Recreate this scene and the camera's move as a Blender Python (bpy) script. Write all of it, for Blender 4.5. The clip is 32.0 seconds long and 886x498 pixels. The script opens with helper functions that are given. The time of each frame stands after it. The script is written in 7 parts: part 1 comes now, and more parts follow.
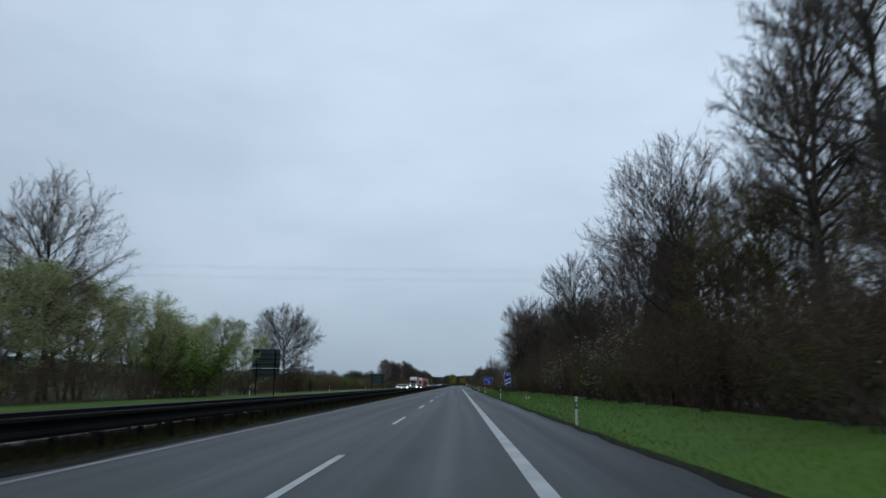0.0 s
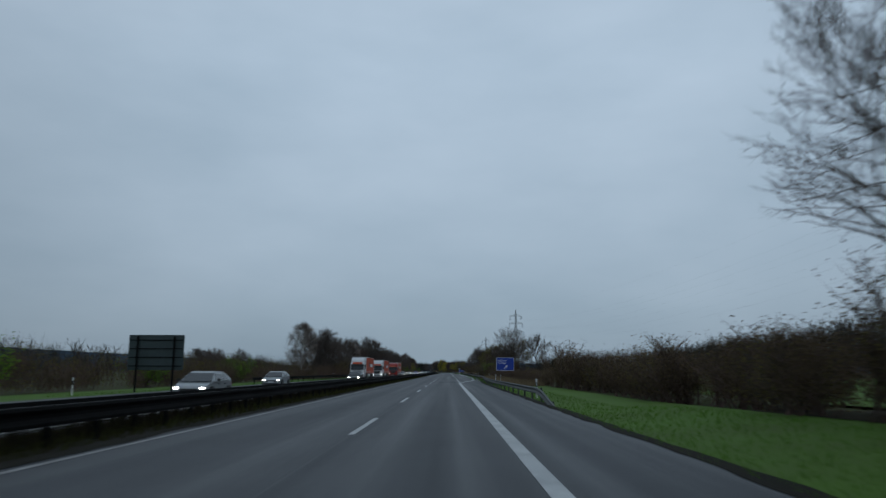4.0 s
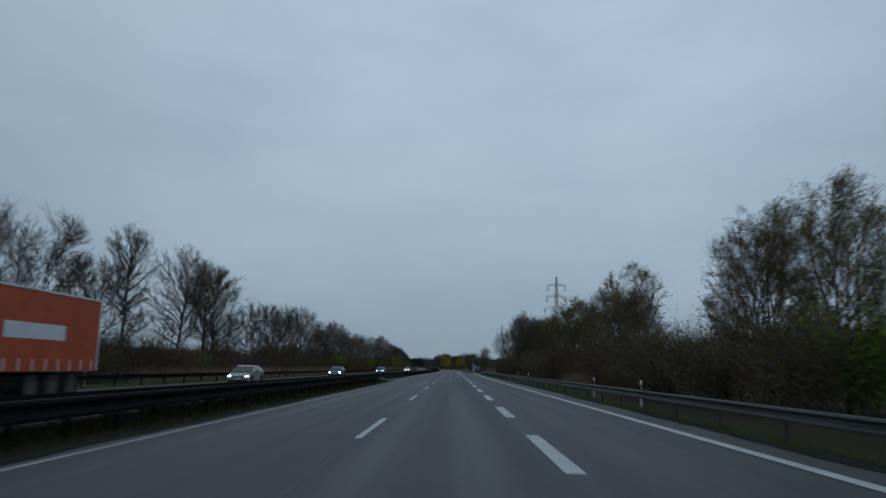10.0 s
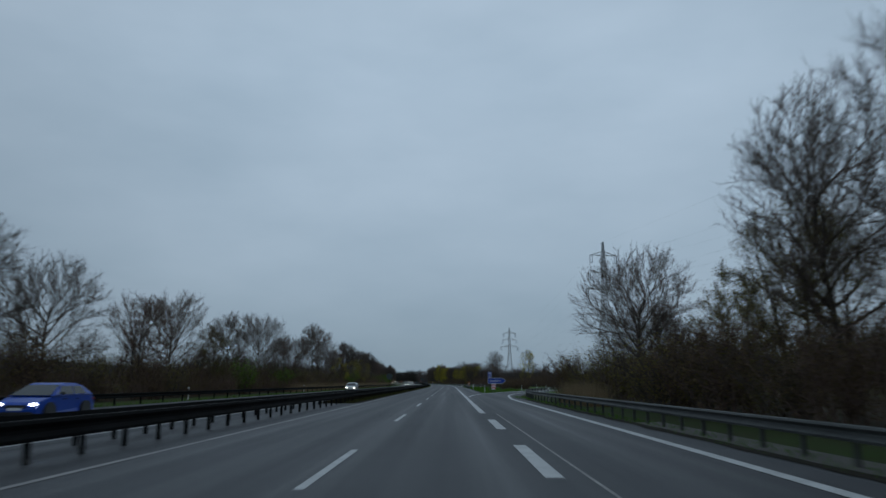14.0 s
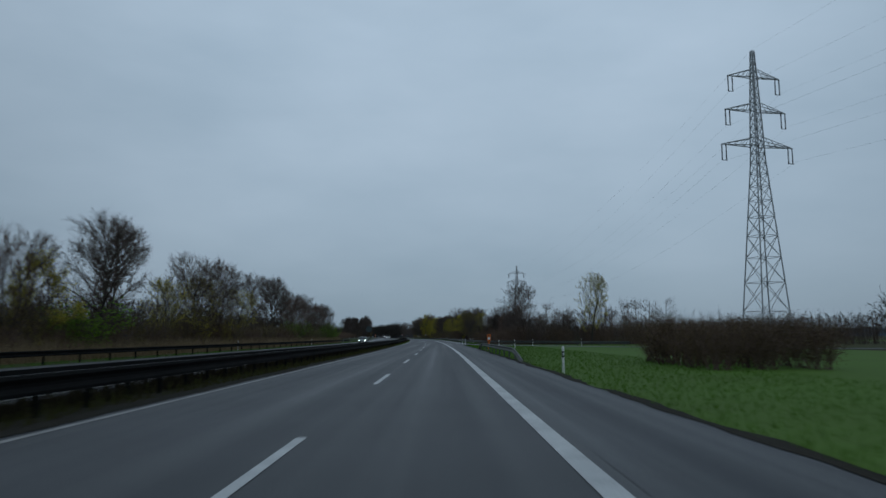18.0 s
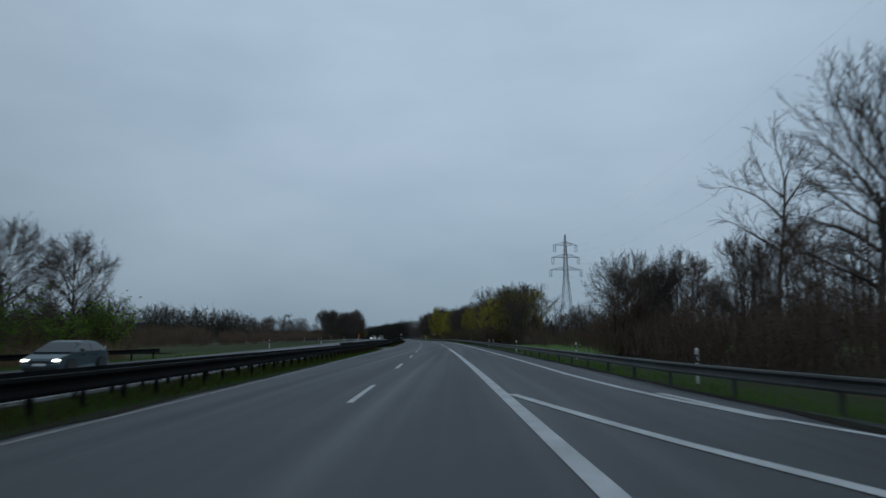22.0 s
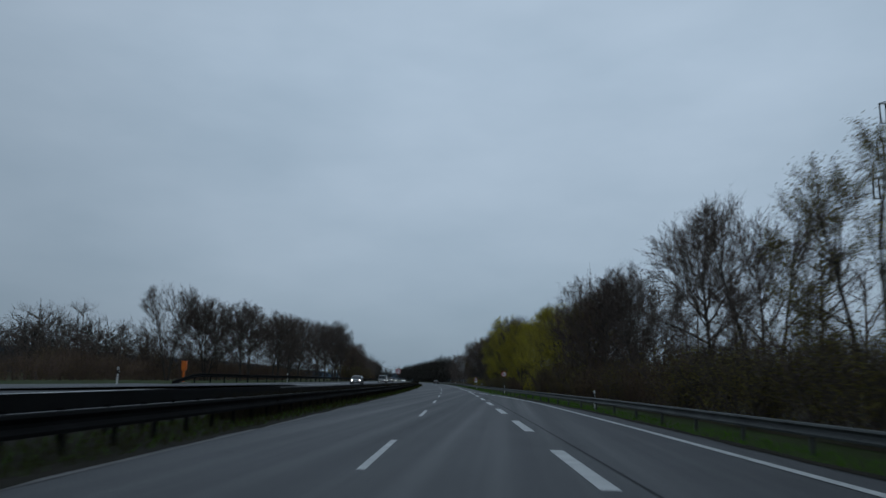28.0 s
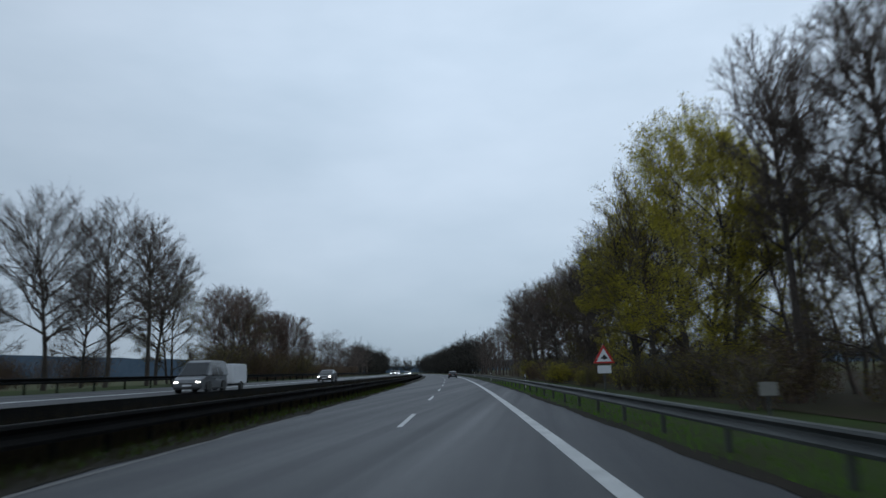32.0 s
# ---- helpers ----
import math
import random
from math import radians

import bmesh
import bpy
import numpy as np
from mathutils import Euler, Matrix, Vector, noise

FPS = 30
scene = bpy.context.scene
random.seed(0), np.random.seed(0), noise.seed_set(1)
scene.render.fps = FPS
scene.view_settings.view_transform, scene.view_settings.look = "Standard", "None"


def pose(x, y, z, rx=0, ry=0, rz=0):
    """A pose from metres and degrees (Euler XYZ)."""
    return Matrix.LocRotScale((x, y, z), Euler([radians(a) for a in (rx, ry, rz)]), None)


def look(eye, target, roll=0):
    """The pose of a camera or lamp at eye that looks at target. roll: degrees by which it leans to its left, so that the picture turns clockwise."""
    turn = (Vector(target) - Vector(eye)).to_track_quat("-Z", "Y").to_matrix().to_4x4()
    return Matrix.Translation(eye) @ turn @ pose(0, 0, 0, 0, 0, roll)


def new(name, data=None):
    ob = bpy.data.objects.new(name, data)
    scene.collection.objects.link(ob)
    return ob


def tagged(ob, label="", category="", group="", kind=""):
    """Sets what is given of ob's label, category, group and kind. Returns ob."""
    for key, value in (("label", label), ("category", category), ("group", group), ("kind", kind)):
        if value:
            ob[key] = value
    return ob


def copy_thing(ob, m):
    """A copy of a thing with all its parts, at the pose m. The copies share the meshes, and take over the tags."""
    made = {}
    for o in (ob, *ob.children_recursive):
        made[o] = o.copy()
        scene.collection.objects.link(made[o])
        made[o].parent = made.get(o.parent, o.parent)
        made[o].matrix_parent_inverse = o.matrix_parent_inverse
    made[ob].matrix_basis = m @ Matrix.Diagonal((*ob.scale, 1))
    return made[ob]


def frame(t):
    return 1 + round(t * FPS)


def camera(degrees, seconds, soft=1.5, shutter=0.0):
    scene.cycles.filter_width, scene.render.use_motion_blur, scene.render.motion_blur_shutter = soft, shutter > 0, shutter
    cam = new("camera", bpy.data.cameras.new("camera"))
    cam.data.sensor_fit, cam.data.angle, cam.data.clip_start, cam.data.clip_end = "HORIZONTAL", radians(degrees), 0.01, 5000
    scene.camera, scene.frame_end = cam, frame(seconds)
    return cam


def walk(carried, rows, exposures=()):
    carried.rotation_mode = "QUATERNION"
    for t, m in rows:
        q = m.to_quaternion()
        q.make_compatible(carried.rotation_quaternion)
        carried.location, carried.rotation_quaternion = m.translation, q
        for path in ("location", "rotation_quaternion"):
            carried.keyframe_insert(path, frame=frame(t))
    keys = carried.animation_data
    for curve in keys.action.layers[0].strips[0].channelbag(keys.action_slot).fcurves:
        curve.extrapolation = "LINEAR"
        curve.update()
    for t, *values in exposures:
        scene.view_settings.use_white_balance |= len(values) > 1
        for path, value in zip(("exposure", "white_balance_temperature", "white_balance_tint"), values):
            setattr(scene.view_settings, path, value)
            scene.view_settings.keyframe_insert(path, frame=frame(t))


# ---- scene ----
cam = camera(62.7, 32.0, soft=1.5, shutter=0.25)

# The road runs along y, straight at first, then bends gently to the left, and a little more from 900 m on.
BENDS = ((620.0, 5000.0), (900.0, 15000.0))


def heading(s):
    return sum(max(0.0, s - b) / r for b, r in BENDS)


def lift(s, o):
    """The grass bank before the exit; and in the bend the oncoming carriageway stands higher than this one."""
    if o > 8.0 and s < 145.0:
        return 0.6 * min(1.0, (145.0 - s) / 35.0) * max(0.0, min((o - 8.0) / 4.5, (45.0 - o) / 32.5))
    rise = 0.55 * max(0.0, min(1.0, (s - 760.0) / 200.0))
    return rise * max(0.0, min(1.6, (-o - 5.5) / 8.5)) * max(0.0, min(1.0, (62.0 + o) / 26.0)) if o < -5.5 else 0.0


def R(s, o, z=0.0):
    """A place s metres along the road, o metres to the right of the lane line, z up."""
    a = heading(s)
    return Vector((o * math.cos(a) - sum(max(0.0, s - b) ** 2 / (2 * r) for b, r in BENDS), s + o * math.sin(a), z + lift(s, o)))


def at(s, o, z=0.0, turn=0.0, size=1.0):
    """The pose of a thing beside the road; its y axis points along the road."""
    p = R(s, o, z)
    return pose(p.x, p.y, p.z, 0, 0, math.degrees(heading(s)) + turn) @ Matrix.Scale(size, 4)


# seconds, metres along, metres right of the lane line, yaw from the road, pitch, roll
PATH = [
    (0, -27.46, 2.40, 1.32, 10.55, -0.59),
    (1, 6.78, 2.37, 1.12, 10.20, -0.06),
    (2, 40.89, 2.32, 0.93, 9.50, -0.41),
    (3, 74.72, 2.29, 0.48, 9.54, -0.17),
    (6, 175.95, 2.15, 0.73, 9.62, -0.02),
    (6.4, 189.28, 2.05, 1.30, 9.67, 0.12),
    (7, 209.28, 1.99, 1.51, 9.75, 0.34),
    (8, 242.95, 1.66, 1.13, 9.69, 0.70),
    (9, 276.18, 1.72, 0.61, 9.48, 0.63),
    (10, 308.58, 1.96, 0.98, 9.29, -0.88),
    (11, 341.15, 2.13, 0.61, 9.85, -0.23),
    (12, 373.99, 2.21, 0.47, 10.06, 0.82),
    (13, 406.80, 2.19, 0.45, 9.83, 0.54),
    (14, 439.56, 2.10, 0.60, 10.40, -0.06),
    (14.5, 456.0, 2.08, 0.9, 10.75, -0.5),
    (16.5, 521.4, 2.0, -0.1, 7.9, -0.45),
    (16.7, 528.02, 2.0, -0.3, 6.5, -0.57),
    (17, 537.95, 2.01, -0.59, 6.18, -0.75),
    (18, 571.18, 2.02, -0.20, 6.86, 0.12),
    (19, 604.21, 2.12, -0.51, 6.27, 0.36),
    (20, 636.71, 2.02, -0.57, 6.93, -0.16),
    (21, 669.70, 2.12, 0.25, 7.70, -0.45),
    (22, 703.32, 2.08, -0.08, 6.89, 0.44),
    (23, 736.54, 1.96, -0.51, 7.52, 0.57),
    (24, 769.99, 2.11, -0.35, 8.18, 0.49),
    (25, 803.62, 1.90, 0.17, 10.14, -0.38),
    (26, 837.79, 1.60, 1.79, 10.27, -1.75),
    (29, 939.30, 1.85, 1.92, 10.26, -0.62),
    (30, 972.95, 1.99, 2.14, 10.35, 0.35),
    (31, 1007.82, 1.81, 1.66, 9.50, 1.29),
    (32, 1042.01, 1.82, 1.63, 9.54, 1.45),
]
EYE = 1.46


def eye_pose(s, o, yaw, pitch, roll):
    a, b = heading(s) + radians(yaw), radians(pitch)
    e = R(s, o, EYE)
    return look(e, e + Vector((-math.sin(a) * math.cos(b), math.cos(a) * math.cos(b), math.sin(b))), -roll)


walk(cam, [(t, eye_pose(s, o, yaw, pitch, roll)) for t, s, o, yaw, pitch, roll in PATH],
     exposures=((0, 0.55, 6700, 12), (1, 0.37, 6630, 11), (2, 0.37, 6630, 11), (3.5, 0.2, 6580, 10), (6, -0.22, 6250, 5), (7, -0.22, 6250, 5), (9, 0, 6430, 8), (10, 0.05, 6430, 8), (13.5, 0.05, 6430, 8), (14.5, -0.06, 6430, 8), (16.5, -0.04, 6430, 8), (18, 0.02, 6430, 8), (22, 0.07, 6430, 8), (24, 0, 6430, 7), (26, 0, 6450, 8), (29, 0.06, 6490, 10), (30, 0.2, 6500, 10), (31, 0.48, 6680, 12), (32, 0.58, 6700, 12)))

# ---- sky and light: a wet overcast afternoon ----
world = bpy.data.worlds.new("overcast_sky")
scene.world = world
world.use_nodes = True
wn, wl = world.node_tree.nodes, world.node_tree.links
wn.clear()
w_out = wn.new("ShaderNodeOutputWorld")
w_bg = wn.new("ShaderNodeBackground")
w_co = wn.new("ShaderNodeTexCoord")
w_sep = wn.new("ShaderNodeSeparateXYZ")
w_ramp = wn.new("ShaderNodeValToRGB")
w_map = wn.new("ShaderNodeMapping")
w_noise = wn.new("ShaderNodeTexNoise")
w_mul = wn.new("ShaderNodeMixRGB")
w_sky = wn.new("ShaderNodeTexSky")
w_mix = wn.new("ShaderNodeMixRGB")
w_cr = wn.new("ShaderNodeValToRGB")
w_sky.sky_type, w_sky.sun_disc = "NISHITA", False
w_sky.sun_elevation, w_sky.sun_rotation = radians(55), radians(200)
w_ramp.color_ramp.elements[0].position, w_ramp.color_ramp.elements[0].color = 0.0, (0.220, 0.290, 0.360, 1)
w_ramp.color_ramp.elements[1].position, w_ramp.color_ramp.elements[1].color = 0.75, (0.320, 0.410, 0.510, 1)
_e = w_ramp.color_ramp.elements.new(0.16)
_e.color = (0.305, 0.390, 0.480, 1)
_e = w_ramp.color_ramp.elements.new(0.4)
_e.color = (0.365, 0.462, 0.570, 1)
w_map.inputs["Scale"].default_value = (1.4, 1.4, 3.6)
w_noise.inputs["Scale"].default_value, w_noise.inputs["Detail"].default_value = 1.6, 5.0
w_cr.color_ramp.elements[0].position, w_cr.color_ramp.elements[0].color = 0.30, (0.84, 0.865, 0.875, 1)
w_cr.color_ramp.elements[1].position, w_cr.color_ramp.elements[1].color = 0.68, (1.09, 1.07, 1.06, 1)
w_mul.blend_type, w_mul.inputs[0].default_value = "MULTIPLY", 1.0
w_mix.inputs[0].default_value = 0.003
w_bg.inputs["Strength"].default_value = 1.0
wl.new(w_co.outputs["Generated"], w_sep.inputs[0])
wl.new(w_sep.outputs["Z"], w_ramp.inputs[0])
wl.new(w_co.outputs["Generated"], w_map.inputs[0])
wl.new(w_map.outputs[0], w_noise.inputs["Vector"])
wl.new(w_noise.outputs["Fac"], w_cr.inputs[0])
wl.new(w_ramp.outputs[0], w_mul.inputs[1])
wl.new(w_cr.outputs[0], w_mul.inputs[2])
wl.new(w_mul.outputs[0], w_mix.inputs[1])
wl.new(w_sky.outputs[0], w_mix.inputs[2])
w_dot, w_glow, w_gain = wn.new("ShaderNodeVectorMath"), wn.new("ShaderNodeMapRange"), wn.new("ShaderNodeVectorMath")
w_dot.operation, w_gain.operation, w_glow.interpolation_type = "DOT_PRODUCT", "SCALE", "SMOOTHSTEP"
w_dot.inputs[1].default_value = (0.08, 0.93, 0.36)
w_glow.inputs["From Min"].default_value, w_glow.inputs["From Max"].default_value = 0.72, 1.0
w_glow.inputs["To Min"].default_value, w_glow.inputs["To Max"].default_value = 0.86, 1.08
wl.new(w_co.outputs["Generated"], w_dot.inputs[0])
wl.new(w_dot.outputs["Value"], w_glow.inputs["Value"])
wl.new(w_mix.outputs[0], w_gain.inputs[0])
wl.new(w_glow.outputs[0], w_gain.inputs["Scale"])
wl.new(w_gain.outputs[0], w_bg.inputs["Color"])
wl.new(w_bg.outputs[0], w_out.inputs["Surface"])

sun = new("sun", bpy.data.lights.new("sun", "SUN"))
sun.data.energy, sun.data.angle, sun.data.color = 0.12, radians(40), (1.0, 0.97, 0.93)
sun.matrix_world = look((60, -80, 100), (0, 0, 0))


# ---- materials ----
def mat(name, c1, c2=None, rough=0.7, scale=2.0, fine=30.0, bump=0.15, metal=0.0, emit=0.0, lo=0.35, hi=0.65, vary=0.0, spec=0.5):
    """Two colours mixed by noise at two scales, with fine relief; vary: change of tone from object to object."""
    m = bpy.data.materials.new(name)
    m.use_nodes = True
    n, l = m.node_tree.nodes, m.node_tree.links
    b = n["Principled BSDF"]
    b.inputs["Roughness"].default_value, b.inputs["Metallic"].default_value = rough, metal
    b.inputs["Specular IOR Level"].default_value = spec
    co = n.new("ShaderNodeTexCoord")
    big, small = n.new("ShaderNodeTexNoise"), n.new("ShaderNodeTexNoise")
    big.inputs["Scale"].default_value, big.inputs["Detail"].default_value = scale, 4
    small.inputs["Scale"].default_value, small.inputs["Detail"].default_value = fine, 3
    mix, ramp = n.new("ShaderNodeMixRGB"), n.new("ShaderNodeMapRange")
    add = n.new("ShaderNodeMath")
    add.operation = "MULTIPLY_ADD"
    add.inputs[1].default_value = 0.45
    mul = n.new("ShaderNodeMath")
    mul.operation = "MULTIPLY"
    mul.inputs[1].default_value = 0.55
    ramp.inputs["From Min"].default_value, ramp.inputs["From Max"].default_value = lo, hi
    for tex in (big, small):
        l.new(co.outputs["Object"], tex.inputs["Vector"])
    l.new(big.outputs["Fac"], mul.inputs[0])
    l.new(small.outputs["Fac"], add.inputs[0])
    l.new(mul.outputs[0], add.inputs[2])
    l.new(add.outputs[0], ramp.inputs["Value"])
    l.new(ramp.outputs[0], mix.inputs[0])
    mix.inputs[1].default_value, mix.inputs[2].default_value = (*c1, 1), (*(c2 or [v * 0.7 for v in c1]), 1)
    colour = mix.outputs[0]
    if vary:
        info, hsv, mr = n.new("ShaderNodeObjectInfo"), n.new("ShaderNodeHueSaturation"), n.new("ShaderNodeMapRange")
        mr.inputs["To Min"].default_value, mr.inputs["To Max"].default_value = 1 - vary, 1 + vary
        l.new(info.outputs["Random"], mr.inputs["Value"])
        l.new(mr.outputs[0], hsv.inputs["Value"])
        l.new(colour, hsv.inputs["Color"])
        colour = hsv.outputs[0]
    l.new(colour, b.inputs["Base Color"])
    if bump:
        bp = n.new("ShaderNodeBump")
        bp.inputs["Strength"].default_value, bp.inputs["Distance"].default_value = bump, 0.02
        l.new(small.outputs["Fac"], bp.inputs["Height"])
        l.new(bp.outputs[0], b.inputs["Normal"])
    if emit:
        l.new(colour, b.inputs["Emission Color"])
        b.inputs["Emission Strength"].default_value = emit
    return m


def leaf_mat(name, c1, c2, vary=0.25, through_leaf=0.48):
    """Small thin leaves that let some light through; colour from leaf to leaf and from plant to plant."""
    m = bpy.data.materials.new(name)
    m.use_nodes = True
    n, l = m.node_tree.nodes, m.node_tree.links
    n.remove(n["Principled BSDF"])
    out = n["Material Output"]
    dif, trn, both = n.new("ShaderNodeBsdfDiffuse"), n.new("ShaderNodeBsdfTranslucent"), n.new("ShaderNodeMixShader")
    geo, info = n.new("ShaderNodeNewGeometry"), n.new("ShaderNodeObjectInfo")
    mix, hsv, mr = n.new("ShaderNodeMixRGB"), n.new("ShaderNodeHueSaturation"), n.new("ShaderNodeMapRange")
    mix.inputs[1].default_value, mix.inputs[2].default_value = (*c1, 1), (*c2, 1)
    mr.inputs["To Min"].default_value, mr.inputs["To Max"].default_value = 1 - vary, 1 + vary
    both.inputs[0].default_value = through_leaf
    l.new(geo.outputs["Random Per Island"], mix.inputs[0])
    l.new(info.outputs["Random"], mr.inputs["Value"])
    l.new(mr.outputs[0], hsv.inputs["Value"])
    l.new(mix.outputs[0], hsv.inputs["Color"])
    for sh in (dif, trn):
        l.new(hsv.outputs[0], sh.inputs["Color"])
    l.new(dif.outputs[0], both.inputs[1])
    l.new(trn.outputs[0], both.inputs[2])
    l.new(both.outputs[0], out.inputs["Surface"])
    return m


def asphalt_mat(name, c1, c2, rough):
    """Damp asphalt: stone grain, long lighter and darker wheel tracks, patches."""
    m = mat(name, c1, c2, rough=rough, scale=0.35, fine=60, bump=0.35, spec=0.3)
    n, l = m.node_tree.nodes, m.node_tree.links
    b = n["Principled BSDF"]
    co, mp, tx = n.new("ShaderNodeTexCoord"), n.new("ShaderNodeMapping"), n.new("ShaderNodeTexNoise")
    mp.inputs["Scale"].default_value = (1.1, 0.012, 1.0)
    tx.inputs["Scale"].default_value, tx.inputs["Detail"].default_value = 1.0, 5
    l.new(co.outputs["Object"], mp.inputs[0])
    l.new(mp.outputs[0], tx.inputs["Vector"])
    r2 = n.new("ShaderNodeMapRange")
    r2.inputs["From Min"].default_value, r2.inputs["From Max"].default_value = 0.35, 0.65
    r2.inputs["To Min"].default_value, r2.inputs["To Max"].default_value = 0.78, 1.3
    l.new(tx.outputs["Fac"], r2.inputs["Value"])
    old = b.inputs["Base Color"].links[0].from_socket
    hsv = n.new("ShaderNodeHueSaturation")
    l.new(old, hsv.inputs["Color"])
    l.new(r2.outputs[0], hsv.inputs["Value"])
    l.new(hsv.outputs[0], b.inputs["Base Color"])
    r3 = n.new("ShaderNodeMapRange")
    r3.inputs["From Min"].default_value, r3.inputs["From Max"].default_value = 0.3, 0.7
    r3.inputs["To Min"].default_value, r3.inputs["To Max"].default_value = rough - 0.12, rough + 0.15
    l.new(tx.outputs["Fac"], r3.inputs["Value"])
    l.new(r3.outputs[0], b.inputs["Roughness"])
    return m


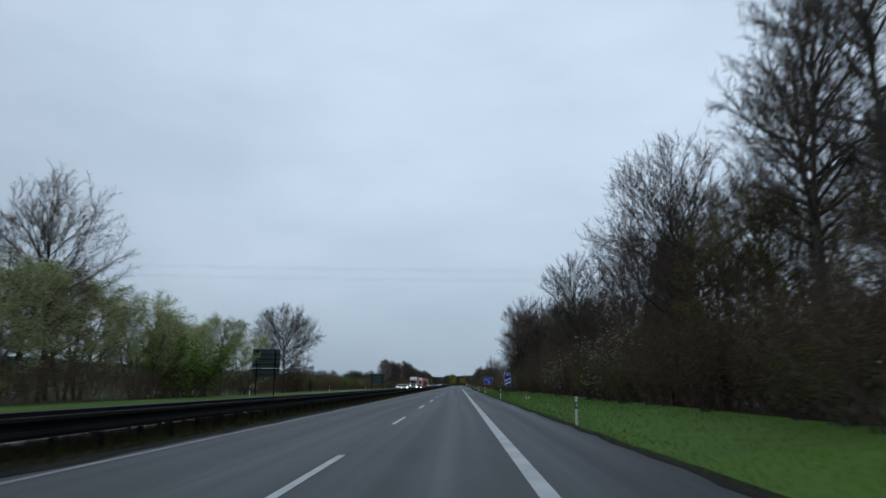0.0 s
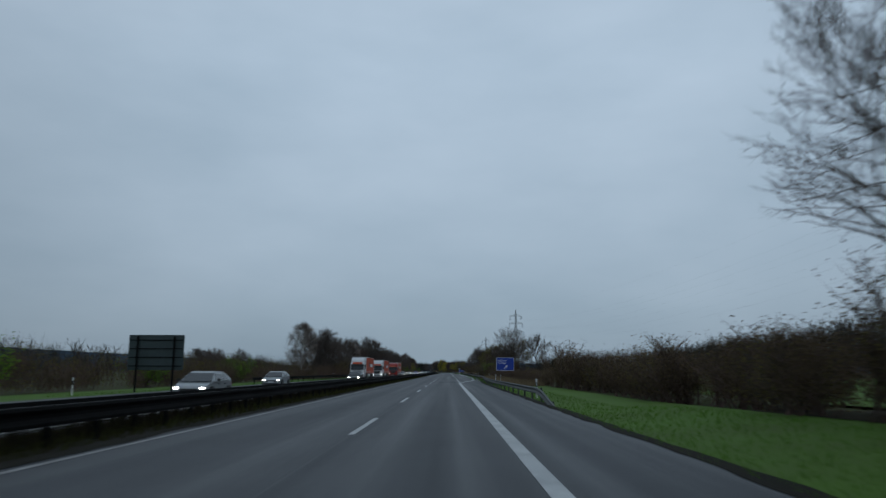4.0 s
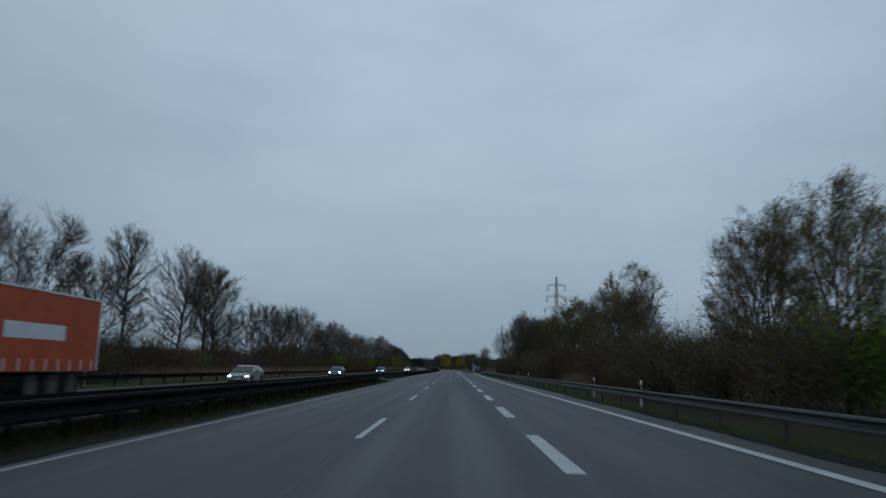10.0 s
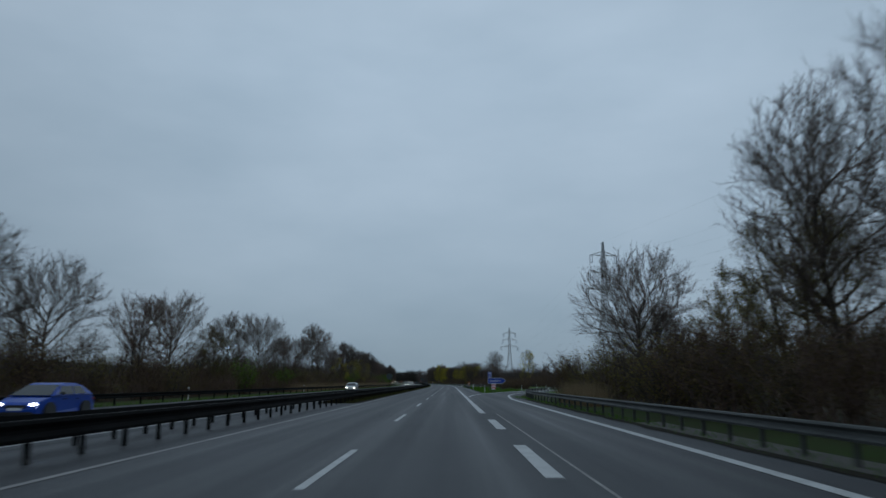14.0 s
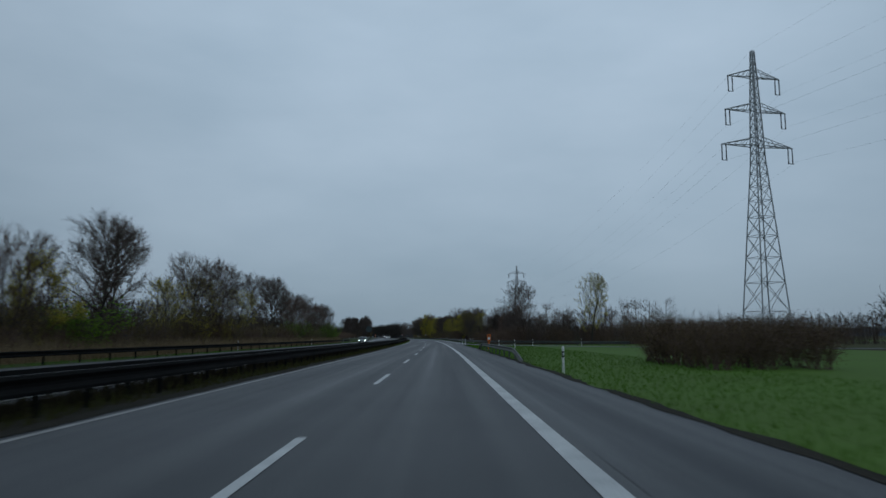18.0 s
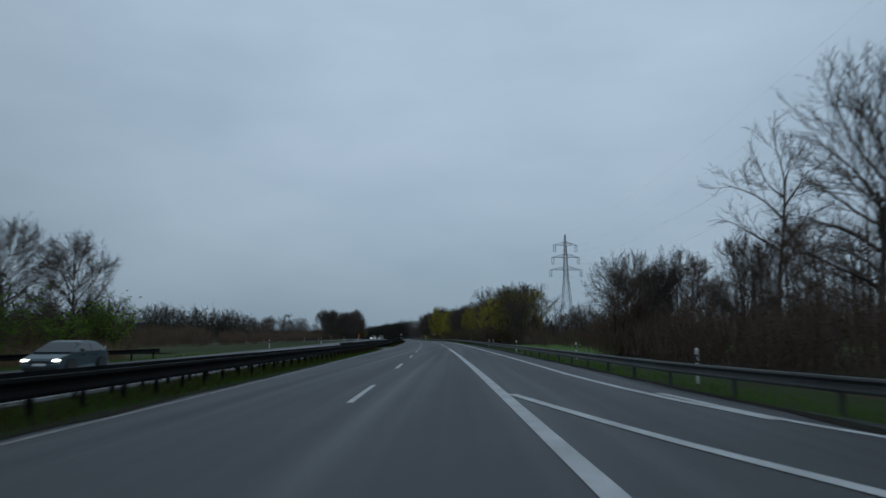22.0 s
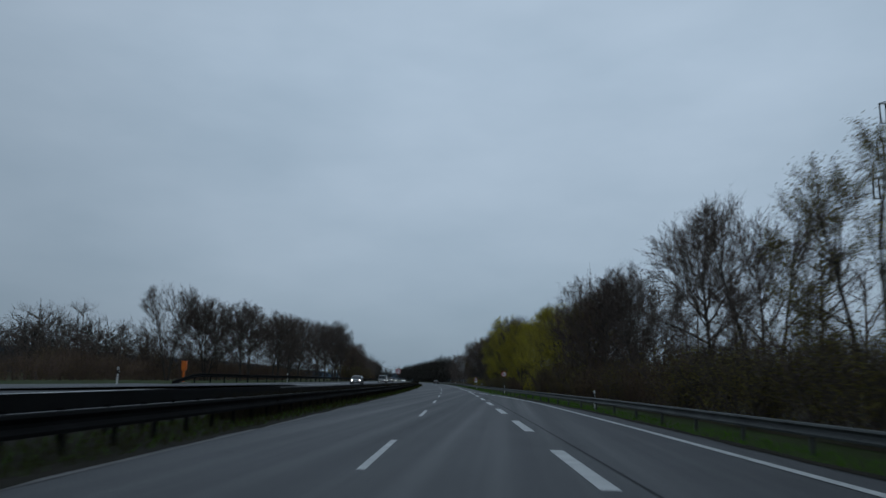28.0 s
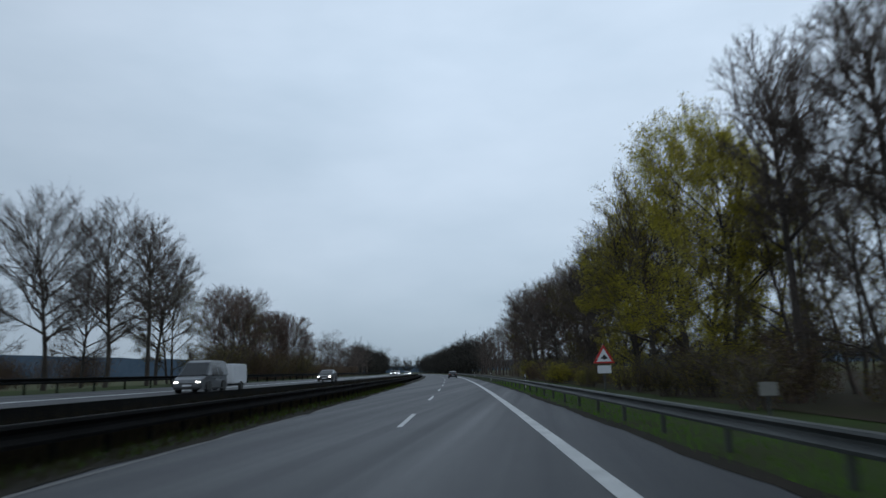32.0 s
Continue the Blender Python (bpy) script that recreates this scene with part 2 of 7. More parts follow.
M = dict(
    asphalt=asphalt_mat("damp_asphalt", (0.053, 0.055, 0.059), (0.039, 0.041, 0.044), 0.58),
    patch=asphalt_mat("dark_asphalt_patch", (0.025, 0.027, 0.030), (0.018, 0.020, 0.023), 0.8),
    old_patch=asphalt_mat("worn_asphalt_patch", (0.037, 0.039, 0.043), (0.028, 0.030, 0.033), 0.66),
    shoulder=asphalt_mat("shoulder_asphalt", (0.038, 0.041, 0.046), (0.028, 0.030, 0.034), 0.55),
    seam=mat("pale_seam", (0.075, 0.077, 0.08), (0.05, 0.052, 0.055), rough=0.6, scale=1.0, fine=20, bump=0.1, spec=0.3),
    strip=mat("gritty_pale_paving", (0.13, 0.125, 0.115), (0.07, 0.068, 0.06), rough=0.85, scale=0.5, fine=7, bump=0.3, spec=0.3),
    paint=mat("road_paint", (0.58, 0.59, 0.58), (0.34, 0.35, 0.35), rough=0.6, scale=1.2, fine=25, bump=0.1),
    faded_paint=mat("faded_road_paint", (0.34, 0.33, 0.32), (0.20, 0.195, 0.19), rough=0.7, scale=0.8, fine=11, bump=0.1),
    dirty_paint=mat("dirty_road_paint", (0.15, 0.147, 0.143), (0.085, 0.084, 0.082), rough=0.7, scale=0.8, fine=11, bump=0.1),
    worn_paint=mat("worn_road_paint", (0.34, 0.33, 0.31), (0.12, 0.12, 0.115), rough=0.7, scale=1.5, fine=9, bump=0.1),
    ground=mat("rough_grassland", (0.045, 0.062, 0.018), (0.065, 0.055, 0.03), rough=0.95, scale=0.03, fine=0.9, bump=0.4, spec=0.1),
    verge=mat("verge_grass", (0.090, 0.185, 0.026), (0.078, 0.125, 0.026), rough=0.9, scale=0.25, fine=5, bump=0.2, spec=0.15),
    meadow=mat("meadow_grass", (0.074, 0.152, 0.018), (0.066, 0.118, 0.018), rough=0.9, scale=0.12, fine=4, bump=0.2, spec=0.15),
    litter=mat("leaf_litter", (0.042, 0.030, 0.020), (0.030, 0.032, 0.014), rough=0.95, scale=0.3, fine=6, bump=0.5, spec=0.1),
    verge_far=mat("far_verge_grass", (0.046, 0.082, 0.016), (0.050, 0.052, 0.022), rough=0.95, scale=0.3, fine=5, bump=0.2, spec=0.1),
    # Verge grass again, browner, with shade by the barriers put into its colour.
    verge_dull=mat("verge_grass_with_shade", (0.034, 0.062, 0.013), (0.036, 0.038, 0.017), rough=0.95, scale=0.3, fine=5, bump=0.2, spec=0.1),
    dirt=mat("wet_earth", (0.026, 0.021, 0.015), (0.014, 0.014, 0.009), rough=0.95, scale=0.4, fine=8, bump=0.5, spec=0.12),
    steel=mat("weathered_zinc", (0.085, 0.091, 0.088), (0.042, 0.046, 0.044), rough=0.6, scale=0.7, fine=14, bump=0.05, metal=0.15, spec=0.35),
    # Zinc taken near black: the shade on upright beam faces is in its colour.
    steel_dark=mat("shade_dark_zinc", (0.013, 0.0135, 0.014), (0.007, 0.007, 0.007), rough=0.85, scale=0.6, fine=12, bump=0.05, metal=0.0, spec=0.06),
    lattice=mat("pylon_steel", (0.34, 0.36, 0.375), (0.27, 0.285, 0.295), rough=0.6, scale=0.5, fine=6, bump=0.0, metal=0.1),
    bark=mat("grey_bark", (0.080, 0.068, 0.058), (0.046, 0.040, 0.035), rough=0.9, scale=1.5, fine=14, bump=0.4, vary=0.2, spec=0.2),
    twig=mat("twigs", (0.118, 0.094, 0.082), (0.072, 0.058, 0.051), rough=0.9, scale=1.0, fine=8, bump=0, vary=0.25, spec=0.15),
    birch=mat("birch_bark", (0.42, 0.40, 0.37), (0.10, 0.09, 0.08), rough=0.8, scale=2.5, fine=9, bump=0.2, lo=0.48, hi=0.6),
    twig_pale=mat("pale_birch_twigs", (0.30, 0.25, 0.22), (0.20, 0.165, 0.145), rough=0.9, scale=1.0, fine=8, bump=0, vary=0.2, spec=0.15),
    twig_red=mat("reddish_twigs", (0.138, 0.094, 0.075), (0.082, 0.058, 0.048), rough=0.9, scale=1.0, fine=8, bump=0, vary=0.25, spec=0.15),
    leaf_yellow=leaf_mat("yellow_green_leaves", (0.46, 0.39, 0.052), (0.27, 0.24, 0.043)),
    leaf_olive=leaf_mat("olive_leaves", (0.20, 0.165, 0.055), (0.105, 0.098, 0.036)),
    leaf_green=leaf_mat("fresh_green_leaves", (0.165, 0.27, 0.042), (0.095, 0.165, 0.030)),
    leaf_pale=leaf_mat("pale_green_leaves", (0.60, 0.60, 0.34), (0.36, 0.42, 0.17)),
    leaf_brown=leaf_mat("brown_leaves", (0.170, 0.120, 0.066), (0.082, 0.064, 0.039)),
    blossom=leaf_mat("pale_blossom", (0.42, 0.36, 0.26), (0.19, 0.155, 0.105)),
    needle=leaf_mat("dark_needles", (0.040, 0.054, 0.030), (0.022, 0.032, 0.018)),
    reed=leaf_mat("dry_reeds", (0.30, 0.23, 0.14), (0.18, 0.135, 0.085)),
    blade=leaf_mat("grass_blades", (0.100, 0.215, 0.026), (0.068, 0.140, 0.021)),
    dead_weed=leaf_mat("dead_weeds", (0.050, 0.041, 0.028), (0.022, 0.020, 0.014)),
    marker=mat("dull_yellow_plastic", (0.34, 0.20, 0.05), (0.24, 0.14, 0.04), rough=0.6, scale=3, fine=12, bump=0.05),
    blade_dry=leaf_mat("dull_grass_blades", (0.060, 0.070, 0.020), (0.045, 0.038, 0.020)),
    far=leaf_mat("far_wood", (0.082, 0.074, 0.064), (0.048, 0.048, 0.044)),
    # Hill colour shifted to blue: the haze of distance is in it.
    hill=mat("haze_blue_hill", (0.060, 0.085, 0.11), (0.045, 0.068, 0.092), rough=1.0, scale=0.01, fine=0.08, bump=0, spec=0.0),
    white=mat("white_plastic", (0.75, 0.76, 0.75), (0.55, 0.56, 0.54), rough=0.5, scale=3, fine=20, bump=0.02),
    black=mat("black_plastic", (0.02, 0.02, 0.02), (0.03, 0.03, 0.03), rough=0.5, scale=3, fine=20, bump=0.02),
    rubber=mat("tyre_rubber", (0.018, 0.018, 0.018), (0.028, 0.027, 0.026), rough=0.85, scale=3, fine=30, bump=0.1),
    blue=mat("sign_blue", (0.008, 0.045, 0.36), (0.007, 0.038, 0.30), rough=0.45, scale=0.8, fine=6, bump=0),
    sign_white=mat("sign_white", (0.72, 0.75, 0.78), (0.62, 0.65, 0.68), rough=0.45, scale=0.8, fine=6, bump=0),
    sign_red=mat("sign_red", (0.55, 0.03, 0.025), (0.45, 0.025, 0.02), rough=0.45, scale=0.8, fine=6, bump=0),
    sign_back=mat("sign_back", (0.045, 0.065, 0.068), (0.032, 0.048, 0.05), rough=0.5, scale=0.8, fine=6, bump=0, metal=0.2),
    orange=mat("phone_orange", (0.72, 0.16, 0.012), (0.60, 0.13, 0.01), rough=0.45, scale=2, fine=12, bump=0),
    tarp=mat("orange_tarpaulin", (0.52, 0.062, 0.008), (0.42, 0.050, 0.008), rough=0.7, scale=0.6, fine=3, bump=0.1),
    tarp2=mat("faded_red_tarpaulin", (0.50, 0.085, 0.025), (0.40, 0.068, 0.022), rough=0.7, scale=0.6, fine=3, bump=0.1),
    truck_white=mat("truck_white", (0.70, 0.71, 0.72), (0.60, 0.61, 0.62), rough=0.35, scale=0.8, fine=5, bump=0),
    truck_red=mat("truck_red", (0.34, 0.02, 0.018), (0.27, 0.018, 0.016), rough=0.35, scale=0.8, fine=5, bump=0),
    glass=mat("dark_glass", (0.016, 0.020, 0.024), (0.012, 0.015, 0.018), rough=0.08, scale=1, fine=4, bump=0),
    lamp=mat("headlight", (1.0, 0.96, 0.88), (1.0, 0.95, 0.85), rough=0.3, emit=10.0, bump=0),
    tail=mat("tail_light", (0.30, 0.01, 0.01), (0.22, 0.01, 0.01), rough=0.3, bump=0),
    concrete=mat("concrete", (0.28, 0.28, 0.26), (0.19, 0.19, 0.18), rough=0.85, scale=0.8, fine=10, bump=0.2),
    roof=mat("pale_roof_sheet", (0.55, 0.57, 0.58), (0.42, 0.44, 0.45), rough=0.5, scale=0.2, fine=2, bump=0),
    wall=mat("shed_wall", (0.10, 0.10, 0.095), (0.07, 0.07, 0.068), rough=0.8, scale=0.3, fine=3, bump=0),
    wood=mat("pole_wood", (0.11, 0.085, 0.06), (0.075, 0.06, 0.045), rough=0.9, scale=1, fine=10, bump=0.3),
    wire=mat("cable", (0.05, 0.055, 0.06), (0.04, 0.045, 0.05), rough=0.6, bump=0),
)


# ---- mesh helpers ----
def meshed(name, verts, faces, material, smooth=False):
    me = bpy.data.meshes.new(name)
    me.from_pydata([tuple(v) for v in verts], [], faces)
    me.materials.append(material)
    if smooth:
        me.polygons.foreach_set("use_smooth", [True] * len(me.polygons))
    me.update()
    return me


def part(name, bm, material, parent, label=""):
    """Links a bmesh or a mesh as one part under its thing."""
    if isinstance(bm, bmesh.types.BMesh):
        me = bpy.data.meshes.new(name)
        bm.to_mesh(me)
        bm.free()
        me.materials.append(material)
    else:
        me = bm
    ob = new(name, me)
    ob.parent = parent
    return tagged(ob, label)


def box(x0, x1, y0, y1, z0, z1, bevel=0.0, bm=None):
    bm = bm or bmesh.new()
    r = bmesh.ops.create_cube(bm, size=1.0)
    bmesh.ops.transform(bm, verts=r["verts"], matrix=Matrix.LocRotScale(((x0 + x1) / 2, (y0 + y1) / 2, (z0 + z1) / 2), None, (x1 - x0, y1 - y0, z1 - z0)))
    if bevel:
        es = list({e for v in r["verts"] for e in v.link_edges})
        bmesh.ops.bevel(bm, geom=es, offset=bevel, segments=2, affect="EDGES")
    return bm


def rod(p0, p1, r0, r1=None, sides=8, bm=None):
    bm = bm or bmesh.new()
    p0, p1 = Vector(p0), Vector(p1)
    r = bmesh.ops.create_cone(bm, cap_ends=True, segments=sides, radius1=r0, radius2=r0 if r1 is None else r1, depth=(p1 - p0).length)
    q = (p1 - p0).to_track_quat("Z", "Y").to_matrix().to_4x4()
    bmesh.ops.transform(bm, verts=r["verts"], matrix=Matrix.Translation((p0 + p1) / 2) @ q)
    return bm


def prism(profile, axis, a, b, bm=None, bevel=0.0):
    """A closed outline (two coordinates a point) drawn out along an axis from a to b."""
    bm = bm or bmesh.new()
    put = {"x": lambda u, v, w: (w, u, v), "y": lambda u, v, w: (u, w, v), "z": lambda u, v, w: (u, v, w)}[axis]
    va = [bm.verts.new(put(u, v, a)) for u, v in profile]
    vb = [bm.verts.new(put(u, v, b)) for u, v in profile]
    n = len(profile)
    bm.faces.new(va)
    bm.faces.new(vb[::-1])
    for i in range(n):
        bm.faces.new((va[i], vb[i], vb[(i + 1) % n], va[(i + 1) % n]))
    bmesh.ops.recalc_face_normals(bm, faces=bm.faces)
    if bevel:
        bmesh.ops.bevel(bm, geom=bm.edges[:], offset=bevel, segments=2, affect="EDGES")
    return bm


def ribbon(name, s0, s1, o0, o1, z, material, step=10.0, thick=0.0):
    """A strip along the road; o0 and o1 are numbers or functions of s. thick: depth of the slab."""
    f0 = o0 if callable(o0) else (lambda s: o0)
    f1 = o1 if callable(o1) else (lambda s: o1)
    n = max(2, int(math.ceil((s1 - s0) / step)) + 1)
    v, f = [], []
    for i in range(n):
        s = s0 + (s1 - s0) * i / (n - 1)
        v += [R(s, f0(s), z), R(s, f1(s), z)]
        if thick:
            v += [R(s, f1(s), z - thick), R(s, f0(s), z - thick)]
    k = 4 if thick else 2
    for i in range(n - 1):
        a, b = i * k, (i + 1) * k
        if thick:
            for j in range(4):
                f.append((a + j, a + (j + 1) % 4, b + (j + 1) % 4, b + j))
        else:
            f.append((a, a + 1, b + 1, b))
    if thick:
        f += [(0, 3, 2, 1), tuple(len(v) - 4 + j for j in range(4))]
    return meshed(name, v, f, material)


def lerp(points):
    """A function through (s, value) points, straight between them."""
    def f(s):
        if s <= points[0][0]:
            return points[0][1]
        for (a, u), (b, w) in zip(points, points[1:]):
            if s <= b:
                k = (s - a) / (b - a)
                return u + (w - u) * k
        return points[-1][1]
    return f


# ---- ground, road, markings ----
START, END = -80.0, 1700.0
g = meshed("ground", [(-4500, -4500, -0.10), (4500, -4500, -0.10), (4500, 4500, -0.10), (-4500, 4500, -0.10)], [(0, 1, 2, 3)], M["ground"])
tagged(new("ground", g), "rough winter grassland on both sides of the motorway", "ground", kind="structure")

edge_right = lerp([(START, 6.5), (200, 6.5), (218, 7.0), (245, 8.1), (265, 8.5), (505, 8.6), (520, 7.6), (535, 6.9), (550, 6.5), (699, 6.45), (703, 8.6), (945, 8.6), (980, 6.9), (1000, 6.4), (1028, 5.65), (1060, 5.5)])
road = new("road", ribbon("road", START, END, -4.75, edge_right, 0.0, M["asphalt"], 4.0, 0.25))
ragged = lambda s: 0.16 * noise.noise(Vector((s * 0.35, 1.7, 0))) + 0.08 * noise.noise(Vector((s * 1.3, 5.2, 0)))
tagged(road, "damp grey asphalt carriageway with white lane markings", "road", kind="structure")
opp = new("road", ribbon("road", START, END, -18.6, -7.5, 0.0, M["asphalt"], 8.0, 0.25))
tagged(opp, "damp grey asphalt carriageway for oncoming traffic", "road", kind="structure")
part("shoulder", ribbon("shoulder", START, 215, 3.95, 6.49, 0.004, M["shoulder"]), None, road, "darker asphalt of the hard shoulder")
part("shoulder", ribbon("shoulder", 540, 700, 3.95, 6.44, 0.004, M["shoulder"]), None, road, "darker asphalt of the hard shoulder")
part("shoulder", ribbon("shoulder", 1035, END, 3.95, 5.45, 0.004, M["shoulder"]), None, road, "darker asphalt of the hard shoulder")
part("median_pavement", ribbon("median_pavement", 389, 492, -7.6, -4.7, -0.005, M["asphalt"], 10, 0.2), None, road)
part("median_pavement", ribbon("median_pavement", 795, 812, -7.6, -4.7, -0.005, M["asphalt"], 10, 0.2), None, road)
# repairs and seams
part("asphalt_patch", ribbon("asphalt_patch", 207, 214.5, 0.8, 3.5, 0.003, M["old_patch"]), None, road, "darker repaired patch")
part("asphalt_patch", ribbon("asphalt_patch", 286, 299, 2.85, 3.75, 0.003, M["old_patch"]), None, road, "darker repaired patch")
part("asphalt_seam", ribbon("asphalt_seam", START, 470, -0.02, 0.015, 0.003, M["seam"]), None, road)
part("asphalt_seam", ribbon("asphalt_seam", 430, 475, 4.25, 4.31, 0.003, M["worn_paint"]), None, road, "faint old white line")
part("asphalt_seam", ribbon("asphalt_seam", 780, 1010, 4.25, 4.31, 0.006, M["patch"]), None, road)
part("asphalt_seam", ribbon("asphalt_seam", 757.0, 757.25, -4.7, 8.5, 0.003, M["patch"]), None, road)


def marking(name, s0, s1, o, w, step=10.0, parent=road, z=0.008, material="paint"):
    f = o if callable(o) else (lambda s: o)
    return part(name, ribbon(name, s0, s1, lambda s: f(s) - w / 2, lambda s: f(s) + w / 2, z, M[material], step), None, parent)


marking("edge_line", START, 690, -4.12, 0.15, material="faded_paint")
marking("edge_line", 690, 812, -4.12, 0.15, material="worn_paint")
marking("edge_line", 812, END, -4.12, 0.15, material="dirty_paint")
dash = meshed("dash", [(-0.075, 0, 0), (0.075, 0, 0), (0.075, 6, 0), (-0.075, 6, 0)], [(0, 1, 2, 3)], M["paint"])
for k in range(-4, 92):
    d = part("dash", dash, None, road)
    d.matrix_basis = at(18 * k, 0, 0.008)
    d = part("dash", dash, None, opp)
    d.matrix_basis = at(18 * k + 5, -12.2, 0.008)
block = meshed("block", [(-0.15, 0, 0), (0.15, 0, 0), (0.15, 6, 0), (-0.15, 6, 0)], [(0, 1, 2, 3)], M["paint"])
thin_block = meshed("block", [(-0.06, 0, 0), (0.06, 0, 0), (0.06, 6, 0), (-0.06, 6, 0)], [(0, 1, 2, 3)], M["paint"])
for a, n in ((211.3, 22), (796.3, 18)):
    for k in range(n):
        if 246 < a + 12 * k < 255:
            continue
        worn = 255 < a + 12 * k < 302
        d = part("block_mark", thin_block if worn else block, None, road)
        d.matrix_basis = at(a + 12 * k, 3.82 if worn else 3.72, 0.008)
marking("wide_line", START, 201, 3.62, 0.29)
exit_line = lerp([(201, 3.62), (203.5, 3.68), (206, 3.84), (208.5, 4.08), (211, 4.32), (214, 4.62), (218, 5.02), (223, 5.5), (229, 6.02), (234, 6.38), (239, 6.66), (249, 7.0), (270, 7.35), (300, 7.6), (330, 7.4), (384, 7.12), (415, 7.1), (455, 7.4), (505, 7.5)])
marking("exit_line", 201, 506, exit_line, 0.28, 1.5, z=0.0125)
marking("wide_line", 475.3, 789.4, 3.64, 0.29)
merge_line = lerp([(703, 8.9), (714, 8.1), (718, 7.5), (724, 7.1), (731, 6.9), (753, 6.98), (780, 7.02), (800, 7.15), (848, 7.45), (930, 7.55), (960, 7.3), (975, 6.5), (984, 5.75), (989, 5.25), (995, 4.75), (1006, 4.15), (1018, 3.78), (1030, 3.64), (1040, 3.62)])
marking("merge_line", 716, 1037.9, merge_line, 0.24, 4.0, z=0.0125)
marking("wide_line", 1038, END, 3.62, 0.29)
marking("edge_line", START, END, -8.1, 0.16, parent=opp)
marking("wide_line", START, END, -15.9, 0.30, parent=opp)


def lane(name, centre, w, z, material, parent=None):
    """A ribbon along a list of world places."""
    v, f = [], []
    for i, p in enumerate(centre):
        t = (centre[min(i + 1, len(centre) - 1)] - centre[max(i - 1, 0)]).normalized()
        n = Vector((t.y, -t.x, 0))
        v += [p - n * w / 2 + Vector((0, 0, z)), p + n * w / 2 + Vector((0, 0, z))]
    f = [(2 * i, 2 * i + 1, 2 * i + 3, 2 * i + 2) for i in range(len(centre) - 1)]
    return part(name, meshed(name, v, f, material), None, parent)


def curve_points(ctrl, n=60):
    """Catmull-Rom through road places (s, o)."""
    p = [R(s, o) for s, o in ctrl]
    p = [2 * p[0] - p[1], *p, 2 * p[-1] - p[-2]]
    out = []
    per = max(2, n // (len(p) - 3))
    for i in range(1, len(p) - 2):
        for j in range(per):
            t = j / per
            out.append(0.5 * ((2 * p[i]) + (p[i + 1] - p[i - 1]) * t + (2 * p[i - 1] - 5 * p[i] + 4 * p[i + 1] - p[i + 2]) * t * t + (3 * p[i] - p[i - 1] - 3 * p[i + 1] + p[i + 2]) * t ** 3))
    return out + [p[-2]]


# exit ramp, entry ramp, and the far side's ramp
EXIT = [(495, 5.6), (515, 6.2), (530, 7.7), (541, 9.5), (550, 11.6), (564, 15.2), (583, 21.3), (598, 27.6), (608, 36), (611.5, 47), (608, 60), (598, 72)]
GORE = [(515, 3.92), (524, 4.65), (529.4, 5.4), (534, 6.05), (539.7, 7.2), (549.8, 9.4), (563.4, 12.7), (586, 19.4), (602, 26), (612, 35.5), (615, 48), (611, 61)]
OUTER = [(505, 7.52), (515, 8.05), (524, 8.75), (535, 10.3), (541, 11.5), (550.4, 13.6), (564.4, 17.5), (581.6, 23), (594, 28.6), (603, 36.5), (607, 47), (604, 59)]
ENTRY = [(650, 58), (664, 38), (676, 25), (688, 16.6), (700, 10.4), (712, 7.2), (730, 5.7), (752, 5.6)]
FAR = [(985, -17.4), (955, -18.4), (930, -21.5), (908, -27), (893, -36), (884, -48), (880, -64), (884, -82)]
ramp_exit = lane("exit_ramp", curve_points(EXIT, 90), 6.4, -0.02, M["asphalt"])
tagged(ramp_exit, "curving asphalt exit ramp with white edge lines", "road", kind="structure")
lane("edge_line", curve_points(GORE, 90), 0.24, 0.017, M["paint"], ramp_exit)
lane("edge_line", curve_points(OUTER, 90), 0.22, 0.017, M["paint"], ramp_exit)
ramp_entry = lane("entry_ramp", curve_points(ENTRY), 5.2, -0.016, M["shoulder"])
tagged(ramp_entry, "curving asphalt entry ramp joining the carriageway", "road", kind="structure")
lane("edge_line", curve_points([(653, 61), (667, 41), (680, 27.5), (691.6, 18.5), (703, 11.8), (714, 8.3), (722, 7.55)]), 0.2, 0.01, M["paint"], ramp_entry)
lane("edge_line", curve_points([(692, 11.6), (701, 8.4), (711, 5.9), (715.4, 4.95), (722, 3.85)]), 0.24, 0.012, M["paint"], ramp_entry)
ramp_far = lane("far_ramp", curve_points(FAR), 6.5, -0.016, M["shoulder"])
tagged(ramp_far, "curving asphalt ramp beside the oncoming carriageway", "road", kind="structure")

# earth washed over the edges of the asphalt
for nm, s0, s1, f0, f1 in (("earth_edge", START, 512, lambda s: edge_right(s) - 0.10 + ragged(s), lambda s: edge_right(s) + 0.35 + ragged(s + 40)),
                           ("earth_edge", 548, 698, lambda s: edge_right(s) - 0.10 + 1.6 * ragged(s), lambda s: edge_right(s) + 0.22 + 2.2 * ragged(s + 40)),
                           ("earth_edge", 704, 1300, lambda s: edge_right(s) - 0.10 + ragged(s), lambda s: edge_right(s) + 0.25 + ragged(s + 40)),
                           ("earth_edge", START, 389, lambda s: -4.9, lambda s: -4.42 + ragged(s)),
                           ("earth_edge", 492, 795, lambda s: -4.9, lambda s: -4.36 + ragged(s)),
                           ("earth_edge", 812, 1300, lambda s: -4.9, lambda s: -4.2 + 1.6 * ragged(s))):
    tagged(new(nm, ribbon(nm, s0, s1, f0, f1, 0.012, M["dirt"], 0.8)), "wet earth washed over the edge of the asphalt", "ground", kind="structure")

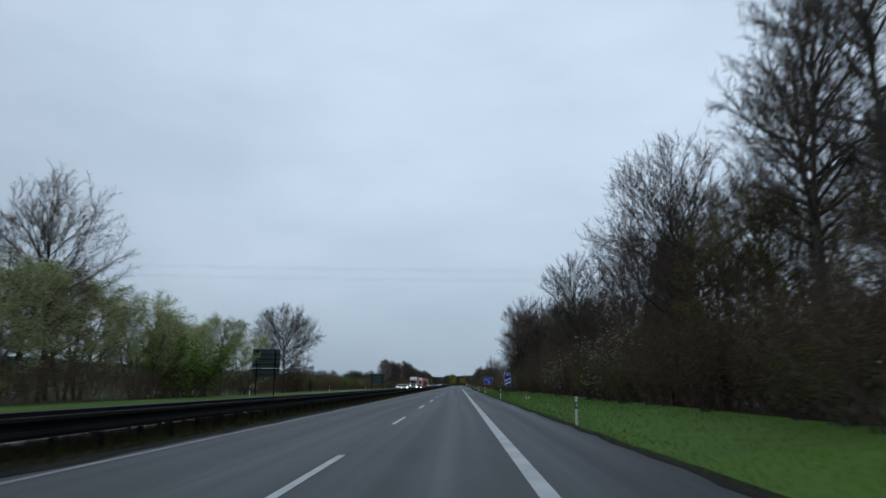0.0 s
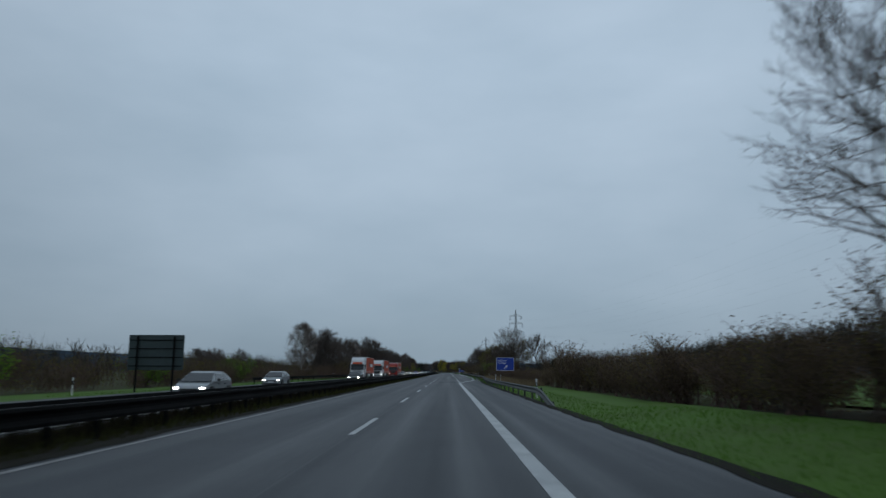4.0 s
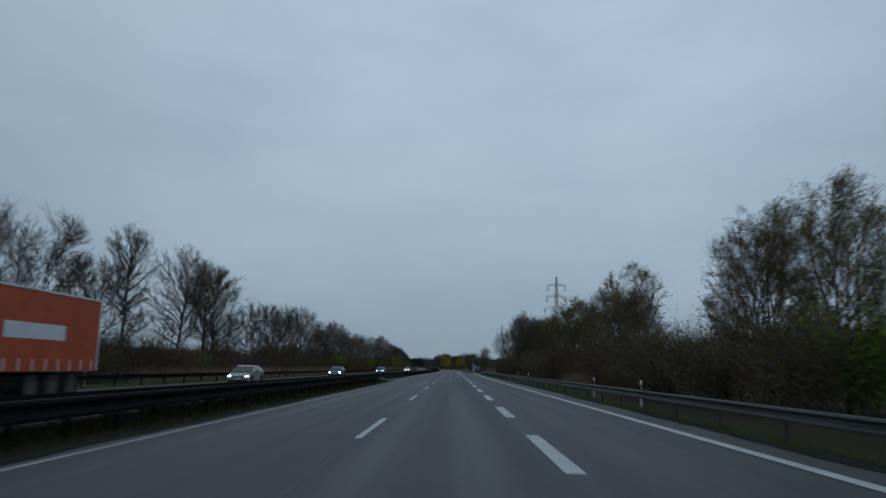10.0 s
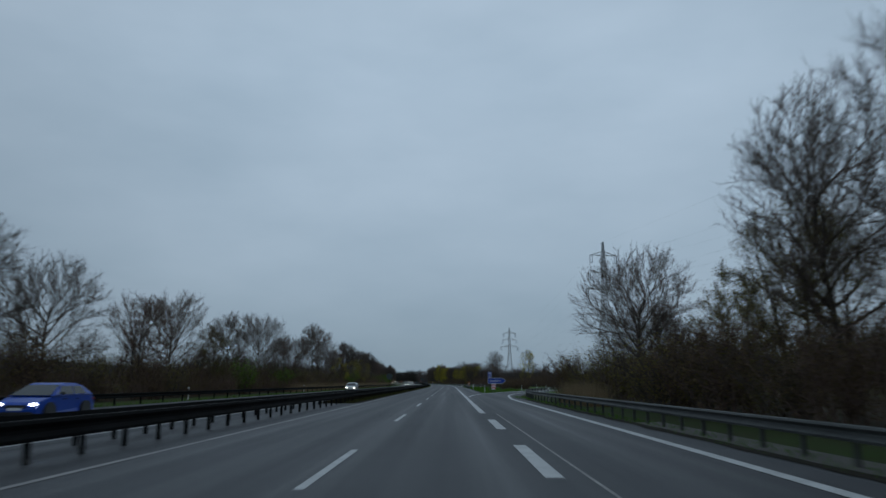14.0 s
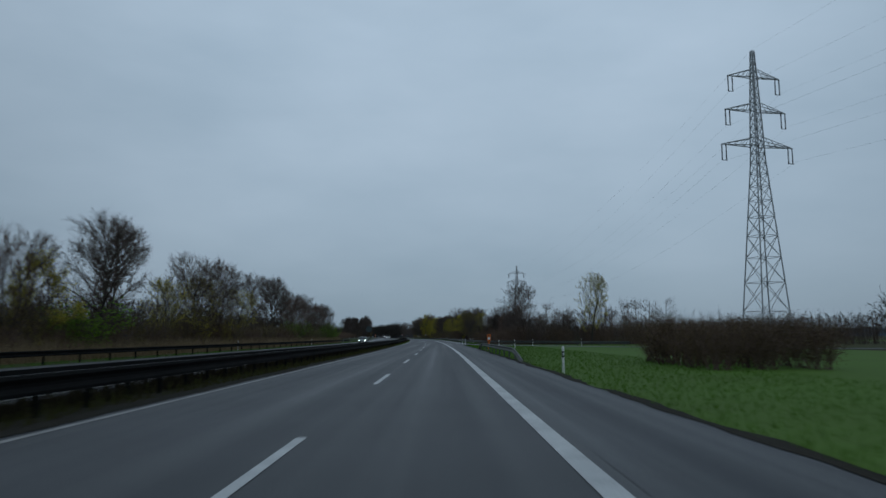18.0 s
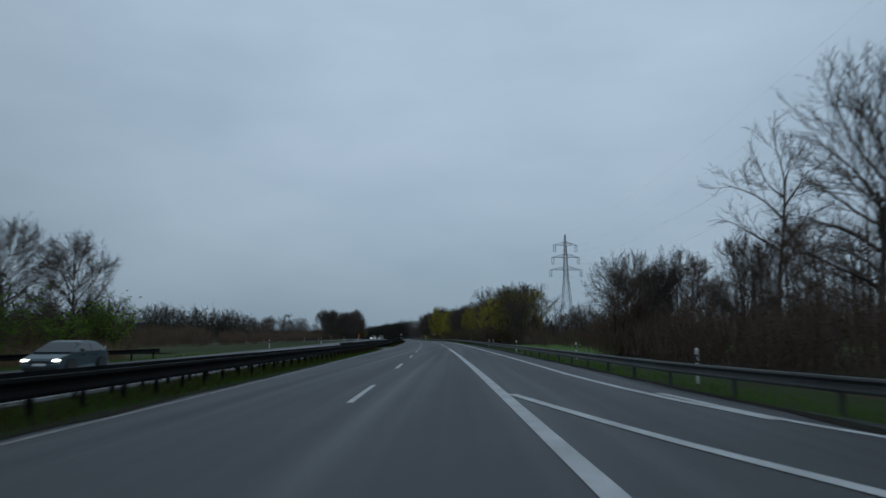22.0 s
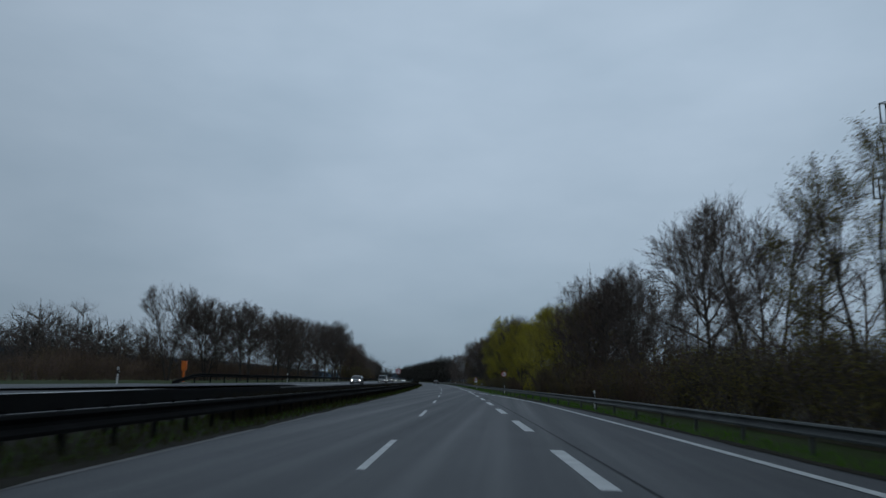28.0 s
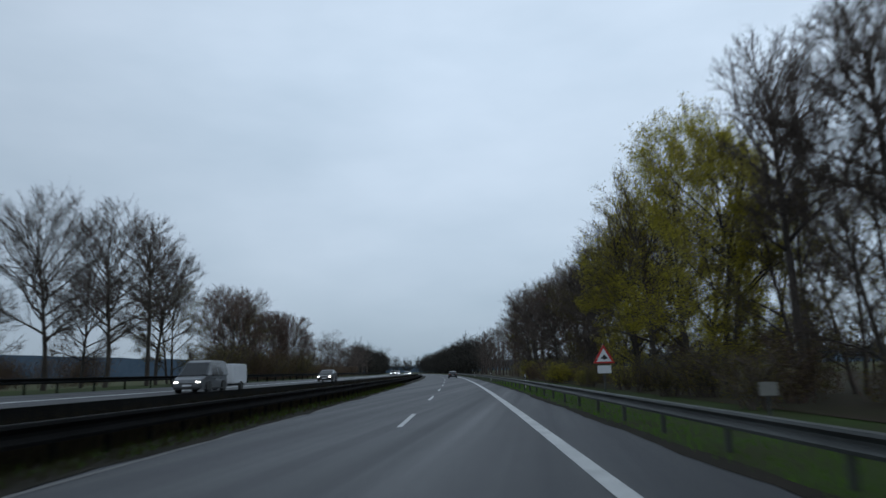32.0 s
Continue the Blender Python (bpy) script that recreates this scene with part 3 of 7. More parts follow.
# grass strips, leaf litter
for nm, s0, s1, o0, o1, z, m, lab in (
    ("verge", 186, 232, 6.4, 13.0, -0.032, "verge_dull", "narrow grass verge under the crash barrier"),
    ("verge", START, 186, 6.4, 8.0, -0.03, "verge", "bright green grass verge beside the hard shoulder"),
    ("verge", START, 186, 8.0, 12.6, -0.03, "verge", "bright green grass bank rising to the bushes"),
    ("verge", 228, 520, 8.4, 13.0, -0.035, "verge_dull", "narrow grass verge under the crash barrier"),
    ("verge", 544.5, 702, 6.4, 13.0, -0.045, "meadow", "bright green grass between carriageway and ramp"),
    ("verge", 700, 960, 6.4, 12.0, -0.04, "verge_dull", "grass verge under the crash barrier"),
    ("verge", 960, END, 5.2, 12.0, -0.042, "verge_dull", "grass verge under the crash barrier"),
    ("median", START, END, -7.6, -4.7, -0.03, "dirt", "weedy central reservation with dark wet earth"),
    ("verge", START, 250, -24.0, -18.5, -0.03, "verge", "bright green grass verge beyond the oncoming carriageway"),
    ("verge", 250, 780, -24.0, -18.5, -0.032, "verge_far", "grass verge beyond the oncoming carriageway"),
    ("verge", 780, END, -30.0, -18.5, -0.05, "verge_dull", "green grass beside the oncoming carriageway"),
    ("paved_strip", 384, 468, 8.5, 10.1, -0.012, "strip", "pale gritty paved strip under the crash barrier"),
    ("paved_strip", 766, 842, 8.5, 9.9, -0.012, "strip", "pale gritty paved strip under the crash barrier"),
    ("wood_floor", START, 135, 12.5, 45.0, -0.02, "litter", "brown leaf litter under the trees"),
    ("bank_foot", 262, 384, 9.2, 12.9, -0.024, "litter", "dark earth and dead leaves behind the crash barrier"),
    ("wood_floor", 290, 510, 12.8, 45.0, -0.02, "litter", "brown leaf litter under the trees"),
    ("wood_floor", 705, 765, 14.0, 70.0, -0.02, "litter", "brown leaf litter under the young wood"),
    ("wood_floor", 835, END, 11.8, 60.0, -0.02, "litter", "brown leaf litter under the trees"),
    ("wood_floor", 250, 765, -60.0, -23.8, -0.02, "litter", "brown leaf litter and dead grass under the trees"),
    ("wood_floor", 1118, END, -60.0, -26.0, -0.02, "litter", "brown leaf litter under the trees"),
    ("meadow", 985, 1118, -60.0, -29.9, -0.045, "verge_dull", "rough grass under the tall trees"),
    ("meadow", 545, 705, 12.9, 46.0, -0.05, "meadow", "flat bright green meadow inside the ramp loop"),
    ("field", 130, 290, 20.0, 160.0, -0.06, "meadow", "green field beyond the hedge"),
    ("field", 764, 836, 11.6, 220.0, -0.055, "meadow", "green field behind the roadside bushes"),
):
    tagged(new(nm, ribbon(nm, s0, s1, o0, o1, z, M[m], 20)), lab, "ground", kind="structure")


# ---- crash barriers ----
def beam_mesh(s0, s1, o, side, material, top=0.75, deep=0.31, z_of=None, step=4.0):
    """A W-shaped steel beam; side: +1 if its face looks to the right. z_of(s): drop of the beam at its turned-down ends."""
    prof = [(0.0, 0.0), (0.07, -0.012), (0.085, -0.055), (0.0, -0.13), (0.0, -0.18), (0.085, -0.245), (0.07, -0.298), (0.0, -0.31),
            (-0.012, -0.31), (-0.012, 0.0)]
    n = max(2, int((s1 - s0) / step) + 1)
    f0 = o if callable(o) else (lambda s: o)
    v, f = [], []
    k = len(prof)
    for i in range(n):
        s = s0 + (s1 - s0) * i / (n - 1)
        drop = z_of(s) if z_of else 0.0
        for u, w in prof:
            v.append(R(s, f0(s) + side * u, top + w * deep / 0.31 - drop))
    for i in range(n - 1):
        for j in range(k):
            a, b = i * k + j, i * k + (j + 1) % k
            f.append((a, b, b + k, a + k))
    return meshed("beam", v, f, material)


post_mesh = {}
for key, m in (("steel", "steel"), ("dark", "steel_dark")):
    bmp = bmesh.new()
    for x0, x1, y0, y1 in ((-0.05, -0.044, -0.03, 0.03), (0.044, 0.05, -0.03, 0.03), (-0.044, 0.044, -0.004, 0.004)):
        box(x0, x1, y0, y1, -0.3, 0.68, bm=bmp)
    post_mesh[key] = bpy.data.meshes.new("post")
    bmp.to_mesh(post_mesh[key])
    bmp.free()
    post_mesh[key].materials.append(M[m])


def barrier(s0, s1, o, side, key="steel", gap=4.0, label="", ends=(False, False), back=False, top=0.75, deep=0.31, lip=False):
    f0 = o if callable(o) else (lambda s: o)
    rail = new("crash_barrier")
    p = R(s0, f0(s0))
    rail.location = p
    inv = Matrix.Translation(-p)
    z_of = None
    if any(ends):
        def z_of(s):
            d = 0.0
            if ends[0]:
                d = max(d, 0.62 * max(0.0, 1 - (s - s0) / 5.0))
            if ends[1]:
                d = max(d, 0.62 * max(0.0, 1 - (s1 - s) / 5.0))
            return d
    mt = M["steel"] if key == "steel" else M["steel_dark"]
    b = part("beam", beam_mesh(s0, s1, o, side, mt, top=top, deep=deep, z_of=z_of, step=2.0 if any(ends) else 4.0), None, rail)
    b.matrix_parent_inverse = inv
    # Added paler strip on the beam top draws the sky's reflection as colour.
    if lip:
        b = part("top_edge", ribbon("top_edge", s0, s1, lambda s: f0(s) - 0.012, lambda s: f0(s) + side * 0.035, top + 0.003, M["steel"], 4.0), None, rail, "paler strip standing in for sky reflected on the top")
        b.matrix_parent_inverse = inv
    if back:
        b = part("beam", beam_mesh(s0, s1, lambda s: f0(s) - side * 0.34, -side, mt), None, rail)
        b.matrix_parent_inverse = inv
    k = 0
    while s0 + k * gap + 1 < s1:
        s = s0 + 1 + k * gap
        q = part("post", post_mesh[key], None, rail)
        q.matrix_parent_inverse = inv
        q.matrix_basis = at(s, f0(s) - side * (0.17 if back else 0.07), -(z_of(s) if z_of else 0.0))
        k += 1
    return tagged(rail, label, "crash barrier")


dark_label = "steel crash barrier on posts along the central reservation, coloured dark as in shade"
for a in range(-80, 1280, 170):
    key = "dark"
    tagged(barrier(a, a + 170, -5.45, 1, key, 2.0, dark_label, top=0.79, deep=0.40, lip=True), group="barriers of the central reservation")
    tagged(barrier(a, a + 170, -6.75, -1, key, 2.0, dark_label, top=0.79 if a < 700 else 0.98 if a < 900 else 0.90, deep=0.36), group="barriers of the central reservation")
exit_rail = lerp([(186, 6.75), (200, 7.0), (212, 7.35), (235, 8.2), (258, 9.1), (505, 9.3), (518, 10.0), (530, 11.7), (541.7, 14.1), (552.8, 16.9), (566.6, 20.8), (580, 25.5)])
for a, b in ((140, 186), (186, 300), (300, 410), (410, 520), (520, 580)):
    tagged(barrier(a, b, lerp([(140, 6.75), (186, 6.75)]) if b <= 186 else exit_rail, -1, "steel", 2.0 if a == 410 else 4.0, "weathered grey steel crash barrier on posts beside the exit lane", ends=(a == 140, False), top=0.67 if b <= 300 else 0.73), group="barriers beside the carriageway")
barrier(613, 657.3, lambda s: 6.7, -1, "steel", 4.0, "short grey steel crash barrier with both ends turned down", ends=(True, True))
merge_rail = lerp([(676, 29.5), (690, 20.5), (702, 13.2), (714, 9.7), (724, 8.75), (760, 8.8), (800, 8.9), (850, 9.6), (900, 9.8), (940, 9.4), (965, 8.5), (983, 7.7), (1000, 7.3), (1028, 6.45), (1060, 6.2)])
for a, b in ((676, 770), (770, 870), (870, 970), (970, 1070), (1070, 1180), (1180, 1290)):
    tagged(barrier(a, b, merge_rail, -1, "steel", 2.0 if a == 770 else 4.0, "weathered grey steel crash barrier on posts above the grass", top=0.69), group="barriers beside the carriageway")
for a, b in ((190, 330), (330, 470), (470, 610), (610, 760)):
    tagged(barrier(a, b, -19.4, 1, "dark", 4.0, "dark steel crash barrier beyond the oncoming carriageway"), group="barriers beside the oncoming carriageway")

for a, b in ((961, 1080), (1080, 1200), (1200, 1300)):
    tagged(barrier(a, b, -19.9, 1, "dark", 4.0, "dark steel crash barrier beyond the oncoming carriageway", ends=(a == 961, False)), group="barriers beside the oncoming carriageway")


# ---- delineator posts ----
def delineator():
    ob = new("delineator_post")
    prof = [(-0.05, 0.05), (0.0, -0.05), (0.05, 0.05)]
    bm = prism(prof, "z", -0.1, 1.02, bevel=0.008)
    for v in bm.verts:
        if v.co.z > 0.9:
            v.co.z += v.co.y * 0.8
    part("body", bm, M["white"], ob)
    part("band", prism([(x * 1.06, y * 1.06) for x, y in prof], "z", 0.60, 0.86), M["black"], ob, "black band")
    part("reflector", box(-0.016, 0.016, -0.062, -0.05, 0.68, 0.80), M["sign_white"], ob, "white reflector")
    return tagged(ob, "white plastic delineator post with a black band", "delineator", "delineator posts")


first_post = delineator()
first_post.matrix_basis = at(1.0, 6.9)
spots = [(52, 6.9), (101, 7.0), (151, 7.3)] + [(251 + 50 * k, 10.0) for k in range(5)] + [(501, 10.2), (554.5, 7.4), (601, 7.0), (656, 8.9), (662, 11.4)]
spots += [(576, 15.2), (590, 19.6), (603, 25.4), (613, 33.5), (617.5, 43), (617, 54), (690, 17.5), (683, 24), (677, 33), (672, 44), (701.6, 6.6), (701.8, 7.1)]
spots += [(726, 10.0), (751, 11.0), (801, 9.8), (851, 9.9), (901, 9.9), (951, 9.9), (1001, 8.1), (1051, 7.0), (1101, 6.9), (1151, 6.9), (1204, 6.9)]
spots += [(207, 8.5), (208.7, 9.3), (316, 9.9), (340, 9.9), (388, 10.0), (775, 9.8), (808, 9.8)]
spots += [(50 * k + 3, -20.4) for k in range(0, 22)]
spots += [(900, -31), (892, -40), (887, -50), (885, -62), (915, -25.5), (926, -23), (938, -24), (922, -30), (906, -37), (897, -47)]
for s, o in spots:
    copy_thing(first_post, at(s, o, 0, 180 if o < 0 else 0))


# ---- lettering ----
def lettering(text, size, material, parent, x, y, z, align="LEFT"):
    c = bpy.data.curves.new("lettering", "FONT")
    c.body, c.size, c.align_x, c.extrude = text, size, align, 0.002
    tmp = bpy.data.objects.new("tmp", c)
    me = bpy.data.meshes.new_from_object(tmp)
    bpy.data.objects.remove(tmp)
    me.materials.append(material)
    ob = part("lettering", me, None, parent)
    ob.matrix_basis = pose(x, y, z, 90, 0, 0)
    return ob


def bars(parent, rows, material, y):
    for x0, x1, z0, z1 in rows:
        part("text_bar", box(x0, x1, y - 0.004, y, z0, z1), material, parent)


def poles(ob, xs, top, y=0.06, r=0.045, material="steel"):
    for x in xs:
        part("pole", rod((x, y, -0.3), (x, y, top), r, sides=10), M[material], ob)


def rounded(w, h, r, x=0.0, z=0.0, n=5):
    out = []
    for cx, cz, a0 in ((w / 2 - r, h / 2 - r, 0), (-w / 2 + r, h / 2 - r, 90), (-w / 2 + r, -h / 2 + r, 180), (w / 2 - r, -h / 2 + r, 270)):
        for i in range(n):
            a = radians(a0 + 90 * i / (n - 1))
            out.append((x + cx + r * math.cos(a), z + cz + r * math.sin(a)))
    return out


def arrow_up_right(ob, cx, cz, size, y, material):
    k = size
    pts = [(-0.5, -0.34), (-0.36, -0.5), (0.16, 0.02), (0.34, -0.16), (0.5, 0.5), (-0.16, 0.34), (0.02, 0.16)]
    part("arrow", prism([(cx + a * k, cz + b * k) for a, b in pts], "y", y - 0.006, y), material, ob)


# exit direction sign
sg = new("exit_sign")
sg.matrix_basis = at(265.5, 14.25)
part("border", prism(rounded(3.75, 2.75, 0.15, 0, 3.05), "y", -0.02, 0.02), M["sign_white"], sg, "thin white border")
part("panel", prism(rounded(3.63, 2.63, 0.12, 0, 3.05), "y", -0.028, -0.018), M["blue"], sg, "blue panel")
lettering("Laggenbeck", 0.46, M["sign_white"], sg, -1.60, -0.030, 3.68)
lettering("Mettingen", 0.46, M["sign_white"], sg, -1.60, -0.030, 3.16)
arrow_up_right(sg, 0.1, 2.42, 0.80, -0.030, M["sign_white"])
poles(sg, (-1.2, 1.2), 4.3, 0.1, 0.07)
tagged(sg, "large blue exit sign with white place names and an arrow", "road sign")

# countdown sign with two stripes
sg = new("countdown_sign")
sg.matrix_basis = at(63.9, 8.45)
part("border", prism(rounded(0.78, 1.62, 0.06, 0, 2.12), "y", -0.015, 0.015), M["sign_white"], sg, "thin white border")
part("panel", prism(rounded(0.73, 1.57, 0.05, 0, 2.12), "y", -0.022, -0.014), M["blue"], sg, "blue panel")
for z in (1.5, 1.92):
    part("stripe", prism([(-0.36, z - 0.1), (0.36, z + 0.22), (0.36, z + 0.40), (-0.36, z + 0.08)], "y", -0.027, -0.021), M["sign_white"], sg, "white slanted stripe")
bars(sg, [(-0.24, 0.24, 2.70, 2.78), (-0.12, 0.14, 2.56, 2.62)], M["sign_white"], -0.022)
poles(sg, (0.0,), 2.9, 0.05)
tagged(sg, "blue countdown sign with two white slanted stripes", "road sign")

# exit arrow sign
sg = new("exit_arrow_sign")
sg.matrix_basis = at(567.5, 8.55)
arrow = [(0, 1.28), (2.50, 1.28), (3.15, 1.76), (2.50, 2.24), (0, 2.24)]
inner = [(0.05, 1.33), (2.48, 1.33), (3.07, 1.76), (2.48, 2.19), (0.05, 2.19)]
part("border", prism(arrow, "y", -0.02, 0.02), M["sign_white"], sg, "thin white border")
part("panel", prism(inner, "y", -0.028, -0.018), M["blue"], sg, "blue pointed panel")
lettering("Ausfahrt", 0.56, M["sign_white"], sg, 0.28, -0.030, 1.57)
part("number_border", prism(rounded(0.66, 0.98, 0.06, 0.33, 2.78), "y", -0.02, 0.02), M["sign_white"], sg, "thin white border")
part("number_panel", prism(rounded(0.60, 0.92, 0.05, 0.33, 2.78), "y", -0.028, -0.018), M["blue"], sg, "small blue panel")
bars(sg, [(0.16, 0.5, 2.92, 3.08), (0.12, 0.54, 2.50, 2.62)], M["sign_white"], -0.028)
poles(sg, (0.3, 2.2), 2.2, 0.08, 0.06)
tagged(sg, "blue arrow-shaped exit sign reading Ausfahrt", "road sign")

# chevron board in the gore
sg = new("chevron_board")
sg.matrix_basis = at(548.0, 8.4)
part("board", prism(rounded(0.60, 0.88, 0.05, 0, 0.90), "y", -0.02, 0.02), M["sign_white"], sg, "white board")
for z in (0.50, 0.87):
    part("chevron", prism([(-0.29, z), (0, z + 0.24), (0.29, z), (0.29, z + 0.17), (0, z + 0.41), (-0.29, z + 0.17)], "y", -0.027, -0.019), M["sign_red"], sg, "red chevron")
poles(sg, (-0.18, 0.18), 1.2, 0.05)
tagged(sg, "red and white chevron board on two short posts", "road sign")


def round_sign(s, o, h, front=True, r=0.34):
    sg = new("no_overtaking_sign" if front else "round_sign")
    sg.matrix_basis = at(s, o)
    disc = lambda q: [(q * math.cos(a), h + q * math.sin(a)) for a in np.linspace(0, 2 * math.pi, 33)[:-1]]
    part("disc", prism(disc(r), "y", -0.012, 0.012), M["sign_red"] if front else M["sign_back"], sg, "red ring" if front else "dark back")
    if front:
        part("face", prism(disc(r * 0.78), "y", -0.020, -0.010), M["sign_white"], sg, "white face")
        part("symbol", prism([(-0.18, h - 0.07), (-0.02, h - 0.07), (-0.02, h + 0.13), (-0.18, h + 0.13)], "y", -0.026, -0.018), M["sign_red"], sg, "red lorry symbol")
        part("symbol", prism([(0.03, h - 0.08), (0.21, h - 0.08), (0.21, h - 0.02), (0.15, h + 0.03), (0.06, h + 0.03), (0.03, h - 0.02)], "y", -0.026, -0.018), M["black"], sg, "black car symbol")
    poles(sg, (0.0,), h + r * 0.8, 0.05, 0.035, "steel" if front else "steel_dark")
    return tagged(sg, "round white sign with red ring and vehicle symbols" if front else "round sign seen from its dark back", "road sign")


round_sign(1000.0, 7.95, 2.42)
round_sign(1000.5, -5.62, 2.5)
round_sign(655.5, -6.1, 2.3, False, 0.36)
round_sign(538.5, -6.1, 2.25, False, 0.40)

# slippery road sign
sg = new("warning_sign")
sg.matrix_basis = at(1076, 8.3, -0.22)
tri_ = lambda q, z: [(-0.5 * q, z - 0.29 * q), (0.5 * q, z - 0.29 * q), (0, z + 0.58 * q)]
part("triangle", prism(tri_(1.0, 2.15), "y", -0.012, 0.012), M["sign_red"], sg, "red border")
part("face", prism(tri_(0.70, 2.14), "y", -0.020, -0.010), M["sign_white"], sg, "white face")
part("symbol", prism([(-0.16, 2.08), (0.05, 2.02), (0.18, 2.10), (0.02, 2.26)], "y", -0.026, -0.018), M["black"], sg, "black symbol")
part("plate", prism(rounded(0.62, 0.36, 0.03, 0, 1.58), "y", -0.015, 0.012), M["sign_white"], sg, "white plate")
poles(sg, (0.0,), 2.4, 0.05, 0.035)
tagged(sg, "triangular red-bordered warning sign with a white plate below", "road sign")

# small white plate behind the barrier
sg = new("plate_sign")
sg.matrix_basis = at(1058.5, 8.5, -0.2)
part("plate", prism(rounded(0.40, 0.30, 0.03, 0, 1.1), "y", -0.012, 0.012), M["concrete"], sg)
poles(sg, (0.0,), 1.2, 0.04, 0.03)
tagged(sg, "small dull grey plate on a thin post", "road sign")

# backs of the oncoming side's signs
for s, o, w, z0, z1, two in ((60, -20.6, 3.3, 2.1, 5.4, True), (160, -18.3, 3.9, 1.5, 3.95, False)):
    sg = new("direction_sign")
    sg.matrix_basis = at(s, o)
    zs = [(z0, z0 + 1.0), (z0 + 1.08, z1)] if two else [(z0, z1)]
    for a, b in zs:
        part("panel", prism(rounded(w, b - a, 0.1, 0, (a + b) / 2), "y", -0.02, 0.02), M["sign_back"], sg, "dark back of the panel")
    for z in np.arange(z0 + 0.25, z1 - 0.1, 0.6):
        part("crossbar", box(-w / 2 + 0.1, w / 2 - 0.1, -0.08, -0.02, z, z + 0.06), M["steel_dark"], sg)
    poles(sg, (-w * 0.33, w * 0.33), z1 - 0.1, -0.12, 0.07, "steel_dark")
    tagged(sg, "large direction sign seen from its dark back", "road sign")

# low marker board and a thin dark stake in the verge
mk = new("marker_board")
mk.matrix_basis = at(44.5, 9.1, 0, 8)
for x in (-0.13, 0.13):
    part("leg", prism([(x - 0.045, -0.04), (x + 0.045, -0.04), (x + 0.045, 0.04), (x - 0.045, 0.04)], "z", -0.1, 0.30, bevel=0.008), M["white"], mk, "pale short leg")
part("board", box(-0.2, 0.2, -0.05, 0.05, 0.26, 0.52), M["marker"], mk, "small dull yellow box")
tagged(mk, "small dull yellow marker board on two pale legs in the grass", "marker")
st = new("stake")
st.matrix_basis = at(64.1, 8.2)
part("rod", rod((0, 0, -0.2), (0, 0, 0.95), 0.03, 0.03, 8), M["black"], st)
part("cap", rod((0, 0, 0.95), (0, 0, 1.0), 0.04, 0.03, 8), M["black"], st)
tagged(st, "thin dark stake standing in the grass verge", "stake")
# emergency telephones
ph = new("emergency_telephone")
ph.matrix_basis = at(652.6, 7.5, 0, -8, 1.02)
part("column", prism([(-0.10, 0.0), (-0.075, 0.14), (-0.07, 0.9), (0.07, 0.9), (0.075, 0.14), (0.10, 0.0)], "y", -0.07, 0.07, bevel=0.012), M["orange"], ph)
part("head", box(-0.19, 0.19, -0.15, 0.15, 0.88, 1.64, 0.05), M["orange"], ph)
part("hood", box(-0.20, 0.20, -0.19, 0.16, 1.58, 1.66, 0.025), M["orange"], ph)
part("panel", box(-0.12, 0.13, -0.162, -0.146, 1.08, 1.34, 0.01), M["sign_white"], ph, "white plate")
part("symbol", box(-0.06, 0.05, -0.16, -0.146, 1.42, 1.54, 0.01), M["black"], ph, "dark symbol")
part("base", box(-0.4, 0.4, -0.5, 0.35, -0.12, 0.015, 0.02), M["concrete"], ph, "concrete slab")
tagged(ph, "orange emergency telephone column on a concrete slab", "emergency phone", "emergency telephones")
copy_thing(ph, at(966.0, -20.9, 0, 172, 1.02))


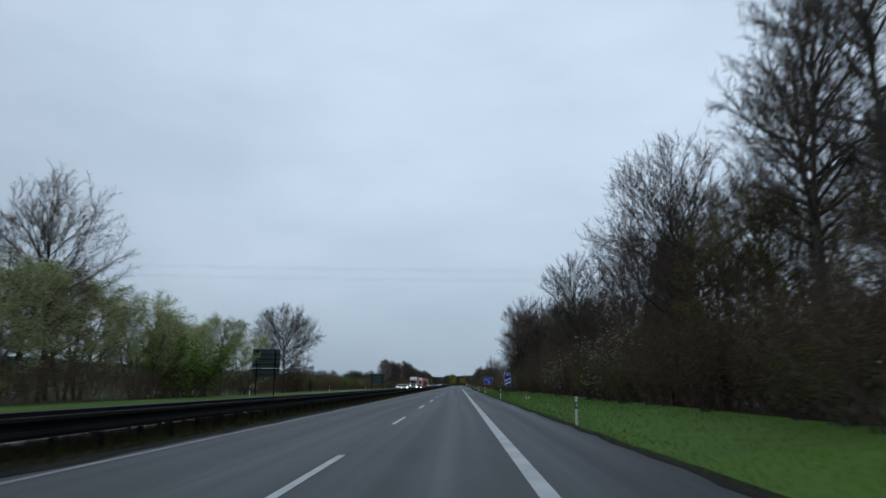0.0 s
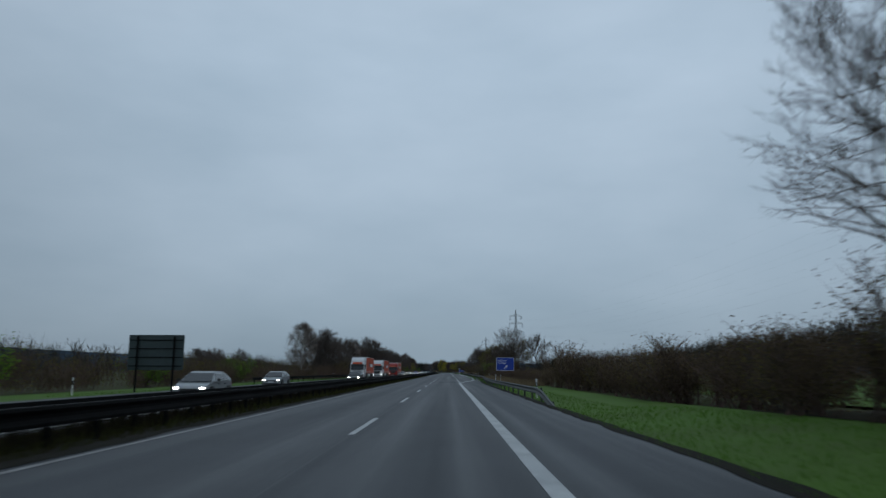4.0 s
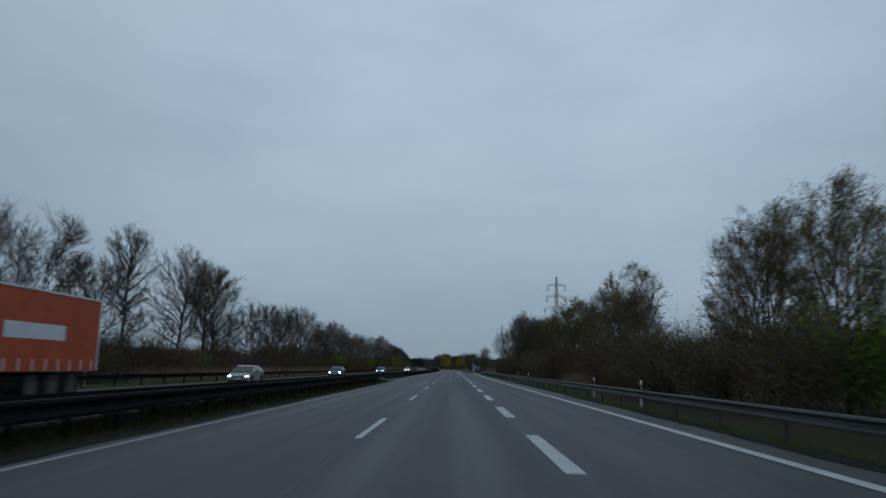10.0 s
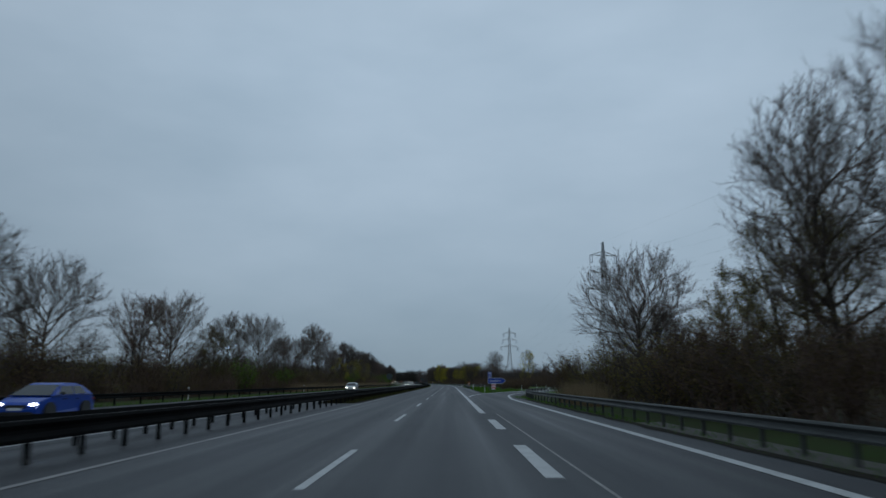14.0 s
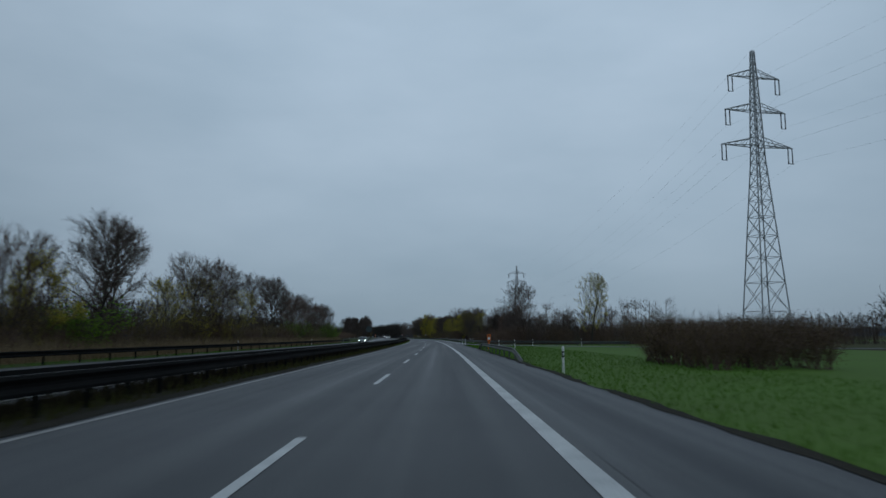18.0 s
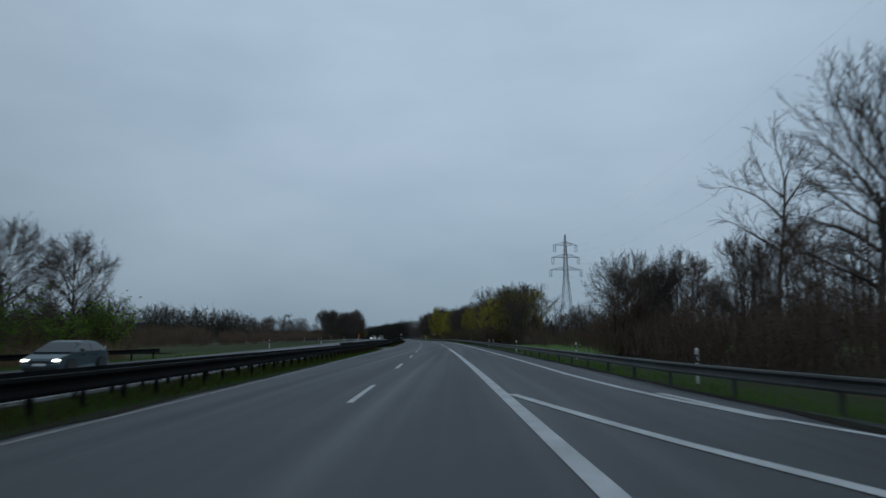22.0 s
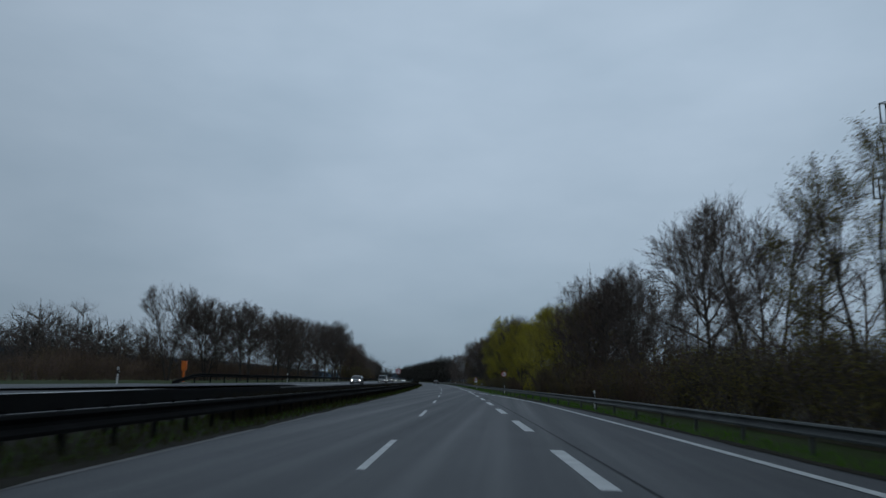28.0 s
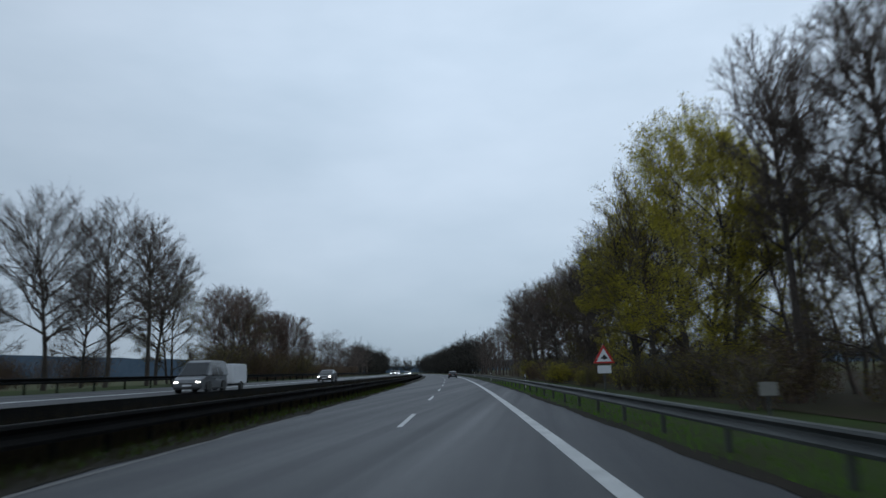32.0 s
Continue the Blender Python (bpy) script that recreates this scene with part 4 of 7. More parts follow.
# ---- pylons and wires ----
def lattice_pylon(s, o, H, arms, base=5.7, waist=1.6, wz=0.62, turn=0.0):
    ob = new("power_pylon")
    ob.matrix_basis = at(s, o, 0, turn)
    half = lambda z: (base + (waist - base) * min(1, z / (wz * H))) / 2 if z < wz * H else waist / 2 * (1 - 0.75 * max(0, (z - wz * H) / (H - wz * H)) ** 1.3)
    levels = [0.0]
    while levels[-1] < H - 1.2:
        levels.append(min(H, levels[-1] + max(1.5, 2 * half(levels[-1]) * 0.95)))
    legs, braces = [bmesh.new() for _ in range(4)], bmesh.new()
    pt = lambda i, z: Vector((((-1, 1, 1, -1)[i]) * half(z), ((-1, -1, 1, 1)[i]) * half(z), z))
    for z0, z1 in zip(levels, levels[1:]):
        for i in range(4):
            rod(pt(i, z0 - (0.5 if z0 == 0 else 0)), pt(i, z1), 0.115, 0.105, 4, legs[i])
            rod(pt(i, z0), pt((i + 1) % 4, z1), 0.06, None, 3, braces)
            rod(pt((i + 1) % 4, z0), pt(i, z1), 0.06, None, 3, braces)
            rod(pt(i, z1), pt((i + 1) % 4, z1), 0.06, None, 3, braces)
    for bm in legs:
        part("leg", bm, M["lattice"], ob)
    part("bracing", braces, M["lattice"], ob)
    for z, w in arms:
        for sd in (-1, 1):
            arm = bmesh.new()
            tip = Vector((sd * w, 0, z))
            for y in (-1, 1):
                a0, a1 = Vector((sd * half(z), y * half(z), z)), Vector((sd * half(z), y * half(z), z + 1.4))
                rod(a0, tip, 0.09, 0.07, 4, arm)
                rod(a1, tip, 0.07, 0.06, 4, arm)
                for k in range(1, 5):
                    f = k / 5
                    rod(a0.lerp(tip, f), a1.lerp(tip, max(0, f - 0.15)), 0.045, None, 3, arm)
                    rod(a0.lerp(tip, f), Vector((a0.x, -a0.y, a0.z)).lerp(tip, min(1, f + 0.18)), 0.045, None, 3, arm)
            part("cross_arm", arm, M["lattice"], ob)
            ins = bmesh.new()
            for dx in (-0.15, -0.95):
                rod((sd * (w + dx * 1.0), 0, z), (sd * (w + dx), 0, z - 2.7), 0.09, None, 6, ins)
            rod((sd * (w - 1.1), 0, z - 2.7), (sd * w, 0, z - 2.7), 0.06, None, 6, ins)
            part("insulator", ins, M["steel_dark"], ob, "hanging insulator strings")
    return tagged(ob, "tall grey steel lattice pylon with three cross arms", "pylon", "pylons of the power line")


ARMS = [(34.0, 6.9), (40.2, 5.9), (46.3, 5.1)]
PYL = [(270, 112, 50, -8), (690, 56, 50.3, 12), (997, 62, 43, 2)]
for s, o, H, tn in PYL:
    lattice_pylon(s, o, H, [(z * H / 51.5, w) for z, w in ARMS], turn=tn)


def wire(p0, p1, sag, r=0.03, n=24):
    v, f = [], []
    for i in range(n + 1):
        t = i / n
        p = p0.lerp(p1, t) - Vector((0, 0, 4 * sag * t * (1 - t)))
        d = (p1 - p0).normalized()
        a = Vector((d.y, -d.x, 0)).normalized() * r
        v += [p + a, p - a * 0.5 + Vector((0, 0, r * 0.87)), p - a * 0.5 - Vector((0, 0, r * 0.87))]
    for i in range(n):
        for j in range(3):
            f.append((3 * i + j, 3 * i + (j + 1) % 3, 3 * i + 3 + (j + 1) % 3, 3 * i + 3 + j))
    return meshed("wire", v, f, M["wire"])


line = new("power_line")
for (s0, o0, h0, _), (s1, o1, h1, _) in zip(PYL, PYL[1:]):
    for z, w in ARMS:
        for sd in (-1, 1):
            part("wire", wire(R(s0, o0 + sd * (w - 0.5), z * h0 / 51.5 - 2.7), R(s1, o1 + sd * (w - 0.5), z * h1 / 51.5 - 2.7), 9.0, 0.008), None, line)
    part("wire", wire(R(s0, o0, h0), R(s1, o1, h1), 7.0, 0.008), None, line)
tagged(line, "overhead power cables sagging between the pylons", "power line")

# low-voltage line that crosses over the road
crossing = new("overhead_line")
for o in (-62, 64):
    part("mast", rod(R(74, o, -0.5), R(74, o, 19.5), 0.18, 0.13, 10), M["wood"], crossing)
    for z in (16.8, 18.2):
        part("crossbar", rod(R(72.6, o, z), R(75.4, o, z), 0.06, None, 6), M["steel"], crossing)
for z in (16.8, 18.2):
    for ds in (-1.3, 0, 1.3):
        part("wire", wire(R(74 + ds, -62, z), R(74 + ds, 64, z), 0.9, 0.0045), None, crossing)
tagged(crossing, "overhead cables on tall masts crossing above the motorway", "power line")


# ---- vehicles ----
def wheel(parent, x, y, r, w, sd, rim="steel"):
    tyre = part("wheel", rod((x - w / 2, y, r), (x + w / 2, y, r), r, None, 20), M["rubber"], parent)
    hub = rod((x + sd * (w / 2 - 0.02), y, r), (x + sd * (w / 2 + 0.012), y, r), r * 0.62, r * 0.5, 14)
    part("rim", hub, M[rim], tyre, "grey metal rim")
    return tyre


def mirrored(name, bmf, material, parent, label=""):
    for sd in (-1, 1):
        part(name, bmf(sd), material, parent, label)


def car(s, o, paint, turn=180.0, kind="car", label="", trailer=False, lit=True, size=1.0):
    """A passenger car whose nose points along its own +y."""
    ob = new("car" if kind == "car" else "van")
    ob.matrix_basis = at(s, o, 0, turn, size)
    L, W = (4.5, 0.90) if kind == "car" else (4.9, 0.96)
    if kind == "car":
        low = [(-2.22, 0.30), (-2.27, 0.55), (-2.2, 0.92), (-1.7, 1.0), (0.75, 0.97), (1.5, 0.86), (2.1, 0.70), (2.25, 0.52), (2.2, 0.28), (1.9, 0.22), (-1.9, 0.22)]
        cab = [(-2.05, 0.95), (-1.35, 1.33), (-0.8, 1.43), (-0.05, 1.44), (0.32, 1.37), (1.3, 0.92)]
    else:
        low = [(-2.42, 0.30), (-2.46, 0.6), (-2.42, 1.05), (0.9, 1.04), (1.75, 0.96), (2.3, 0.78), (2.45, 0.55), (2.4, 0.28), (2.1, 0.24), (-2.1, 0.24)]
        cab = [(-2.4, 1.0), (-2.3, 1.84), (-1.9, 1.92), (0.2, 1.92), (0.6, 1.82), (1.5, 1.0)]
    bm = prism(low, "x", -W, W)
    for v in bm.verts:
        k = abs(v.co.y) / (L / 2)
        v.co.x *= 1 - 0.16 * max(0, k - 0.72) / 0.28 if k > 0.72 else 1
        v.co.x *= 1 - 0.05 * max(0, v.co.z - 0.7) / 0.3
    bmesh.ops.bevel(bm, geom=bm.edges[:], offset=0.05, segments=2, affect="EDGES")
    part("body", bm, M[paint], ob)
    bm = prism(cab, "x", -W * 0.95, W * 0.95)
    top = max(z for _, z in cab)
    for v in bm.verts:
        v.co.x *= 1 - 0.24 * (v.co.z - 0.93) / (top - 0.93)
    bmesh.ops.bevel(bm, geom=bm.edges[:], offset=0.04, segments=2, affect="EDGES")
    part("cabin", bm, M[paint], ob)
    # windows, laid a little proud of the cabin
    y1, z1 = cab[-1]
    y0, z0 = cab[-2]
    xw = lambda z: W * 0.95 * (1 - 0.24 * (z - 0.93) / (top - 0.93))
    def pane(y_a, z_a, y_b, z_b, out):
        b2 = bmesh.new()
        q = [b2.verts.new(p) for p in ((-xw(z_a) + 0.08, y_a, z_a), (xw(z_a) - 0.08, y_a, z_a), (xw(z_b) - 0.08, y_b, z_b), (-xw(z_b) + 0.08, y_b, z_b))]
        face = b2.faces.new(q)
        ext = bmesh.ops.extrude_face_region(b2, geom=[face])
        bmesh.ops.translate(b2, verts=[g_ for g_ in ext["geom"] if isinstance(g_, bmesh.types.BMVert)], vec=out)
        bmesh.ops.recalc_face_normals(b2, faces=b2.faces)
        return b2
    dy, dz = y1 - y0, z1 - z0
    part("windscreen", pane(y1 - dy * 0.06, z1 - dz * 0.06, y0 + dy * 0.08, z0 + dz * 0.08, (0, 0.015, 0.02)), M["glass"], ob, "dark windscreen")
    ry0, rz0 = cab[0]
    ry1, rz1 = cab[1]
    part("rear_window", pane(ry0 + (ry1 - ry0) * 0.15, rz0 + (rz1 - rz0) * 0.15, ry0 + (ry1 - ry0) * 0.9, rz0 + (rz1 - rz0) * 0.9, (0, -0.015, 0.02)), M["glass"], ob, "dark rear window")
    zt = top - 0.13
    for ya, yb in ((-1.35, -0.45), (-0.38, 0.55)):
        def side(sd, ya=ya, yb=yb):
            b2 = bmesh.new()
            lo = [(ya, 1.0), (yb + (0.22 if yb > 0 else 0), 1.0), (yb - (0.12 if yb > 0 else 0), zt), (ya + (0.25 if ya < -1 and kind == "car" else 0), zt)]
            va = [b2.verts.new((sd * (xw(z) - 0.02), y, z)) for y, z in lo]
            vb = [b2.verts.new((sd * (xw(z) + 0.012), y, z)) for y, z in lo]
            b2.faces.new(va)
            b2.faces.new(vb[::-1])
            for i in range(4):
                b2.faces.new((va[i], vb[i], vb[(i + 1) % 4], va[(i + 1) % 4]))
            bmesh.ops.recalc_face_normals(b2, faces=b2.faces)
            return b2
        mirrored("side_window", side, M["glass"], ob, "dark side window")
    fy = L / 2 - 0.1
    mirrored("headlight", lambda sd: box(min(sd * 0.52, sd * 0.75), max(sd * 0.52, sd * 0.75), fy - 0.12, fy + 0.055, 0.60, 0.685, 0.025), M["lamp" if lit else "sign_white"], ob, "lit headlight")
    mirrored("tail_light", lambda sd: box(min(sd * 0.5, sd * 0.78), max(sd * 0.5, sd * 0.78), -fy - 0.1, -fy + 0.1, 0.72, 0.86, 0.03), M["tail"], ob, "red tail light")
    part("grille", box(-0.42, 0.42, fy, fy + 0.075, 0.42, 0.62, 0.02), M["black"], ob, "dark grille")
    part("number_plate", box(-0.26, 0.26, -fy - 0.175, -fy - 0.12, 0.52, 0.63), M["sign_white"], ob, "white plate")
    part("bumper", box(-W * 0.78, W * 0.78, fy - 0.02, fy + 0.085, 0.24, 0.40, 0.03), M["black"], ob, "dark lower bumper")
    part("plate", box(-0.26, 0.26, fy + 0.07, fy + 0.092, 0.42, 0.52), M["sign_white"], ob, "white number plate")
    for y in (-1.38, 1.38):
        mirrored("wheel_arch", lambda sd: prism([(y + 0.40 * math.cos(a), 0.32 + 0.40 * math.sin(a)) for a in np.linspace(-0.25, math.pi + 0.25, 14)], "x", min(sd * (W - 0.16), sd * (W + 0.004)), max(sd * (W - 0.16), sd * (W + 0.004))), M["black"], ob, "dark wheel arch")
    mirrored("sill", lambda sd: box(min(sd * (W - 0.05), sd * (W + 0.006)), max(sd * (W - 0.05), sd * (W + 0.006)), -0.95, 0.95, 0.22, 0.31, 0.01), M["black"], ob, "dark sill")
    for y in (-0.62, 0.36):
        mirrored("door_handle", lambda sd: box(min(sd * (W * 0.94), sd * (W + 0.012)), max(sd * (W * 0.94), sd * (W + 0.012)), y - 0.09, y + 0.09, 0.80, 0.835, 0.008), M["black"], ob)
    mirrored("mirror", lambda sd: box(min(sd * 0.92, sd * 1.08), max(sd * 0.92, sd * 1.08), 0.72, 0.84, 0.96, 1.09, 0.03), M["black"], ob)
    for y in (-1.38, 1.38):
        for sd in (-1, 1):
            wheel(ob, sd * (W - 0.10), y, 0.32, 0.2, sd)
    if trailer:
        tr = new("trailer")
        tr.matrix_basis = at(s, o, 0, turn, size) @ pose(0, -5.0, 0)
        part("box", box(-0.85, 0.85, -1.6, 1.5, 0.45, 1.75, 0.06), M["sign_white"], tr, "pale grey box")
        part("drawbar", rod((0, 1.45, 0.42), (0, 2.5, 0.42), 0.05), M["black"], tr)
        part("chassis", box(-0.7, 0.7, -1.5, 1.4, 0.34, 0.46, 0.02), M["black"], tr)
        for sd in (-1, 1):
            wheel(tr, sd * 0.86, -0.1, 0.30, 0.18, sd)
        tagged(tr, "pale grey box trailer behind the van", "trailer")
    return tagged(ob, label, "car" if kind == "car" else "van", "vehicles on the motorway")


def truck(s, o, cab_paint, tarp, label, letters=True):
    """An articulated lorry whose nose points towards the camera's side (its own +y)."""
    ob = new("lorry")
    ob.matrix_basis = at(s, o, 0, 180)
    prof = [(0.0, 0.55), (0.12, 0.95), (0.1, 1.6), (-0.12, 2.75), (-0.35, 3.0), (-2.2, 3.05), (-2.25, 0.9), (-1.9, 0.55)]
    part("cab", prism(prof, "x", -1.24, 1.24, bevel=0.06), M[cab_paint], ob)
    part("roof_spoiler", prism([(-0.45, 2.98), (-0.6, 3.35), (-1.2, 3.75), (-2.1, 3.85), (-2.1, 2.98)], "x", -1.15, 1.15, bevel=0.06), M[cab_paint], ob)
    part("windscreen", prism([(0.08, 1.66), (0.112, 1.66), (-0.07, 2.6), (-0.10, 2.6)], "x", -1.12, 1.12), M["glass"], ob, "dark windscreen")
    part("sun_visor", prism([(-0.1, 2.56), (0.18, 2.5), (0.17, 2.66), (-0.12, 2.75)], "x", -1.1, 1.1), M["black"], ob, "dark sun visor")
    part("name_board", prism([(-0.02, 2.76), (0.0, 2.76), (-0.25, 3.06), (-0.3, 3.06)], "x", -0.85, 0.85), M[tarp], ob, "orange board above the windscreen")
    part("grille", prism([(-0.80, 1.56), (0.80, 1.56), (0.62, 0.92), (-0.62, 0.92)], "y", 0.04, 0.155, bevel=0.02), M["black"], ob, "dark grille")
    for z in (1.05, 1.2, 1.35):
        part("grille_slat", box(-0.62, 0.62, 0.15, 0.17, z, z + 0.03), M["steel"], ob)
    part("bumper", box(-1.24, 1.24, -0.1, 0.2, 0.32, 0.80, 0.06), M[cab_paint], ob)
    part("lower_grille", box(-0.7, 0.7, 0.17, 0.215, 0.45, 0.70, 0.01), M["black"], ob)
    mirrored("headlight", lambda sd: box(min(sd * 0.86, sd * 1.08), max(sd * 0.86, sd * 1.08), 0.1, 0.225, 0.70, 0.80, 0.03), M["lamp"], ob, "lit headlight")
    mirrored("mirror", lambda sd: box(min(sd * 1.3, sd * 1.5), max(sd * 1.3, sd * 1.5), -0.05, 0.1, 1.9, 2.6, 0.04), M["black"], ob)
    mirrored("side_window", lambda sd: box(min(sd * 1.22, sd * 1.25), max(sd * 1.22, sd * 1.25), -1.05, -0.2, 1.75, 2.45), M["glass"], ob, "dark side window")
    mirrored("stripe", lambda sd: box(min(sd * 1.23, sd * 1.252), max(sd * 1.23, sd * 1.252), -1.6, -0.1, 1.32, 1.52), M[tarp], ob, "orange stripe")
    for y in (-0.95, -4.6):
        for sd in (-1, 1):
            wheel(ob, sd * 1.05, y, 0.5, 0.32, sd)
    part("chassis", box(-0.45, 0.45, -15.4, -0.3, 0.75, 1.05, 0.02), M["black"], ob)
    part("tank", box(-1.15, -0.7, -3.9, -2.6, 0.5, 1.0, 0.06), M["steel"], ob)
    part("tank", box(0.7, 1.15, -3.9, -2.6, 0.5, 1.0, 0.06), M["steel"], ob)
    part("curtain", box(-1.275, 1.275, -16.0, -2.75, 1.22, 3.92, 0.03), M[tarp], ob, "coloured tarpaulin side")
    part("front_wall", box(-1.28, 1.28, -2.78, -2.68, 1.15, 3.98, 0.02), M["truck_white"], ob, "white front wall")
    part("top_rail", box(-1.29, 1.29, -16.02, -2.7, 3.92, 4.0, 0.02), M["truck_white"], ob, "white top rail")
    part("rear_frame", box(-1.29, 1.29, -16.08, -15.98, 1.15, 4.0, 0.02), M["truck_white"], ob)
    mirrored("side_rail", lambda sd: box(min(sd * 1.2, sd * 1.285), max(sd * 1.2, sd * 1.285), -16.0, -2.75, 1.12, 1.24, 0.01), M["tarp2"], ob)
    part("box", box(1.0, 1.24, -9.6, -7.6, 0.55, 1.0, 0.03), M["truck_white"], ob, "white side box")
    part("box", box(-1.24, -1.0, -9.6, -7.6, 0.55, 1.0, 0.03), M["truck_white"], ob, "white side box")
    mirrored("strap", lambda sd: box(min(sd * 1.27, sd * 1.283), max(sd * 1.27, sd * 1.283), -15.9, -2.9, 1.42, 1.46), M["tarp2"], ob)
    if letters:
        # plain shapes in place of the haulier's mark, on the side towards the lane line
        for x0, x1, z0, z1, m in ((-7.3, -6.7, 2.2, 3.1, "black"), (-8.1, -7.5, 2.2, 3.0, "black"), (-8.9, -8.3, 2.2, 3.0, "black"), (-13.4, -9.6, 2.25, 2.8, "sign_white")):
            part("mark", box(-1.284, -1.27, x0, x1, z0, z1), M[m], ob, "plain painted shape")
            part("mark", box(1.27, 1.284, x0, x1, z0, z1), M[m], ob, "plain painted shape")
    # door, steps, arches, deflectors and guards of the tractor
    mirrored("door", lambda sd: box(min(sd * 1.235, sd * 1.252), max(sd * 1.235, sd * 1.252), -1.15, -0.12, 1.12, 1.68, 0.006), M[cab_paint], ob)
    mirrored("door_handle", lambda sd: box(min(sd * 1.25, sd * 1.275), max(sd * 1.25, sd * 1.275), -1.05, -0.88, 1.44, 1.48, 0.006), M["black"], ob, "black handle")
    mirrored("wheel_arch", lambda sd: prism([(-0.95 + 0.66 * math.cos(a), 0.5 + 0.66 * math.sin(a)) for a in np.linspace(0, math.pi, 12)] + [(-0.95 + 0.54 * math.cos(a), 0.5 + 0.54 * math.sin(a)) for a in np.linspace(math.pi, 0, 12)], "x", min(sd * 0.9, sd * 1.26), max(sd * 0.9, sd * 1.26)), M["black"], ob, "dark wheel arch")
    for z in (0.42, 0.72):
        mirrored("step", lambda sd: box(min(sd * 1.05, sd * 1.27), max(sd * 1.05, sd * 1.27), -0.32, -0.02, z, z + 0.05, 0.01), M["steel"], ob, "metal step")
    mirrored("side_deflector", lambda sd: prism([(-2.2, 1.2), (-2.62, 1.2), (-2.62, 3.7), (-2.2, 3.6)], "x", min(sd * 1.1, sd * 1.2), max(sd * 1.1, sd * 1.2)), M[cab_paint], ob)
    mirrored("mirror_arm", lambda sd: box(min(sd * 1.2, sd * 1.36), max(sd * 1.2, sd * 1.36), -0.06, 0.0, 2.5, 2.56), M["black"], ob)
    mirrored("fog_light", lambda sd: box(min(sd * 0.85, sd * 1.05), max(sd * 0.85, sd * 1.05), 0.19, 0.222, 0.46, 0.54, 0.01), M["glass"], ob)
    for x in (-0.55, 0.35):
        part("wiper", rod((x, 0.125, 1.70), (x + 0.55, 0.08, 1.86), 0.012, None, 5), M["black"], ob)
    part("number_plate", box(-0.26, 0.26, 0.205, 0.228, 0.36, 0.46), M["sign_white"], ob, "white plate")
    mirrored("side_guard", lambda sd: box(min(sd * 1.2, sd * 1.24), max(sd * 1.2, sd * 1.24), -11.0, -9.8, 0.5, 0.95, 0.01), M["steel_dark"], ob, "dark side guard")
    # buckles that hold the curtain down
    for k in range(16):
        mirrored("buckle", lambda sd: box(min(sd * 1.27, sd * 1.287), max(sd * 1.27, sd * 1.287), -15.6 + 0.83 * k, -15.53 + 0.83 * k, 1.14, 1.56), M["truck_white"], ob)
    for y in (-11.6, -12.95, -14.3):
        for sd in (-1, 1):
            wheel(ob, sd * 1.05, y, 0.5, 0.32, sd)
    return tagged(ob, label, "lorry", "vehicles on the motorway")


paint_defs = dict(car_dark=(0.016, 0.020, 0.023), car_silver=(0.30, 0.32, 0.33), car_grey=(0.12, 0.13, 0.14), car_blue=(0.012, 0.07, 0.42), car_white=(0.62, 0.63, 0.63), car_teal=(0.06, 0.10, 0.11))
for nm, c in paint_defs.items():
    M[nm] = mat(nm, c, [v * 0.9 for v in c], rough=0.3, scale=0.6, fine=4, bump=0)
OUT, INN = -13.95, -10.15
truck(239.0, OUT, "truck_white", "tarp", "white lorry cab with an orange tarpaulin trailer, headlights on")
truck(275.0, OUT, "truck_white", "tarp", "white lorry cab with a plain orange tarpaulin trailer, headlights on")
truck(322.5, OUT, "truck_red", "tarp2", "red lorry cab with a faded orange trailer, headlights on")
car(207, INN, "car_dark", label="dark car with lit headlights in the inner lane")
car(146, INN, "car_silver", label="silver-grey car with lit headlights")
car(178, OUT, "car_silver", label="silver-grey car with lit headlights")
car(365, OUT, "car_silver", label="silver estate car with lit headlights")
car(409, OUT, "car_teal", label="dark teal car with lit headlights")
car(469, OUT, "car_blue", label="bright blue car with lit headlights")
car(560, OUT, "car_white", label="white car with lit headlights")
car(735, OUT, "car_teal", label="dark teal car with lit headlights")
car(925, OUT, "car_white", label="white car with lit headlights")
car(1027, OUT, "car_grey", label="grey car with lit headlights")
car(1086, OUT, "car_grey", kind="van", trailer=True, label="grey van with lit headlights towing a trailer")
car(1130, OUT, "car_dark", label="dark car with lit headlights")
for s, o, p in ((1262, OUT, "car_grey"), (1276, INN, "car_silver"), (1300, OUT, "car_white"), (1330, INN, "car_grey")):
    car(s, o, p, label="distant oncoming car with bright headlights")
car(1195, 1.85, "car_dark", turn=0, lit=False, label="dark car driving ahead, seen from behind")


# ---- plants ----
def tube(v, f, p0, p1, r0, r1, sides):
    """One piece of a branch: a tapering tube, or a spike if r1 is 0."""
    d = (p1 - p0)
    a = Vector((d.y, -d.x, 0.0)) if abs(d.z) < 0.9 * d.length else Vector((1, 0, 0))
    a = (a - d * (a.dot(d) / d.length_squared)).normalized()
    b = d.cross(a).normalized()
    k = len(v)
    ring = [(math.cos(2 * math.pi * i / sides), math.sin(2 * math.pi * i / sides)) for i in range(sides)]
    v.extend(p0 + a * (c * r0) + b * (s * r0) for c, s in ring)
    if r1 > 0:
        v.extend(p1 + a * (c * r1) + b * (s * r1) for c, s in ring)
        f.extend((k + i, k + (i + 1) % sides, k + sides + (i + 1) % sides, k + sides + i) for i in range(sides))
    else:
        v.append(p1)
        f.extend((k + i, k + (i + 1) % sides, k + sides) for i in range(sides))


